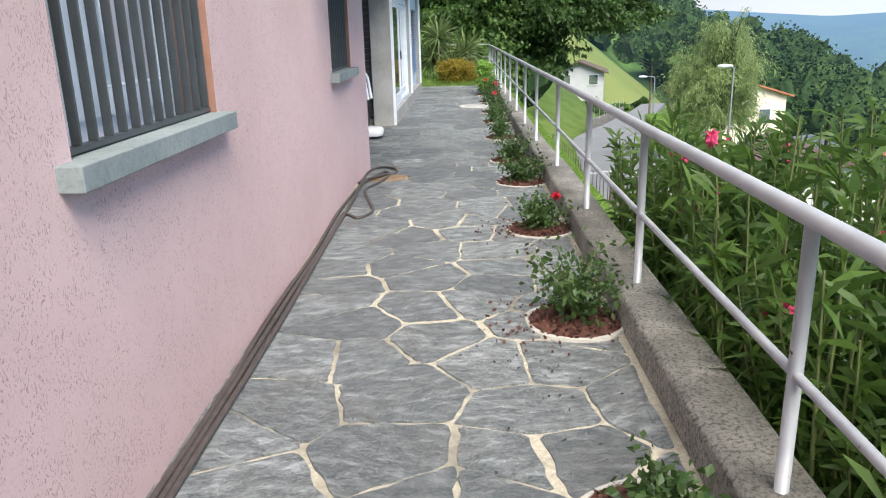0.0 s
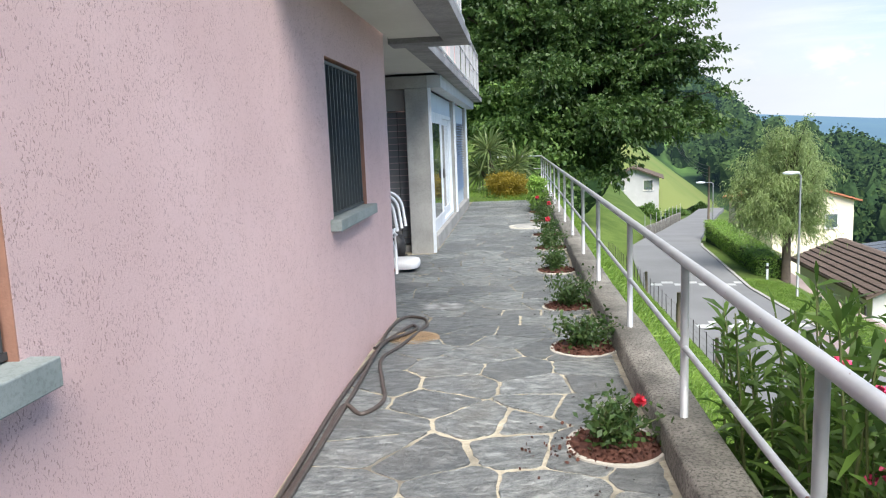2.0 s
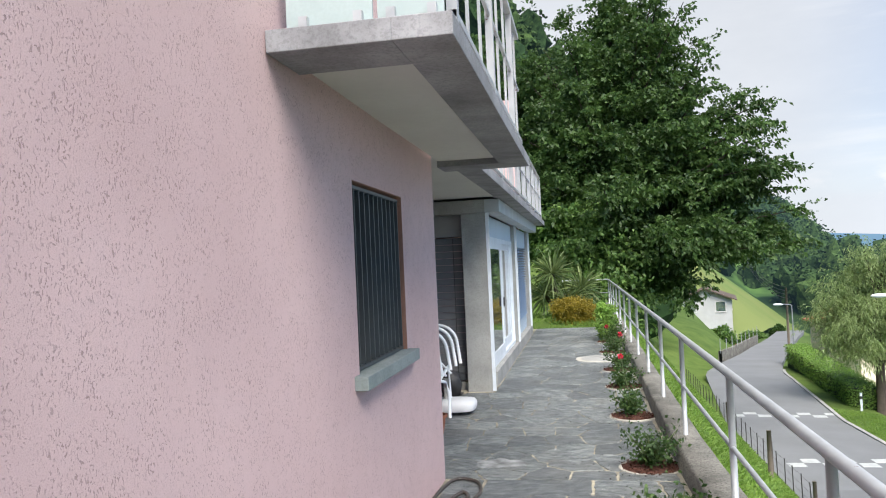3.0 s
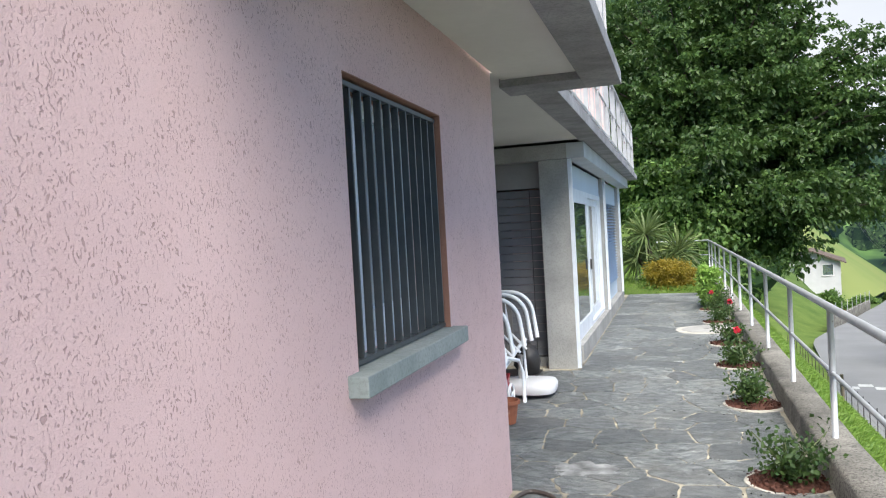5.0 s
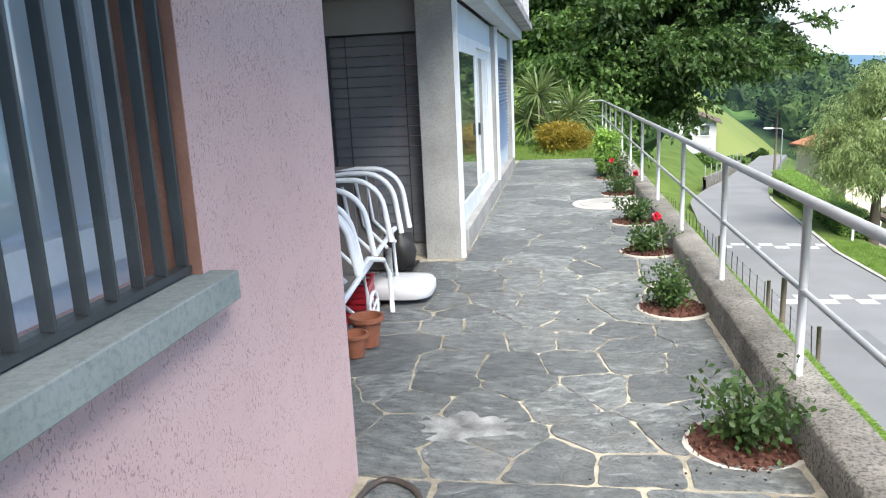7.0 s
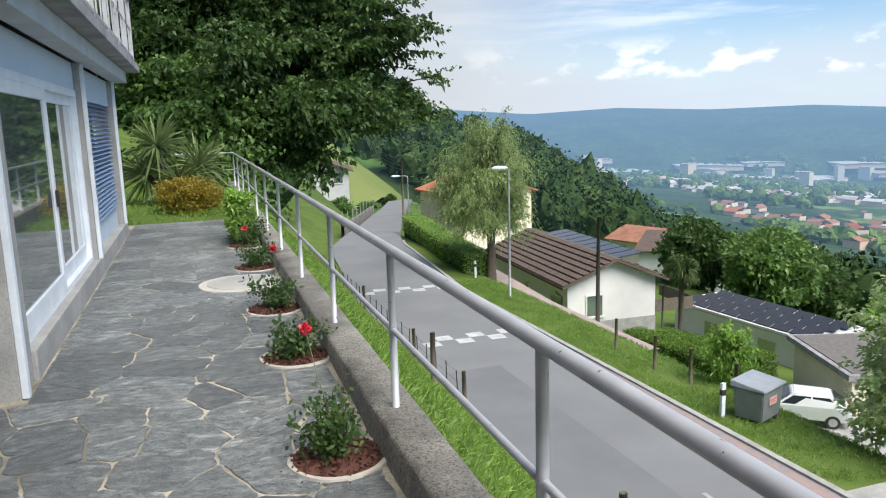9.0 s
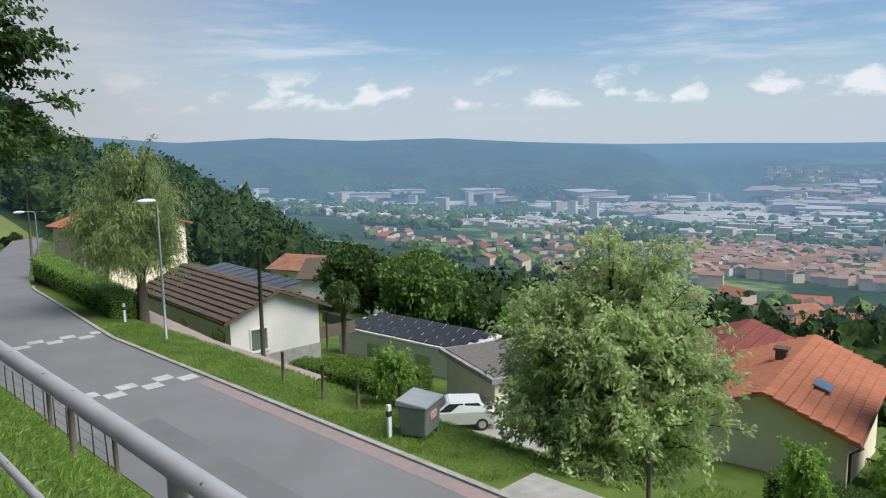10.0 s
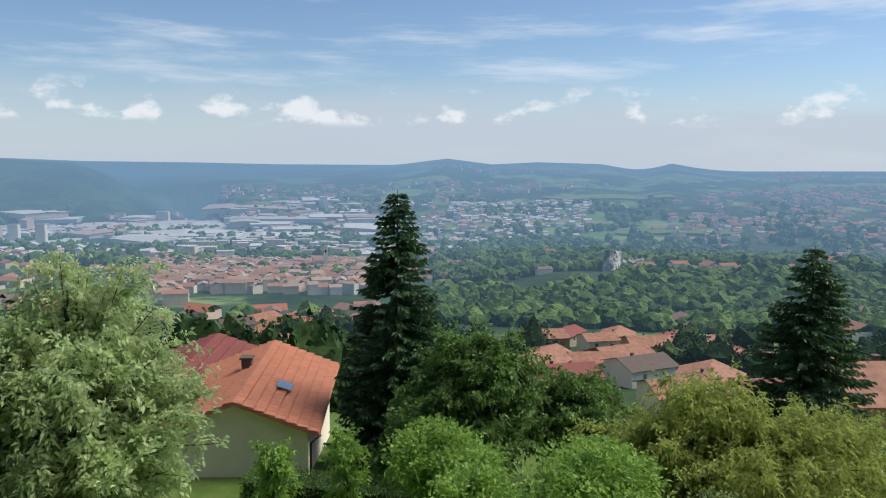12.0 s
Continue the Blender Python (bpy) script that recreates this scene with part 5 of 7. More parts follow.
for _y in (-3.2, 1.2):
    boxes("window", [(-2.22, -2.18, _y, _y + 1.3, 0.8, 1.8)], GLASS, fh)

gr = thing("garage", "flat roofed cream garage with a grey roof edge", "garage", (29.0, 31.6, -11.8), rz=-20)
boxes("wall", [(-2.6, 3.4, -2.6, 2.8, -3, 2.35)], CREAM, gr)
boxes("roof", [(-2.9, 3.7, -2.9, 3.1, 2.35, 2.6)], FASCIA, gr)
boxes("roof_gravel", [(-2.65, 3.45, -2.65, 2.85, 2.604, 2.64)], simple("dark_gravel", (0.16, 0.15, 0.14), 0.9, 0, 0.3, 5, 0.5, 60), gr)
boxes("gate", [(-1.8, 1.4, -2.64, -2.58, -0.5, 1.7)], BROWN, gr)

# hedge, bin, fence posts, lamps
def hedge(name, label, pts, w, h, seed, mat=L_BRI, z0=0.0, n=9000):
    rng = np.random.default_rng(seed)
    (x0, y0), (x1, y1) = pts
    L = math.hypot(x1 - x0, y1 - y0)
    zz = float(ground_z(np.float64((x0 + x1) / 2), np.float64((y0 + y1) / 2))) + z0
    t = thing(name, label, "hedge", ((x0 + x1) / 2, (y0 + y1) / 2, zz), rz=math.degrees(math.atan2(y1 - y0, x1 - x0)))
    # solid block whose dark colour stands in for shade inside the hedge
    boxes("core", [(-L / 2 + 0.1, L / 2 - 0.1, -w / 2 + 0.1, w / 2 - 0.1, -0.6, h - 0.12)], HEDGE_SHADE, t, "dark solid core standing in for inner shade")
    p = rng.uniform(-1, 1, (n, 3)) * (L / 2, w / 2, h / 2)
    k = rng.random(n)
    p[k < 0.4, 2] = h / 2
    m = (k >= 0.4) & (k < 0.9)
    p[m, 1] = np.sign(p[m, 1]) * w / 2
    m = k >= 0.9
    p[m, 0] = np.sign(p[m, 0]) * L / 2
    p += rng.normal(size=(n, 3)) * 0.035
    p[:, 2] += h / 2
    v, f = leaf_arrays(p, unit(n, rng, 0.3), 0.11, 0.06, rng, 0.1)
    npart("foliage", v, f, mat, t)
    return t


HEDGE_SHADE = simple("hedge_inner_shade", (0.03, 0.055, 0.015), 0.9, 0, 0.4, 8)
hedge("clipped_hedge", "clipped bright green box shaped hedge beside the road verge", ((20.2, 38.1), (21.4, 31.0)), 1.2, 1.5, 41, L_HEDGE, 0.1, 18000)
hedge("clipped_hedge", "second clipped green hedge around the garden of the flat roofed house", ((23.5, 40.5), (25.5, 34.5)), 1.2, 1.5, 42, L_HEDGE, 0.2, 11000)
hedge("ivy_hedge", "dark ivy hedge below the orange roofed house", ((26.5, 17.5), (25.5, 7.5)), 1.3, 1.3, 43, L_DRK, 0, 14000)
hedge("garden_hedge", "loose green hedge beyond the road bend", ((15.2, 46.0), (17.0, 66.0)), 1.6, 1.3, 44, L_BRI, 0.2, 14000)

wb = thing("waste_container", "grey wheeled plastic waste container with a pale label", "waste container", at_z(13.95, 22.4, 0.0), rz=22)
wb.scale = (0.88, 0.88, 0.88)
GREYP = simple("grey_plastic", (0.19, 0.21, 0.225), 0.5, 0, 0.12, 4)
bm = bmesh.new()
vs = box(bm, -0.62, 0.62, -0.48, 0.48, 0.17, 1.12)
for v in vs:
    if v.co.z < 0.5:
        v.co.x *= 0.86
        v.co.y *= 0.86
bmesh.ops.bevel(bm, geom=list(bm.edges), offset=0.03, segments=2, affect="EDGES")
part("body", bm, GREYP, wb)
bm = bmesh.new()
vs = box(bm, -0.68, 0.68, -0.54, 0.54, 1.13, 1.2)
for v in vs:
    if v.co.z > 1.15:
        v.co.z += 0.12 if v.co.y > 0 else 0
bmesh.ops.bevel(bm, geom=list(bm.edges), offset=0.02, segments=2, affect="EDGES")
part("lid", bm, simple("grey_lid", (0.30, 0.33, 0.36), 0.45, 0, 0.15, 4), wb)
for a in (-0.45, 0.45):
    for b in (-0.33, 0.33):
        bm = bmesh.new()
        lathe(bm, [(0.09, -0.03), (0.09, 0.03)], seg=14)
        w_ = part("wheel", bm, BLACK, wb)
        w_.location, w_.rotation_euler = (a, b, 0.09), (math.pi / 2, 0, 0)
boxes("label", [(-0.25, 0.2, -0.49, -0.484, 0.66, 0.9)], simple("paper_label", (0.6, 0.45, 0.42), 0.7, 0, 0.1), wb, "pale label with red bars")
boxes("printing", [(-0.2, 0.15, -0.494, -0.49, 0.8, 0.83), (-0.2, 0.1, -0.494, -0.49, 0.73, 0.755)], RED, wb, "unreadable red print")

mk = thing("road_marker", "white plastic road edge marker post with a black band", "marker post", at_z(13.0, 22.6), group="road marker posts")
boxes("post", [(-0.06, 0.06, -0.05, 0.05, 0, 0.95)], WHITE, mk, bevel=0.015)
boxes("band", [(-0.063, 0.063, -0.053, 0.053, 0.62, 0.78)], BLACK, mk, "black band")
copy_thing(mk, pose(*at_z(14.6, 45.0)))


def post(name, label, loc, h, r, mat=WOOD, group="", sides=7):
    t = thing(name, label, "post", loc, group)
    rng = R(int(abs(loc[0] * 31 + loc[1] * 7)))
    tubes("stake", [([(0, 0, -0.3), (rng.normal() * 0.02, rng.normal() * 0.02, h)], [r, r * 0.92])], mat, t, sides=sides)
    return t


for x, y in ((14.1, 29.6), (14.0, 27.1), (14.2, 25.5), (14.55, 23.9), (14.3, 15.5), (14.2, 11.8), (14.3, 8.6)):
    post("fence_post", "weathered round wooden fence post on the grass verge", at_z(x, y), 1.15, 0.06, WOOD, "wooden fence posts on the verge")
for x, y in ((6.55, 24.6), (6.3, 28.4), (6.0, 34.0), (5.2, 15.0), (4.6, 21.0)):
    post("fence_post", "dark weathered wooden fence post in the grass bank", at_z(x, y), 1.15, 0.06, WOOD, "wooden fence posts on the bank")
for i in range(30):
    post("iron_stake", "thin black iron fence stake at the road edge", at_z(6.72, 25.6 + i * 0.98), 0.95, 0.018, BLACK, "iron stakes along the road", 5)
wf = thing("wire_fence", "sagging wire between the iron stakes at the road edge", "fence", at_z(6.72, 25.6))
tubes("wire", [([(0, y, float(ground_z(np.float64(6.72), np.float64(25.6 + y)) - ground_z(np.float64(6.72), np.float64(25.6))) + h) for y in np.arange(0, 28.6, 0.98)], 0.006) for h in (0.35, 0.6, 0.88)], BLACK, wf, sides=4)


def street_lamp(loc, h, arm, rz, label):
    t = thing("street_lamp", label, "street lamp", loc, rz=rz)
    tubes("pole", [([(0, 0, -0.2), (0, 0, h * 0.5), (0, 0, h - 0.1), (-0.12, 0, h), (-arm, 0, h + 0.03)], [0.075, 0.06, 0.045, 0.04, 0.035])], simple("galvanised_steel", (0.30, 0.32, 0.33), 0.5, 0.5) if "galvanised_steel" not in bpy.data.materials else bpy.data.materials["galvanised_steel"], t)
    bm = bmesh.new()
    bmesh.ops.create_uvsphere(bm, u_segments=14, v_segments=8, radius=1)
    bmesh.ops.scale(bm, vec=(0.42, 0.16, 0.1), verts=bm.verts)
    part("lamp_head", bm, WHITE, t, "pale lamp head", loc=(-arm - 0.2, 0, h + 0.03), smooth=True)
    return t


street_lamp((14.25, 39.4, -7.5), 6.9, 0.25, 0, "tall steel street lamp with a pale flat head beside the road")
street_lamp((18.0, 70.5, -9.2), 6.2, 0.9, 0, "street lamp at the road bend")
pl = thing("utility_pole", "dark wooden utility pole on the verge below the road", "pole", (20.9, 42.6, -10.6))
tubes("pole", [([(0, 0, -0.3), (0.02, 0, 6.9)], [0.13, 0.09])], simple("tarred_wood", (0.05, 0.042, 0.036), 0.85), pl)
pl2 = thing("utility_pole", "wooden utility pole with wires at the road bend", "pole", (19.0, 76.0, -8.8))
tubes("pole", [([(0, 0, -0.3), (0, 0, 7.0)], [0.13, 0.09])], WOOD, pl2)
tubes("wires", [([(x, y, 6.2 + k * 0.3 + 0.02 * (y - 40) ** 2 / 40 - 0.8), ] and [(t_ * 9, t_ * 70, 6.0 + k * 0.35 + 9 * t_ * t_ - 2.0 * t_ * (1 - t_)) for t_ in np.linspace(0, 1, 12)], 0.02) for k in range(4) for x, y in ((0, 0),)], BLACK, pl2, sides=4)

pm = thing("fan_palm", "tall fan palm with a shaggy trunk in a garden", "tree", (26.2, 42.4, -12.2))
tubes("trunk", [([(0, 0, -0.3), (0, 0, 2.4), (0.05, 0, 5.2)], [0.14, 0.13, 0.2])], BARK, pm, sides=9)
rng = R(51)
B, D = [], []
for i in range(46):
    d = unit(1, rng, 0.25)[0]
    c = np.array([0.05, 0, 5.2]) + d * rng.uniform(0.4, 0.6)
    dd = unit(26, rng) * 0.55 + d
    B.append(np.tile(c, (26, 1)))
    D.append(dd / np.linalg.norm(dd, axis=1)[:, None])
v, f = leaf_arrays(np.concatenate(B), np.concatenate(D), 0.6, 0.045, rng, 0.35, False)
npart("crown", v, f, L_PALM, pm)


# parked cars
CARGLASS = simple("dark_car_glass", (0.02, 0.025, 0.03), 0.08, 0, 0.1)


def car(label, loc, rz, paint):
    t = thing("car", label, "car", loc, rz=rz)
    bm = bmesh.new()
    prof = [(-2.0, 0.3), (-2.05, 0.75), (-1.75, 0.98), (-1.2, 1.42), (0.4, 1.46), (1.05, 0.98), (1.85, 0.82), (2.02, 0.55), (2.0, 0.3)]
    L_, R_ = [], []
    for x, z in prof:
        w = 0.84 if z < 1.0 else 0.66
        L_.append(bm.verts.new((x, -w, z)))
        R_.append(bm.verts.new((x, w, z)))
    bm.faces.new(L_)
    bm.faces.new(R_[::-1])
    for i in range(len(prof)):
        j = (i + 1) % len(prof)
        bm.faces.new((L_[j], L_[i], R_[i], R_[j]))
    bmesh.ops.recalc_face_normals(bm, faces=bm.faces)
    bmesh.ops.bevel(bm, geom=list(bm.edges), offset=0.05, segments=2, affect="EDGES")
    part("body", bm, paint, t, smooth=False)
    for nm, q in (("rear_window", ((-1.76, 0.72, 1.02), (-1.76, -0.72, 1.02), (-1.27, -0.6, 1.40), (-1.27, 0.6, 1.40))), ("windscreen", ((1.06, -0.74, 1.03), (1.06, 0.74, 1.03), (0.5, 0.6, 1.42), (0.5, -0.6, 1.42)))):
        bm = bmesh.new()
        bm.faces.new([bm.verts.new((x + (-0.03 if x < 0 else 0.03), y, z + 0.02)) for x, y, z in q])
        part(nm, bm, CARGLASS, t)
    boxes("bumper", [(-2.08, -1.9, -0.8, 0.8, 0.32, 0.5), (1.9, 2.06, -0.8, 0.8, 0.3, 0.46)], BLACK, t, bevel=0.02)
    for s in (-1, 1):
        bm = bmesh.new()
        for xs4 in ((-1.42, -0.4, -0.4, -1.1), (-0.32, 0.92, 0.4, -0.32)):
            q = [bm.verts.new((x, s * w, z)) for x, (w, z) in zip(xs4, ((0.845, 1.01), (0.845, 1.01), (0.70, 1.38), (0.70, 1.38)))]
            bm.faces.new(q if s < 0 else q[::-1])
        part("side_window", bm, CARGLASS, t)
        for x in (-1.25, 1.25):
            bm = bmesh.new()
            lathe(bm, [(0.31, -0.09), (0.31, 0.09)], seg=18)
            w = part("wheel", bm, BLACK, t)
            w.location, w.rotation_euler = (x, s * 0.8, 0.31), (math.pi / 2, 0, 0)
            bm = bmesh.new()
            lathe(bm, [(0.19, -0.1), (0.19, 0.1)], seg=14)
            part("rim", bm, RAIL, w)
        boxes("rear_light", [(-2.07, -2.0, s * 0.6 - 0.12, s * 0.6 + 0.12, 0.72, 0.86)], RED, t)
        boxes("headlight", [(1.93, 2.04, s * 0.6 - 0.14, s * 0.6 + 0.14, 0.6, 0.74)], WHITE, t)
    return t


CARW = simple("car_white", (0.62, 0.64, 0.66), 0.25, 0, 0.05)
CARR = simple("car_red", (0.35, 0.03, 0.04), 0.25, 0, 0.1)
boxes("parking_place", [(22.4, 26.3, 26.0, 33.5, -12.6, -11.15)], CONC, kind="structure")
car("white parked hatchback on the concrete parking place", (23.7, 30.7, -11.15), 140, CARW).scale = (0.9, 0.9, 0.9)
car("red parked car below the hillside house", at_z(19.6, 108.5, 0.05), 80, CARR)

# ---- paving: each stone on its own ----
def clip_poly(poly, px, py, nx_, ny_):
    out = []
    for i in range(len(poly)):
        a, b = poly[i], poly[(i + 1) % len(poly)]
        da, db = (a[0] - px) * nx_ + (a[1] - py) * ny_, (b[0] - px) * nx_ + (b[1] - py) * ny_
        if da <= 0:
            out.append(a)
        if da * db < 0:
            t = da / (da - db)
            out.append((a[0] + (b[0] - a[0]) * t, a[1] + (b[1] - a[1]) * t))
    return out


def stones(x0, x1, y0, y1, cx, cy, seed, gap=0.013):
    """Irregular stones as the cells of scattered points."""
    rng = np.random.default_rng(seed)
    pts = []
    ncx, ncy = max(1, round((x1 - x0) / cx)), max(1, round((y1 - y0) / cy))
    for j in range(ncy):
        for i in range(ncx):
            u = i + 0.5 + (0.5 if j % 2 else 0) * 0.6 + rng.uniform(-0.38, 0.38)
            pts.append((x0 + u * (x1 - x0) / ncx, y0 + (j + 0.5 + rng.uniform(-0.34, 0.34)) * (y1 - y0) / ncy))
    pts = np.array(pts)
    made = []
    for i, p in enumerate(pts):
        if not (x0 - 0.2 < p[0] < x1 + 0.2):
            continue
        poly = [(x0, y0), (x1, y0), (x1, y1), (x0, y1)]
        dd = np.hypot(pts[:, 0] - p[0], pts[:, 1] - p[1])
        for j in np.argsort(dd)[1:22]:
            q = pts[j]
            n = (q - p) / (dd[j] + 1e-9)
            g = gap * (0.35 + 0.85 * math.sin(i * 1.7 + p[0] * 9) ** 2 * math.sin(j * 1.7 + q[0] * 9) ** 2)
            m = (p + q) / 2 - n * g
            poly = clip_poly(poly, m[0], m[1], n[0], n[1])
            if len(poly) < 3:
                break
        if len(poly) >= 3:
            made.append(poly)
    return made


def lay(polys, seed, parent):
    rng = np.random.default_rng(seed)
    for poly in polys:
        pts = []
        n = len(poly)
        for i in range(n):
            a, b = np.array(poly[i - 1]), np.array(poly[i])
            c = np.array(poly[(i + 1) % n])
            la, lc = np.linalg.norm(a - b), np.linalg.norm(c - b)
            r = min(0.02, la * 0.3, lc * 0.3)
            if min(la, lc) < 0.012:
                pts.append(b)
                continue
            pts += [b + (a - b) / la * r, b + (c - b) / lc * r]
            cuts = int(lc / 0.07)
            nn = np.array([-(c - b)[1], (c - b)[0]]) / lc
            for q in range(1, cuts + 1):
                u = q / (cuts + 1)
                if u * lc > r * 1.4 and (1 - u) * lc > r * 1.4:
                    pts.append(b + (c - b) * u + nn * float(np.clip(rng.normal() * 0.0055, -0.008, 0.012)))
        if len(pts) < 4:
            continue
        ctr = np.mean(pts, axis=0)
        lift, tx, ty = rng.uniform(-0.002, 0.003), rng.normal() * 0.004, rng.normal() * 0.004
        bm = bmesh.new()
        top, low = [], []
        for p in pts:
            q = ctr + (p - ctr) * 0.985
            z = floor_z(p[1]) + lift + tx * (p[0] - ctr[0]) * 1.6 + ty * (p[1] - ctr[1]) * 1.6
            top.append(bm.verts.new((q[0], q[1], z)))
            low.append(bm.verts.new((p[0], p[1], z - 0.013)))
        bm.faces.new(top)
        for i in range(len(pts)):
            j = (i + 1) % len(pts)
            bm.faces.new((low[i], low[j], top[j], top[i]))
        part("stone", bm, SLATE, parent)


lay(stones(WALL_X + 0.045, 1.17, -1.5, 7.97, 0.50, 0.36, 61, 0.015), 62, floor)
lay([[(WALL_X + 0.045, 7.985), (-0.33, 7.98), (-0.335, 8.42), (WALL_X + 0.045, 8.42)], [(-0.312, 7.99), (0.50, 7.975), (0.505, 8.415), (-0.315, 8.422)],
     [(0.522, 7.975), (1.02, 7.985), (0.99, 8.42), (0.524, 8.415)], [(1.04, 7.985), (1.17, 7.985), (1.17, 8.42), (1.01, 8.42)]], 66, floor)
lay(stones(BACK_X + 0.03, 1.17, 8.44, 12.3, 0.40, 0.32, 63, 0.011), 64, floor)
lay(stones(-0.70, 1.17, 12.32, 21.4, 0.44, 0.33, 65, 0.010), 66, floor)

# fittings of the nearer houses
wh = bpy.data.objects["white_house"]
for i in range(9):
    bm = bmesh.new()
    vs = box(bm, 0.4, 2.6, -5.6 + i * 1.28, -4.5 + i * 1.28, 4.55, 4.62)
    for v in vs:
        v.co.z += (1.2 - v.co.x) * -0.12
    part("solar_panel", bm, COLL, wh)
for x, y in ((-3.45, -6.6), (3.45, -6.6)):
    tubes("downpipe", [([(x * 1.13, y - 0.35, 3.1), (x, y - 0.22, 2.7), (x, y - 0.2, -0.5)], 0.06)], BLACK, wh, sides=6)
boxes("terrace_rail", [(3.4, 6.2, -6.0, -5.95, 0.9, 1.7), (6.15, 6.2, -5.95, -2, 0.9, 1.7)], WOOD, wh)
oh = bpy.data.objects["orange_roofed_house"]
tubes("downpipe", [([(3.7, -5.2, 2.9), (3.25, -5.08, 2.5), (3.25, -5.08, -1.5)], 0.06)], BLACK, oh, sides=6)
bm = bmesh.new()
vs = box(bm, 1.3, 2.0, -2.2, -1.2, 4.27, 4.33)
for v in vs:
    v.co.z -= 0.35 * (v.co.x - 1.0) - 0.02
part("skylight", bm, GLASS, oh)
gable_house("bend_house", "cream house with an orange tiled roof beside the road bend", (27.5, 79.0, -9.6), 10, 8, 9, 4.2, 1.2, CREAM, ORANGE, 0.5, 0, [("-y", -2, 1.6, 1.3, 1.4), ("-y", 1.8, 1.6, 1.3, 1.4)])
ribbon("retaining_wall", np.arange(68, 95, 3.0), -3.3, -2.95, 0.8, KERB, 3.0)
bush("dark_bush", "dark rounded bush at the foot of the grassy slope", (26.4, 110.0, -11.0), 1.1, 1.1, 1.3, L_BIG, 5000, 0.3, 0.2, 121)
bush("garden_bush", "dark clipped shrub below the hillside house", (17.2, 98.0, -10.2), 1.5, 1.5, 1.6, L_DRK, 5000, 0.25, 0.15, 122)
bush("garden_bush", "green shrub beside the parked red car", (21.6, 104.0, -10.8), 1.6, 1.3, 1.1, L_DRK, 5000, 0.25, 0.15, 123)
rf = thing("roadside_fence", "thin grey steel fence on the retaining wall", "fence", (0, 0, 0))
for y in range(68, 94, 3):
    tubes("post", [([(road_mid(y) - 3.1 * float(np.interp(y, [55, 75, 100], [1, 0.78, 0.62])), y, road_z(y) + 0.7), (road_mid(y) - 3.1 * float(np.interp(y, [55, 75, 100], [1, 0.78, 0.62])), y, road_z(y) + 1.9)], 0.03)], RAIL, rf, sides=5)


# ---- the valley: woods, villages, sheds ----
def merged(name, verts, faces, mat, label, category):
    o = npart(name, verts, faces, mat)
    return tagged(o, label=label, category=category, kind="stuff")


def polar(az, d):
    return 0.6 + d * np.sin(np.radians(az)), 7.8 + d * np.cos(np.radians(az))


def ico():
    bm = bmesh.new()
    bmesh.ops.create_icosphere(bm, subdivisions=2, radius=1)
    v = np.array([p.co[:] for p in bm.verts])
    f = np.array([[q.index for q in p.verts] for p in bm.faces])
    bm.free()
    return v, f


def blobs(xs, ys, rad, hgt, rng, lumps=0.35):
    v0, f0 = ico()
    n = len(xs)
    z = ground_z(xs, ys)
    V = np.empty((n, len(v0), 3))
    for s in range(n):
        ph = rng.uniform(0, 9, 3)
        k = 1 + lumps * (np.sin(v0[:, 0] * 4 + ph[0]) * np.sin(v0[:, 1] * 4 + ph[1]) * np.sin(v0[:, 2] * 5 + ph[2])) + rng.normal(size=len(v0)) * 0.12
        V[s] = v0 * k[:, None] * (rad[s], rad[s], hgt[s] * 0.55) + (xs[s], ys[s], z[s] + hgt[s] * 0.42)
    F = f0[None] + (np.arange(n) * len(v0))[:, None, None]
    return V.reshape(-1, 3), F.reshape(-1, 3)


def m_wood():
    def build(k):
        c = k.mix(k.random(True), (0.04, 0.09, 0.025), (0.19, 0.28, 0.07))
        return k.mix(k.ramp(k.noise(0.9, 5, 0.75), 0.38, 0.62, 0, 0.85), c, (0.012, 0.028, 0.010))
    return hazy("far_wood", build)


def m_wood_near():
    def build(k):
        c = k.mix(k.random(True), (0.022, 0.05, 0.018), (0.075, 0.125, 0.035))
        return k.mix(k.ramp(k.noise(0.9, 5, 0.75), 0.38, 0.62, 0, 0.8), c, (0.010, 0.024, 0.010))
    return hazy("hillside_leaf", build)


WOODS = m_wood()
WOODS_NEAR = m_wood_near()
rng = R(71)


def scatter(n, az0, az1, d0, d1, keep=None, power=1.5):
    az = rng.uniform(az0, az1, n)
    d = (rng.uniform(d0 ** power, d1 ** power, n)) ** (1 / power)
    x, y = polar(az, d)
    if keep is not None:
        nz = np.array([noise.noise(Vector((a * keep[0], b * keep[0], 3.3))) for a, b in zip(x, y)])
        m = nz > keep[1]
        x, y, d = x[m], y[m], d[m]
    return x, y, d


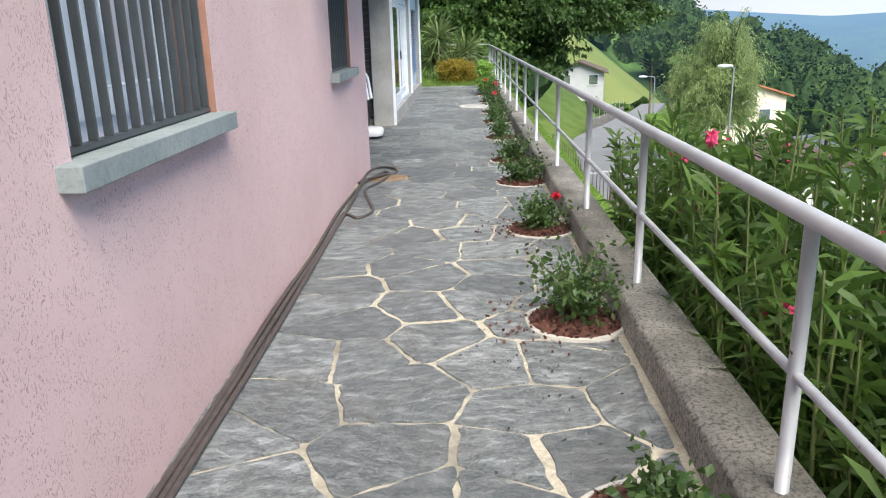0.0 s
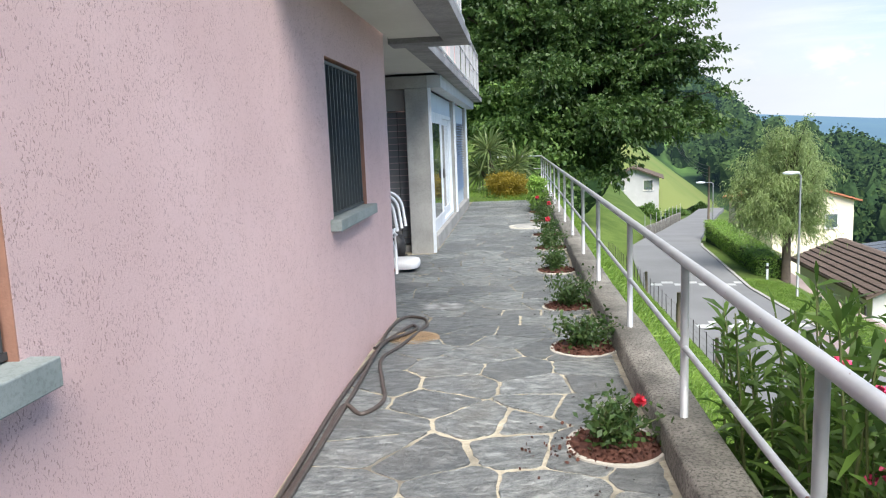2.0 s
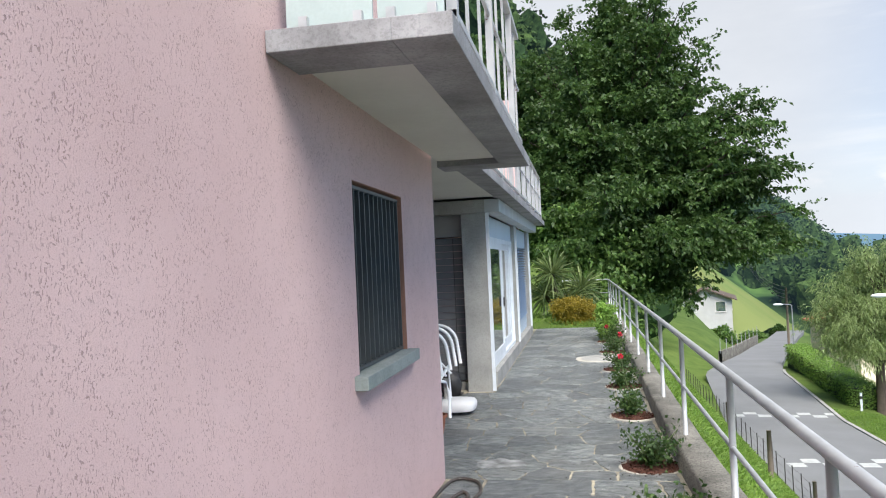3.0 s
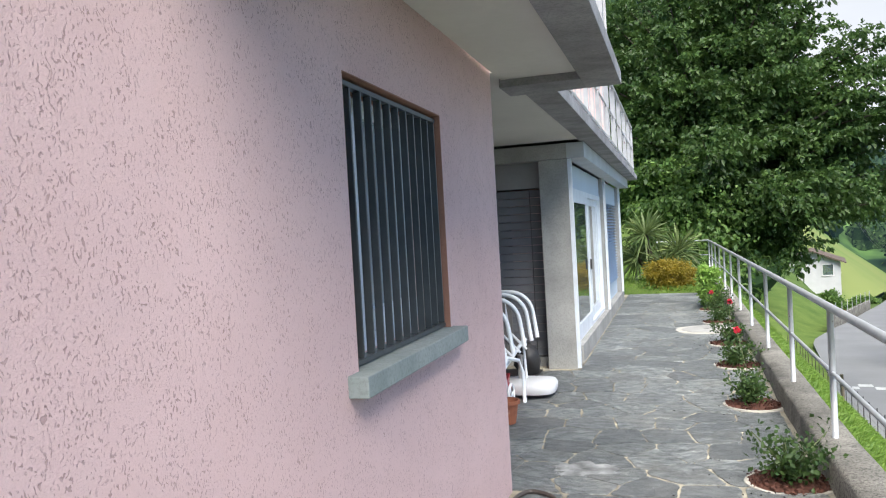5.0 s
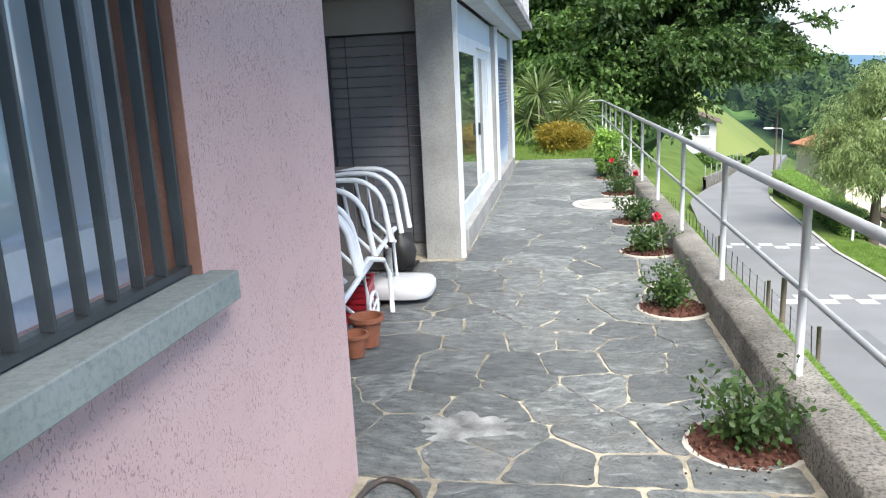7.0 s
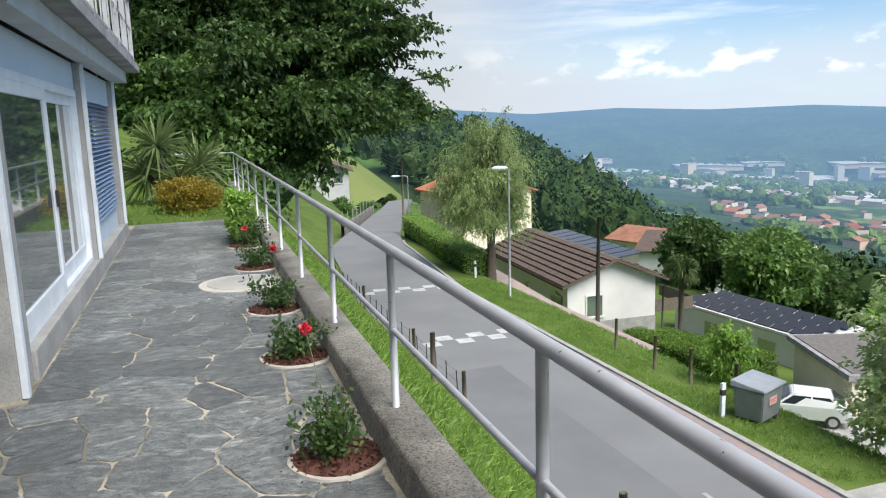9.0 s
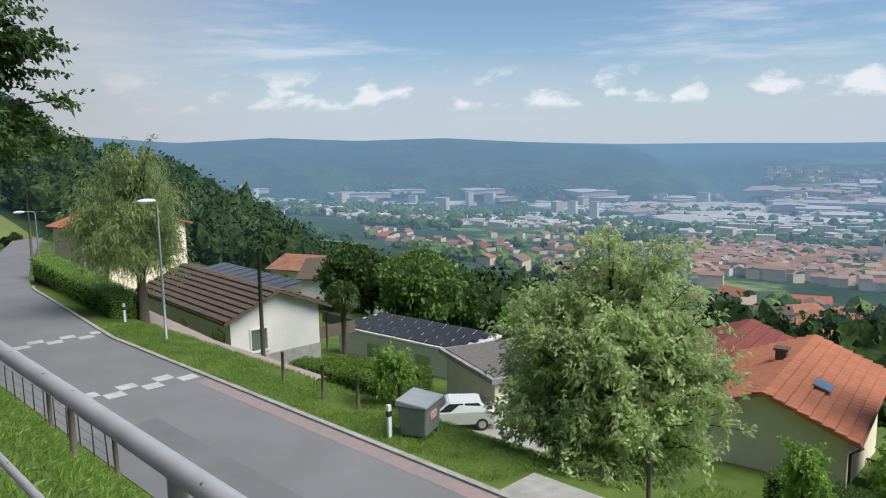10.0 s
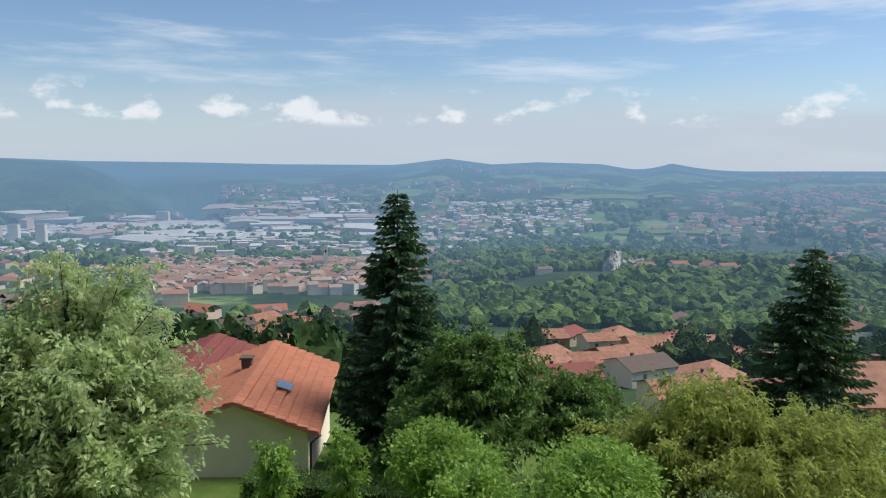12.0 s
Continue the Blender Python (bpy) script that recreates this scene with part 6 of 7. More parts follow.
sets = [scatter(900, 4, 27, 130, 420), scatter(600, 20, 33, 150, 330), scatter(260, 30, 62, 85, 300, (0.02, -0.1)), scatter(300, 62, 118, 75, 260, (0.02, 0.0)),
        scatter(3600, 84, 119, 380, 1250, (0.004, -0.4)), scatter(1500, 30, 86, 330, 1900, (0.006, 0.12)), scatter(2600, 28, 119, 1250, 2500, (0.0045, 0.02)), scatter(900, 84, 119, 1150, 2200, (0.005, 0.05)), scatter(160, -30, 5, 60, 160)]
xs, ys, ds = (np.concatenate(q) for q in zip(*sets))
FIELDS = [(86.4, 1950, 260, 90, 10), (94.2, 2000, 330, 70, -8), (102.4, 1900, 300, 90, 5), (92.0, 1450, 240, 80, -20), (88.6, 930, 110, 130, 25), (84.8, 1080, 90, 110, 10), (103.5, 470, 60, 45, 5), (80.5, 1300, 140, 70, 30), (109.0, 1500, 260, 90, -10), (97.0, 2500, 420, 110, 6), (114.5, 900, 140, 80, 0), (90.2, 2350, 300, 80, 12)]
HILL_MEADOW = (11.2, 140, 26, 60, 0)
clear = ~((xs > 10) & (xs < 30) & (ys > 55) & (ys < 135)) & ~((xs < 46) & (ys > 100) & (ys < 190) & (xs > 14))
for az, d, w_, l_, _rz in FIELDS:
    fx, fy = polar(az, d)
    clear &= np.hypot(xs - fx, ys - fy) > 0.45 * (w_ + l_) / 2 + 8
xs, ys, ds = xs[clear], ys[clear], ds[clear]
rad = np.clip(rng.uniform(2.6, 4.6, len(xs)) + ds * 0.0045, 2.5, 10)
hgt = rad * rng.uniform(1.5, 2.4, len(xs)) * np.where(ds < 320, 1.1, 0.85)
near = ds < 330
V, F = blobs(xs[~near], ys[~near], rad[~near], hgt[~near], rng)
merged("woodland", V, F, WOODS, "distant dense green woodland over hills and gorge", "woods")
# nearer woods carry leaves
nx_, ny_, nr, nh = xs[near], ys[near], rad[near], hgt[near]
V, F = blobs(nx_, ny_, nr * 0.8, nh * 0.9, rng, 0.5)
k = 170
zz = ground_z(nx_, ny_)
dd = unit(len(nx_) * k, rng, 0.25)
cc = np.stack([nx_, ny_, zz + nh * 0.45], 1).repeat(k, 0)
bb = cc + dd * np.stack([nr, nr, nh * 0.55], 1).repeat(k, 0) * rng.uniform(0.72, 1.08, (len(cc), 1))
lv, lf = leaf_arrays(bb, unit(len(bb), rng, 0.2), 1.0, 0.75, rng, 0.2)
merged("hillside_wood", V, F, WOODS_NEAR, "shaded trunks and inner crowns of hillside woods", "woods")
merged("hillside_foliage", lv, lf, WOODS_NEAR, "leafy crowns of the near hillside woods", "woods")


def houses_mesh(x, y, w, l, h, rot, gable, colw):
    """Many far houses in one mesh: walls and roofs as two."""
    z = ground_z(x, y)
    base = np.array([[-1, -1, 0], [1, -1, 0], [1, 1, 0], [-1, 1, 0], [-1, -1, 1], [1, -1, 1], [1, 1, 1], [-1, 1, 1]], float)
    fw = np.array([[0, 1, 5, 4], [1, 2, 6, 5], [2, 3, 7, 6], [3, 0, 4, 7]])
    n = len(x)
    c, s = np.cos(rot), np.sin(rot)

    def put(p):
        q = p[None] * np.stack([w / 2, l / 2, np.ones(n)], 1)[:, None, :]
        return q

    W = put(base)
    W[:, :, 2] = np.where(base[None, :, 2] > 0, h[:, None], -4)
    g = np.array([[-1.08, -1.06, 0], [1.08, -1.06, 0], [1.08, 1.06, 0], [-1.08, 1.06, 0], [0, -1.06, 1], [0, 1.06, 1]], float)
    G = put(g)
    G[:, :, 2] = h[:, None] + g[None, :, 2] * (gable * w)[:, None]
    fg = np.array([[0, 4, 5, 3], [1, 2, 5, 4], [0, 1, 4, 4], [2, 3, 5, 5]])

    def world_(P):
        X = P[:, :, 0] * c[:, None] - P[:, :, 1] * s[:, None] + x[:, None]
        Y = P[:, :, 0] * s[:, None] + P[:, :, 1] * c[:, None] + y[:, None]
        return np.stack([X, Y, P[:, :, 2] + z[:, None]], -1)

    W, G = world_(W), world_(G)
    FW = fw[None] + (np.arange(n) * 8)[:, None, None]
    F1 = fg[None, :2] + (np.arange(n) * 6)[:, None, None]
    return W.reshape(-1, 3), FW.reshape(-1, 4), G.reshape(-1, 3), F1.reshape(-1, 4)


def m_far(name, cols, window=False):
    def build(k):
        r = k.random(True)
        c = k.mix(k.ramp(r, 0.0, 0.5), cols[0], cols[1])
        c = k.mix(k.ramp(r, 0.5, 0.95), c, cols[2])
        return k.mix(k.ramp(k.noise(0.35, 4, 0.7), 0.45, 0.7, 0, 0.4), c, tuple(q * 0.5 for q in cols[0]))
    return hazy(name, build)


def field(az, d, w, l, rz, seed):
    """An open meadow lying on the slope, its edge uneven."""
    cx, cy = polar(az, d)
    ph = seed * 1.7
    rings = [(0, 0)] + [(r, a) for r in (0.25, 0.5, 0.75, 1.0) for a in np.linspace(0, 2 * math.pi, 24, endpoint=False)]
    a_az = math.radians(-az + rz)
    V = []
    for r, a in rings:
        k = r * (1 + 0.16 * math.sin(3 * a + ph) + 0.1 * math.sin(5 * a + 2 * ph))
        u, v = k * math.cos(a) * w / 2, k * math.sin(a) * l / 2
        x, y = cx + u * math.cos(a_az) - v * math.sin(a_az), cy + u * math.sin(a_az) + v * math.cos(a_az)
        V.append((x, y, float(ground_z(np.float64(x), np.float64(y))) + (2.2 if d > 300 else 1.2) + d * 0.0012))
    F = []
    for q in range(3):
        for i in range(24):
            j = (i + 1) % 24
            F.append((1 + q * 24 + i, 1 + q * 24 + 24 + i, 1 + q * 24 + 24 + j, 1 + q * 24 + j))
    for i in range(0, 24, 2):
        F.append((0, 1 + i, 1 + (i + 1) % 24, 1 + (i + 2) % 24))
    o = npart("meadow", np.array(V), F, FIELDM, None, "", "structure", smooth=True)
    return o


def m_field():
    def build(k):
        c = k.mix(k.random(), (0.12, 0.165, 0.045), (0.20, 0.225, 0.085))
        return k.mix(k.ramp(k.noise(0.03, 4, 0.6), 0.42, 0.62, 0, 0.7), c, (0.09, 0.17, 0.04))
    return hazy("meadow_grass", build)


FIELDM = m_field()
for i, fd in enumerate(FIELDS + [HILL_MEADOW]):
    field(*fd, i)

# vine rows on one meadow, the limestone cliff above the gorge
bm = bmesh.new()
vx, vy = polar(88.6, 925)
for i in range(17):
    for j in range(9):
        x0, y0 = vx - 52 + j * 11.5, vy - 50 + i * 6.0 + j * 1.2
        z0 = float(ground_z(np.float64(x0), np.float64(y0))) + 3.2
        z1 = float(ground_z(np.float64(x0 + 11), np.float64(y0 + 1.2))) + 3.2
        q = [(x0, y0 - 1, z0), (x0, y0 + 1, z0), (x0 + 11, y0 + 2.2, z1), (x0 + 11, y0 + 0.2, z1)]
        lo = [bm.verts.new(p) for p in q]
        hi = [bm.verts.new((p[0], p[1], p[2] + 1.7)) for p in q]
        bm.faces.new(hi)
        for a in range(4):
            bm.faces.new((lo[a], lo[(a + 1) % 4], hi[(a + 1) % 4], hi[a]))
tagged(part("vine_rows", bm, WOODS), label="rows of green vines on a terraced slope", category="vineyard", kind="stuff")


def cliff(az, d, w, h, seed):
    cx, cy = polar(az, d)
    zb = float(ground_z(np.float64(cx), np.float64(cy)))
    t = thing("limestone_cliff", "pale craggy limestone cliff standing out of the woods", "cliff", (cx, cy, zb - 4), rz=-az)
    nu, nv = 34, 26
    V = []
    for j in range(nv + 1):
        for i in range(nu + 1):
            u, v = i / nu - 0.5, j / nv
            n1 = noise.fractal(Vector((u * 4 + seed, v * 3, 0)), 0.9, 2.1, 5)
            hh = h * v * (1 - 0.5 * u * u + 0.08 * noise.noise(Vector((u * 5, seed, 0))))
            V.append((u * w * (1 - 0.2 * v), 14 * v + n1 * 7 + 40 * u * u * 2, hh))
    F = [(j * (nu + 1) + i, j * (nu + 1) + i + 1, (j + 1) * (nu + 1) + i + 1, (j + 1) * (nu + 1) + i) for j in range(nv) for i in range(nu)]
    npart("rock_face", np.array(V), F, ROCK, t)
    return t


def church(az, d):
    cx, cy = polar(az, d)
    t = thing("church", "pale stone village church with a square bell tower", "church", (cx, cy, float(ground_z(np.float64(cx), np.float64(cy)))), rz=20)
    boxes("nave", [(-9, 9, -16, 12, -4, 13)], CREAM_FAR, t)
    bm = bmesh.new()
    a = [bm.verts.new(p) for p in ((-10, -17, 13), (10, -17, 13), (0, -17, 18))]
    b = [bm.verts.new(p) for p in ((-10, 13, 13), (10, 13, 13), (0, 13, 18))]
    bm.faces.new(a)
    bm.faces.new(b[::-1])
    for i in range(3):
        bm.faces.new((a[(i + 1) % 3], a[i], b[i], b[(i + 1) % 3]))
    part("roof", bm, FVIL, t)
    boxes("bell_tower", [(-15, -9.5, -6, -0.5, -4, 32)], CREAM_FAR, t)
    boxes("belfry_opening", [(-13.5, -11, -6.1, -0.4, 25, 29), (-15.1, -9.4, -4.5, -2, 25, 29)], DARK, t)
    bm = bmesh.new()
    ap = bm.verts.new((-12.25, -3.25, 37))
    q = [bm.verts.new(p) for p in ((-15.4, -6.4, 32), (-9.1, -6.4, 32), (-9.1, -0.1, 32), (-15.4, -0.1, 32))]
    for i in range(4):
        bm.faces.new((q[i], q[(i + 1) % 4], ap))
    part("spire", bm, FVIL, t)


def m_rock():
    def build(k):
        c = k.mix(k.ramp(k.noise(0.12, 6, 0.7), 0.35, 0.62), (0.20, 0.19, 0.16), (0.55, 0.53, 0.48))
        return k.mix(k.ramp(k.noise(0.06, 4, 0.6), 0.5, 0.6, 0, 0.9), c, (0.05, 0.08, 0.03))
    return hazy("limestone", build)


ROCK = m_rock()
CREAM_FAR = hazy("far_cream_render", lambda k: k.mix(k.noise(0.3, 3), (0.62, 0.54, 0.42), (0.74, 0.66, 0.54)))
cliff(97.7, 790, 22, 26, 3)
cliff(98.9, 800, 40, 17, 9)

FWALL = m_far("far_walls", ((0.62, 0.60, 0.56), (0.58, 0.50, 0.38), (0.62, 0.46, 0.34)))
FROOF = m_far("far_roofs", ((0.36, 0.14, 0.08), (0.30, 0.16, 0.11), (0.20, 0.14, 0.12)))
FVIL = m_far("village_roofs", ((0.36, 0.17, 0.11), (0.30, 0.20, 0.15), (0.42, 0.34, 0.28)))
FGREY = m_far("far_grey_roofs", ((0.42, 0.41, 0.40), (0.60, 0.59, 0.58), (0.34, 0.22, 0.17)))


church(75.3, 1010)
church(113.2, 1650)


def town(name, n, az0, az1, d0, d1, wl, hl, roof, label, keep=(0.006, -0.1), gab=(0.18, 0.26)):
    x, y, d = scatter(n, az0, az1, d0, d1, keep, 2.0)
    m = len(x)
    w, l, h = rng.uniform(*wl, m), rng.uniform(*wl, m) * rng.uniform(1.0, 1.7, m), rng.uniform(*hl, m)
    W, FW_, G, FG = houses_mesh(x, y, w, l, h, rng.choice([0.3, 0.3, 1.87, -0.4], m) + rng.normal(size=m) * 0.08, rng.uniform(*gab, m), None)
    merged(name + "_walls", W, FW_, FWALL, label + ", their walls", "town")
    merged(name + "_roofs", G, FG, roof, label + ", their roofs", "town")


town("village", 760, 63, 79.5, 560, 1150, (7, 12), (5, 11), FVIL, "crowded village houses with orange roofs in the valley", (0.006, -0.35))
town("suburb", 800, 38, 119, 330, 1500, (8, 15), (4, 8), FROOF, "scattered valley houses with tiled roofs", (0.005, -0.02))
town("plain_town", 2300, 30, 96, 1350, 2350, (9, 20), (4, 9), FGREY, "pale town buildings on the valley floor", (0.003, -0.15))
town("plain_suburb", 900, 60, 119, 1500, 3000, (12, 22), (6, 11), FROOF, "far village houses on the plain", (0.002, 0.0))
town("sheds", 150, 26, 82, 1800, 2450, (50, 140), (7, 11), FGREY, "long pale industrial sheds on the plain", (0.003, -0.3), (0.01, 0.03))
town("towers", 22, 27, 80, 1750, 2400, (16, 24), (26, 48), FGREY, "tall apartment blocks on the plain", (0.002, -0.3), (0.01, 0.02))
town("east_village", 330, 103, 119, 1300, 2200, (9, 17), (6, 11), FVIL, "crowded hill village houses with tiled roofs", (0.004, -0.15))
town("mid_blocks", 60, 65, 80, 1280, 1750, (14, 24), (11, 22), FGREY, "pale apartment blocks beside the village", (0.004, -0.3), (0.01, 0.03))
town("hill_village", 300, 84, 119, 2300, 3800, (14, 24), (7, 12), FROOF, "pale hill villages across the valley", (0.0016, 0.05))

# nearer houses, each on its own
AGED = simple("aged_orange_tile", (0.33, 0.155, 0.10), 0.85, 0, 0.4, 0.8, 0.3)
protos = [("cream", CREAM, AGED, 9, 11), ("white", HWHITE, BROWN, 10, 12), ("rose", simple("apricot_render", (0.55, 0.34, 0.22), 0.9, 0, 0.1, 1.2), AGED, 11, 14), ("tan", simple("tan_render", (0.45, 0.38, 0.28), 0.9, 0, 0.1, 1.2), REDROOF, 9, 13)]
made = []
for i, (nm, wm, rm, lx, ly) in enumerate(protos):
    hs = gable_house("village_house", ("%s rendered village house with a tiled roof among trees" % nm), (400 + 30 * i, 400, -100), 0, lx, ly, 5.2, lx * 0.17, wm, rm, 0.6, 0,
                     [("-y", -2.2, 3.1, 1.1, 1.3), ("-y", 2.2, 3.1, 1.1, 1.3), ("-y", -2.2, 0.5, 1.1, 1.4), ("-y", 2.2, 0.5, 1.1, 1.4), ("-x", -2.6, 3.1, 1.1, 1.3), ("-x", 2.6, 3.1, 1.1, 1.3), ("-x", 0, 0.5, 1.1, 1.4)], (1.0, 1.5, 0.7))
    made.append(hs)
SPOTS = [(34.5, 118, 1, 20), (37.5, 98, 1, 40), (40.5, 130, 0, 10), (38.8, 150, 1, 70), (43.0, 165, 2, 25), (46.0, 135, 1, 60), (48.5, 160, 0, 15), (50.5, 120, 1, 45), (52.0, 175, 2, 80), (45.0, 210, 3, 30), (41.0, 205, 0, 0), (54.0, 210, 1, 20),
         (66.5, 170, 3, 20), (68.2, 185, 1, 60), (70.0, 160, 1, 30), (71.5, 200, 2, 5), (73.5, 175, 0, 20), (76.5, 150, 3, 75), (77.8, 130, 0, 40),
         (94.0, 140, 3, 20), (92.5, 165, 2, 60), (96.5, 170, 0, 10), (98.5, 190, 2, 30), (103.0, 125, 0, 15), (105.0, 140, 2, 70), (107.5, 118, 3, 25), (110.0, 135, 0, 50), (113.5, 125, 2, 20), (115.5, 100, 2, 60), (117.0, 75, 2, 10), (91.0, 150, 0, 20), (100.0, 165, 1, 30),
         (72.6, 300, 2, 10), (74.0, 262, 0, 80), (75.4, 310, 3, 15), (70.6, 330, 2, 60), (68.8, 285, 1, 30), (71.6, 240, 0, 5), (76.6, 250, 2, 50), (73.2, 350, 2, 75), (69.6, 380, 3, 20), (77.4, 340, 0, 35), (75.0, 400, 2, 5),
         (92.6, 250, 2, 15), (94.4, 270, 3, 60), (96.8, 245, 0, 20), (98.2, 262, 2, 75), (100.6, 235, 2, 10), (102.0, 260, 3, 50), (104.2, 240, 2, 30), (106.8, 210, 0, 65), (109.0, 190, 2, 10), (112.0, 170, 2, 40)]
for i, (az, d, p, rz) in enumerate(SPOTS):
    x, y = polar(az, d)
    m = pose(float(x), float(y), float(ground_z(x, y)) - 0.2, 0, 0, rz)
    if i < 4:
        made[i].matrix_basis = m
    else:
        copy_thing(made[p], m)


# ---- things on the terrace ----
def hose(name, label, pts, r=0.014, mat=HOSE, n=90):
    """A smooth run through the points."""
    P = np.array(pts, float)
    P = np.vstack([2 * P[0] - P[1], P, 2 * P[-1] - P[-2]])
    out = []
    for i in range(1, len(P) - 2):
        for t in np.linspace(0, 1, 9, endpoint=False):
            a, b, c, d = P[i - 1], P[i], P[i + 1], P[i + 2]
            out.append(0.5 * (2 * b + (c - a) * t + (2 * a - 5 * b + 4 * c - d) * t * t + (3 * b - a - 3 * c + d) * t ** 3))
    t = thing(name, label, "hose", (0, 0, 0))
    tubes("run", [(out, r)], mat, t, sides=8)
    return t


def fz(y):
    return floor_z(y) + 0.012


def wl(y, d):
    return wall_x(y) + d


hose("garden_hose", "dark rubber garden hose lying along the foot of the pink wall",
     [(wl(y, 0.03 + 0.008 * math.sin(y * 3)), y, fz(y)) for y in np.arange(-2, 6.6, 0.6)] + [(-0.58, 7.0, fz(7)), (-0.62, 7.9, fz(7.9)), (-0.56, 8.36, fz(8.35)), (-0.38, 8.3, fz(8.3)), (-0.31, 8.0, fz(8)), (-0.34, 7.75, fz(7.75)), (-0.42, 7.2, fz(7.2)), (-0.5, 6.8, fz(6.8)), (-0.4, 6.3, fz(6.3)), (-0.33, 5.95, fz(5.9)), (-0.42, 5.72, fz(5.7)), (-0.56, 5.85, fz(5.85)), (wl(5.2, 0.075), 5.2, fz(5)), (wl(4, 0.06), 4.0, fz(4)), (wl(2, 0.06), 2.0, fz(2)), (wl(0, 0.06), 0.0, fz(0)), (wl(-2, 0.06), -2.0, fz(-2))])
hose("garden_hose", "second dark hose looped beside the round drain cover",
     [(wl(y, 0.09 + 0.006 * math.sin(y * 2 + 1)), y, fz(y)) for y in np.arange(-2, 5.6, 0.7)] + [(-0.55, 6.2, fz(6.2)), (-0.56, 7.0, fz(7.0) + 0.02), (-0.54, 7.5, fz(7.5)), (-0.45, 7.95, fz(7.9)), (-0.38, 7.85, fz(7.8)), (-0.42, 7.55, fz(7.5) + 0.02), (-0.55, 7.3, fz(7.3) + 0.02), (-0.6, 7.0, fz(7.0) + 0.02)])

mh = thing("drain_cover", "round rusty brown drain cover with a cross hatched pattern", "drain cover", (-0.36, 7.5, fz(7.5) - 0.009))
RUST = simple("rusty_iron", (0.36, 0.26, 0.16), 0.75, 0.2, 0.3, 14, 0.4)
bm = bmesh.new()
lathe(bm, [(0.215, -0.01), (0.215, 0.004), (0.19, 0.006), (0.188, 0.003)], seg=36)
part("plate", bm, RUST, mh)
bm = bmesh.new()
for a in (0.785, -0.785):
    for i in range(-5, 6):
        o = i * 0.034
        hl = math.sqrt(max(0, 0.18 ** 2 - o * o))
        c, s = math.cos(a), math.sin(a)
        v = []
        for u, w in ((-hl, -0.004), (hl, -0.004), (hl, 0.004), (-hl, 0.004)):
            X, Y = u, o + w
            v.append((X * c - Y * s, X * s + Y * c))
        lo = [bm.verts.new((*p, 0.002)) for p in v]
        hi = [bm.verts.new((*p, 0.0075)) for p in v]
        bm.faces.new(hi)
        for k in range(4):
            bm.faces.new((lo[k], lo[(k + 1) % 4], hi[(k + 1) % 4], hi[k]))
part("rib", bm, RUST, mh, "crossing ribs", "stuff")

cv = thing("concrete_cover", "round concrete shaft cover set in a pale mortar ring", "shaft cover", (0.76, 15.45, 0.0))
bm = bmesh.new()
lathe(bm, [(0.345, -0.01), (0.345, 0.012), (0.33, 0.016), (0.05, 0.017), (0.04, 0.006)], seg=40)
part("lid", bm, CONC, cv)
bm = bmesh.new()
lathe(bm, [(0.035, 0.006), (0.03, 0.012)], seg=14)
part("lifting_hole", bm, BLACK, cv)
bm = bmesh.new()
lathe(bm, [(0.44, -0.01), (0.43, 0.005), (0.35, 0.006)], seg=40)
part("mortar_ring", bm, bpy.data.materials["bed_rim"], cv)

sw = thing("wall_socket", "small white wall socket on the pink recess wall", "socket", (BACK_X, 12.0, 1.18))
boxes("plate", [(0.0, 0.012, -0.045, 0.045, -0.055, 0.055)], WHITE, sw, bevel=0.004)
boxes("socket_hole", [(0.012, 0.015, -0.015, 0.015, -0.018, 0.018)], BLACK, sw)
wlp = thing("wall_lamp", "round white wall lamp under the balcony in the recess", "lamp", (BACK_X, 11.75, 2.36))
bm = bmesh.new()
bmesh.ops.create_uvsphere(bm, u_segments=20, v_segments=10, radius=0.13)
bmesh.ops.scale(bm, vec=(0.5, 1, 1), verts=bm.verts)
part("shade", bm, WHITE, wlp, loc=(0.05, 0, 0), smooth=True)

# folded garden loungers
WTUBE = simple("white_tube", (0.80, 0.83, 0.86), 0.35, 0, 0.06, 4)
FABRIC = simple("grey_brown_fabric", (0.20, 0.185, 0.17), 0.85, 0, 0.15, 5, 0.5, 300)


def arc(cx, cz, r, a0, a1, y, n=8):
    return [(cx + r * math.cos(radians(a)), y, cz + r * math.sin(radians(a))) for a in np.linspace(a0, a1, n)]


def folded_chair(y, dx, dz, lean, label):
    t = thing("folded_chair", label, "garden chair", (-1.25 + dx, y, 0.02), "folded chairs in the recess")
    run = [(-0.55, 0.0, 0.93 + dz)] + [(-0.1, 0, 1.0 + dz)] + arc(0.02, 0.78 + dz, 0.22, 95, 5, y * 0) + [(0.27, 0, 0.55 + dz * 0.3)]
    for o in ((0.0, 0.045) if y < 9.7 else (0.0,)):
        pts = [(x, yy + o + lean * (1.1 - z), z) for x, yy, z in run]
        tubes("arm", [(pts, 0.019)], WTUBE, t, sides=10)
    tubes("leg", [([(-0.05, 0.03, 0.95 + dz), (-0.02, 0.04 + lean * 0.5, 0.6), (0.14, 0.05 + lean * 0.9, 0.42)], 0.014)], WTUBE, t, sides=8)
    bm = bmesh.new()
    vs = box(bm, -0.72, 0.02, 0.045, 0.06, 0.38, 0.99 + dz)
    for v in vs:
        v.co.y += lean * (1.1 - v.co.z)
    part("fabric", bm, FABRIC, t, "taut grey brown fabric")
    tubes("back_tube", [([(-0.72, 0.05 + lean * 0.1, 0.995 + dz), (0.0, 0.05 + lean * 0.1, 1.0 + dz)], 0.018)], FABRIC, t, sides=8)
    return t


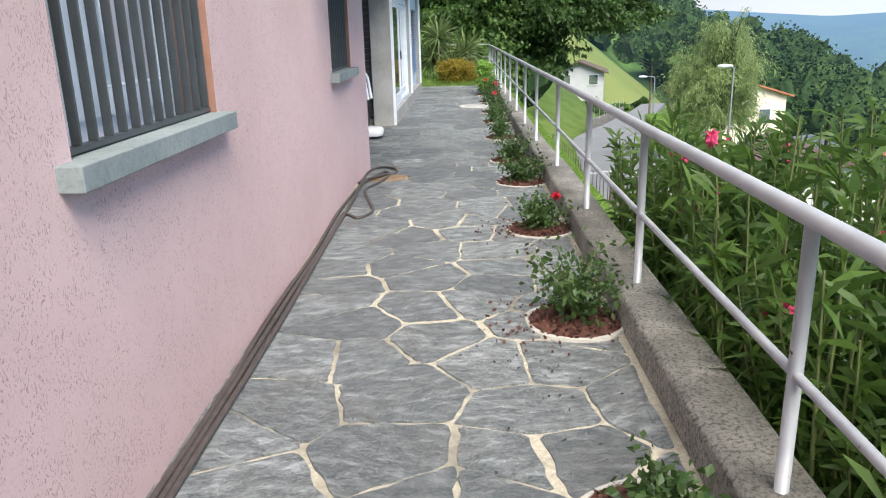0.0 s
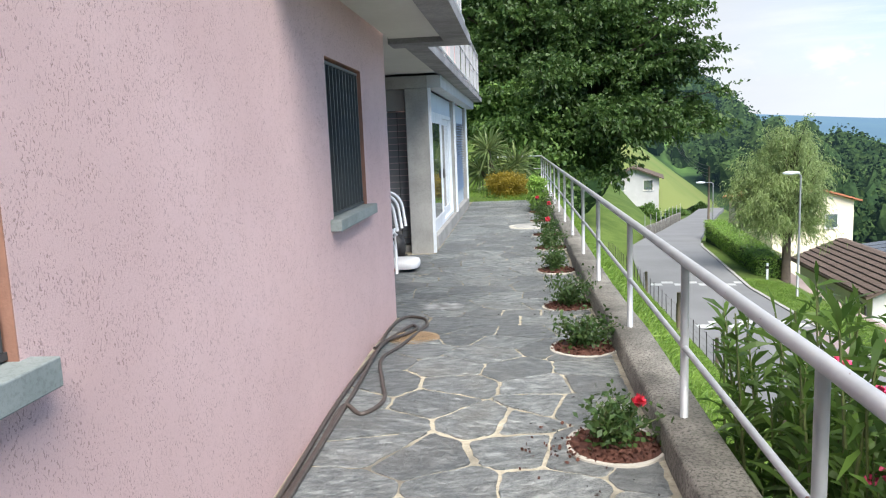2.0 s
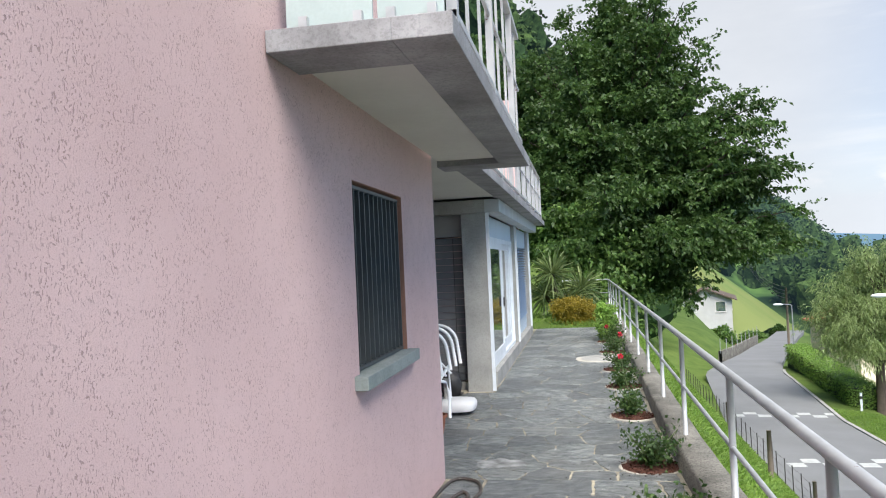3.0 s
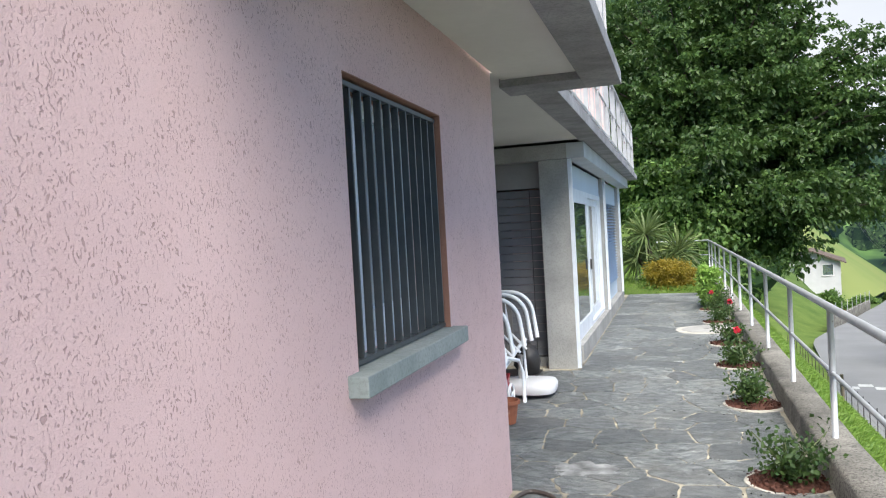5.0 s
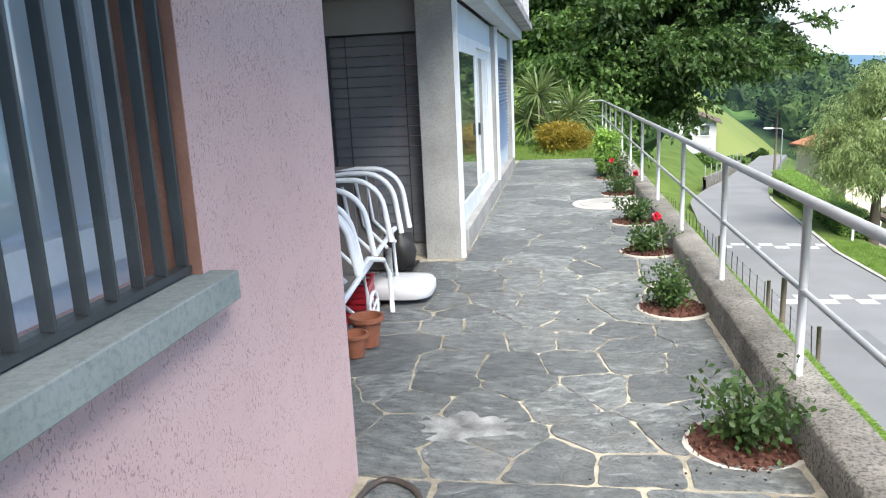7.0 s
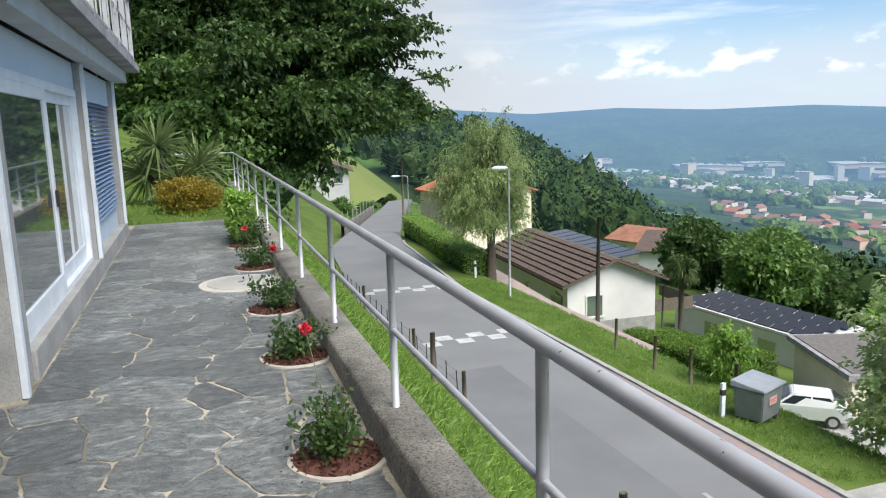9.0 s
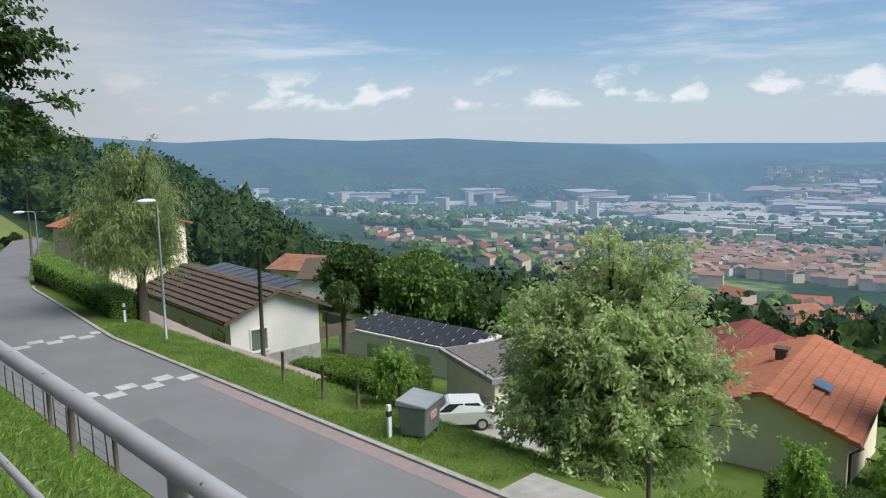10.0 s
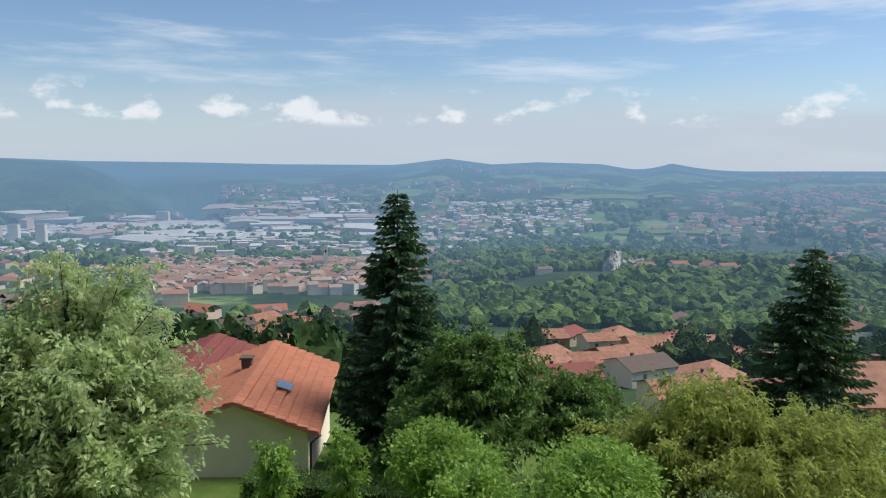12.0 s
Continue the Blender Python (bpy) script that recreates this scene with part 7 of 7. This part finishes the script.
for y, dx, dz, lean in ((9.62, 0.02, -0.02, 0.1), (9.78, 0.0, 0.0, 0.1), (10.1, 0.0, 0.02, 0.08), (10.5, 0.02, 0.03, 0.08), (10.8, 0.03, 0.04, 0.06), (11.0, 0.05, 0.05, 0.06)):
    folded_chair(y, dx, dz - 0.05, lean, "folded white tube garden chair with grey brown fabric")

lg = thing("garden_lounger", "white tubular garden lounger frame with wheels carrying the folded chairs", "lounger", (-1.12, 10.4, 0.0))
for x in (-0.62, 0.0):
    tubes("side_rail", [([(x, -1.15, 0.16), (x, -0.6, 0.33), (x, 0.85, 0.5), (x, 0.95, 0.5)], 0.02)], WTUBE, lg, sides=10)
bm = bmesh.new()
vs = box(bm, -0.6, -0.02, -0.6, 0.85, 0.325, 0.345)
for v in vs:
    v.co.z += (v.co.y + 0.6) * 0.115
part("sling", bm, FABRIC, lg, "grey brown fabric")
tubes("leg", [([(0, 0.85, 0.5), (0.01, 0.9, 0.02)], 0.014)], WTUBE, lg, sides=8)
tubes("leg", [([(0, -0.1, 0.42), (0.03, -0.02, 0.48), (0.08, 0.2, 0.42), (0.1, 0.28, 0.3), (0.1, 0.3, 0.01)], 0.018)], WTUBE, lg, sides=8)
tubes("leg", [([(-0.05, -0.5, 0.33), (-0.04, -0.05, 0.06)], 0.013)], WTUBE, lg, sides=8)
tubes("leg", [([(0.0, -0.06, 0.4), (0.0, 0.02, 0.2), (0.0, 0.0, 0.06)], 0.014)], WTUBE, lg, sides=8)
bm = bmesh.new()
v_, f_ = tube([(0, 0.105 * math.cos(a), 0.105 * math.sin(a)) for a in np.linspace(0, 2 * math.pi, 24, endpoint=False)], 0.014, 8, True)
bv = [bm.verts.new(p) for p in v_]
for q in f_:
    bm.faces.new([bv[i] for i in q])
whl = part("wheel", bm, WTUBE, lg, "white spoked plastic wheel", loc=(0.03, 0.05, 0.12), smooth=True)
for a in (0.3, 0.3 + math.pi / 2):
    tubes("spoke", [([(0, 0.1 * math.cos(a), 0.1 * math.sin(a)), (0, -0.1 * math.cos(a), -0.1 * math.sin(a))], 0.008)], WTUBE, whl, sides=6)


def crate(name, label, loc, w, d, h, mat, rz=0, rx=0):
    t = thing(name, label, "crate", loc, rz=rz)
    t.rotation_euler[0] = radians(rx)
    boxes("base", [(-w / 2, w / 2, -d / 2, d / 2, 0, 0.012)], mat, t)
    for s in (-1, 1):
        for k in range(5):
            z0 = h * k / 5
            boxes("side_slat", [(-w / 2, w / 2, s * d / 2 - 0.006, s * d / 2 + 0.006, z0, z0 + h / 5 * 0.62)], mat, t)
            boxes("side_slat", [(s * w / 2 - 0.006, s * w / 2 + 0.006, -d / 2, d / 2, z0, z0 + h / 5 * 0.62)], mat, t)
        for u in (-1, 0, 1):
            boxes("rib", [(u * (w / 2 - 0.012) - 0.012, u * (w / 2 - 0.012) + 0.012, s * d / 2 - 0.01, s * d / 2 + 0.01, 0, h)], mat, t)
    boxes("rim", [(-w / 2 - 0.01, w / 2 + 0.01, -d / 2 - 0.014, -d / 2 + 0.01, h, h + 0.02), (-w / 2 - 0.01, w / 2 + 0.01, d / 2 - 0.01, d / 2 + 0.014, h, h + 0.02), (w / 2 - 0.01, w / 2 + 0.014, -d / 2 + 0.01, d / 2 - 0.01, h, h + 0.02), (-w / 2 - 0.014, -w / 2 + 0.01, -d / 2 + 0.01, d / 2 - 0.01, h, h + 0.02)], mat, t)
    return t


crate("plastic_crate", "red slatted plastic crate under the garden lounger", (-1.5, 10.72, -0.03), 0.62, 0.4, 0.24, simple("red_plastic", (0.42, 0.02, 0.03), 0.4, 0, 0.1), 8)
TEAL = simple("teal_plastic", (0.015, 0.17, 0.19), 0.4, 0, 0.1)
for i in range(3):
    crate("plastic_crate", "teal folded plastic crate leaning on the garden chairs", (-1.42, 9.78 + i * 0.07, 0.3), 0.5, 0.03, 0.44, TEAL, 3)
stk = thing("crate_stack", "stacked teal plastic crates below the folded ones", "crate", (-1.42, 9.9, -0.03))
boxes("body", [(-0.25, 0.25, -0.12, 0.12, 0, 0.328)], TEAL, stk, bevel=0.01)

ub = thing("parasol_base", "white plastic water filled parasol base with a short grey tube", "parasol base", (-1.08, 11.25, 0.0))
bm = bmesh.new()
rings = []
for sc, z in ((0.96, 0.0), (1.0, 0.03), (1.0, 0.075), (0.93, 0.105), (0.3, 0.125)):
    rings.append([bm.verts.new((0.28 * sc * (abs(math.cos(a)) ** 0.6) * math.copysign(1, math.cos(a)), 0.24 * sc * (abs(math.sin(a)) ** 0.6) * math.copysign(1, math.sin(a)), z)) for a in np.linspace(0, 2 * math.pi, 40, endpoint=False)])
for a, b in zip(rings, rings[1:]):
    for i in range(40):
        bm.faces.new((a[i], a[(i + 1) % 40], b[(i + 1) % 40], b[i]))
bm.faces.new(rings[-1])
part("tank", bm, simple("white_plastic", (0.70, 0.71, 0.72), 0.45, 0, 0.05), ub, smooth=True)
tubes("tube", [([(-0.08, 0, 0.1), (-0.08, 0, 0.36)], 0.028)], CONC, ub, sides=12)

TERRA = simple("terracotta", (0.30, 0.11, 0.06), 0.85, 0, 0.2, 12, 0.3)


def pot(name, label, loc, r, h, mat, rim=0.012):
    t = thing(name, label, "pot", loc)
    bm = bmesh.new()
    lathe(bm, [(r * 0.68, 0), (r * 0.94, h * 0.86), (r + rim, h * 0.86), (r + rim, h), (r - 0.004, h), (r * 0.62, 0.03)], seg=28)
    part("body", bm, mat, t, smooth=False)
    return t


pot("terracotta_pot", "empty terracotta flower pot", (-1.05, 10.1, -0.03), 0.1, 0.2, TERRA)
pot("terracotta_pot", "small terracotta flower pot", (-1.08, 9.9, -0.03), 0.08, 0.15, TERRA)
pot("white_bin", "tall white plastic tub", (-1.33, 9.58, -0.03), 0.17, 0.56, WHITE)
pot("paint_bucket", "white paint bucket with an orange label", (-1.24, 9.18, -0.03), 0.12, 0.3, simple("bucket_plastic", (0.62, 0.58, 0.5), 0.5))
bm = bmesh.new()
bmesh.ops.create_uvsphere(bm, u_segments=22, v_segments=14, radius=1)
for v in bm.verts:
    v.co = Vector((v.co.x * 0.15, v.co.y * 0.13, v.co.z * 0.2)) * (1 + 0.14 * noise.noise(v.co * 3)) + Vector((0, 0, 0.19))
sk = thing("soil_sack", "green and brown plastic sack of potting soil", "sack", (-1.16, 9.42, -0.03))
part("bag", bm, simple("sack_plastic", (0.07, 0.16, 0.04), 0.4, 0, 0.5, 9), sk, smooth=True)
bm = bmesh.new()
bmesh.ops.create_uvsphere(bm, u_segments=22, v_segments=14, radius=1)
for v in bm.verts:
    v.co = Vector((v.co.x * 0.15, v.co.y * 0.13, max(v.co.z, -0.9) * 0.19)) * (1 + 0.2 * noise.noise(v.co * 3)) + Vector((0, 0, 0.17))
bg = thing("rubbish_bag", "black plastic bag beside the shutter", "bag", (-1.24, 12.0, 0.0))
part("bag", bm, BLACK, bg, smooth=True)
mat_thing = thing("door_mat", "dark rubber door mat before the roller shutter", "mat", (-1.42, 12.12, 0.0))
boxes("mat", [(-0.3, 0.3, -0.17, 0.17, 0.004, 0.016)], BLACK, mat_thing, bevel=0.003)

# dark seeds and bits on the paving
rng = R(301)
n = 260
yb = rng.choice([3.5, 5.3, 3.0, 10.9, 14.0, 14.6, 8.9], n) + rng.normal(size=n) * 0.35
xb = np.minimum(0.8 + rng.normal(size=n) * 0.2, 1.16)
B = np.stack([xb, yb, np.array([floor_z(q) for q in yb]) + 0.006], 1)
d_ = unit(n, rng)
d_[:, 2] *= 0.1
lv, lf = leaf_arrays(B, d_, 0.022, 0.012, rng, 0.0)
tagged(npart("fallen_bits", lv, lf, BLACK), label="small dark fallen bits on the paving beside the beds", category="debris", kind="stuff")
st = thing("mortar_stain", "pale spilled mortar stain on the slate beside the wall corner", "stain", (-0.1, 8.95, floor_z(8.95)))
bm = bmesh.new()
for cx, cy, r0 in ((-0.15, 0, 0.15),):
    pts = []
    for a in np.linspace(0, 2 * math.pi, 90, endpoint=False):
        q = r0 * (1 + 0.5 * noise.fractal(Vector((2.2 * math.cos(a), 2.2 * math.sin(a), 4.0)), 0.7, 2.0, 4))
        pts.append(bm.verts.new((cx + q * math.cos(a) * 1.5, cy + q * math.sin(a), 0.0055)))
    bm.faces.new(pts)
part("stain", bm, simple("pale_stain", (0.30, 0.31, 0.31), 0.85, 0, 0.7, 9), st)
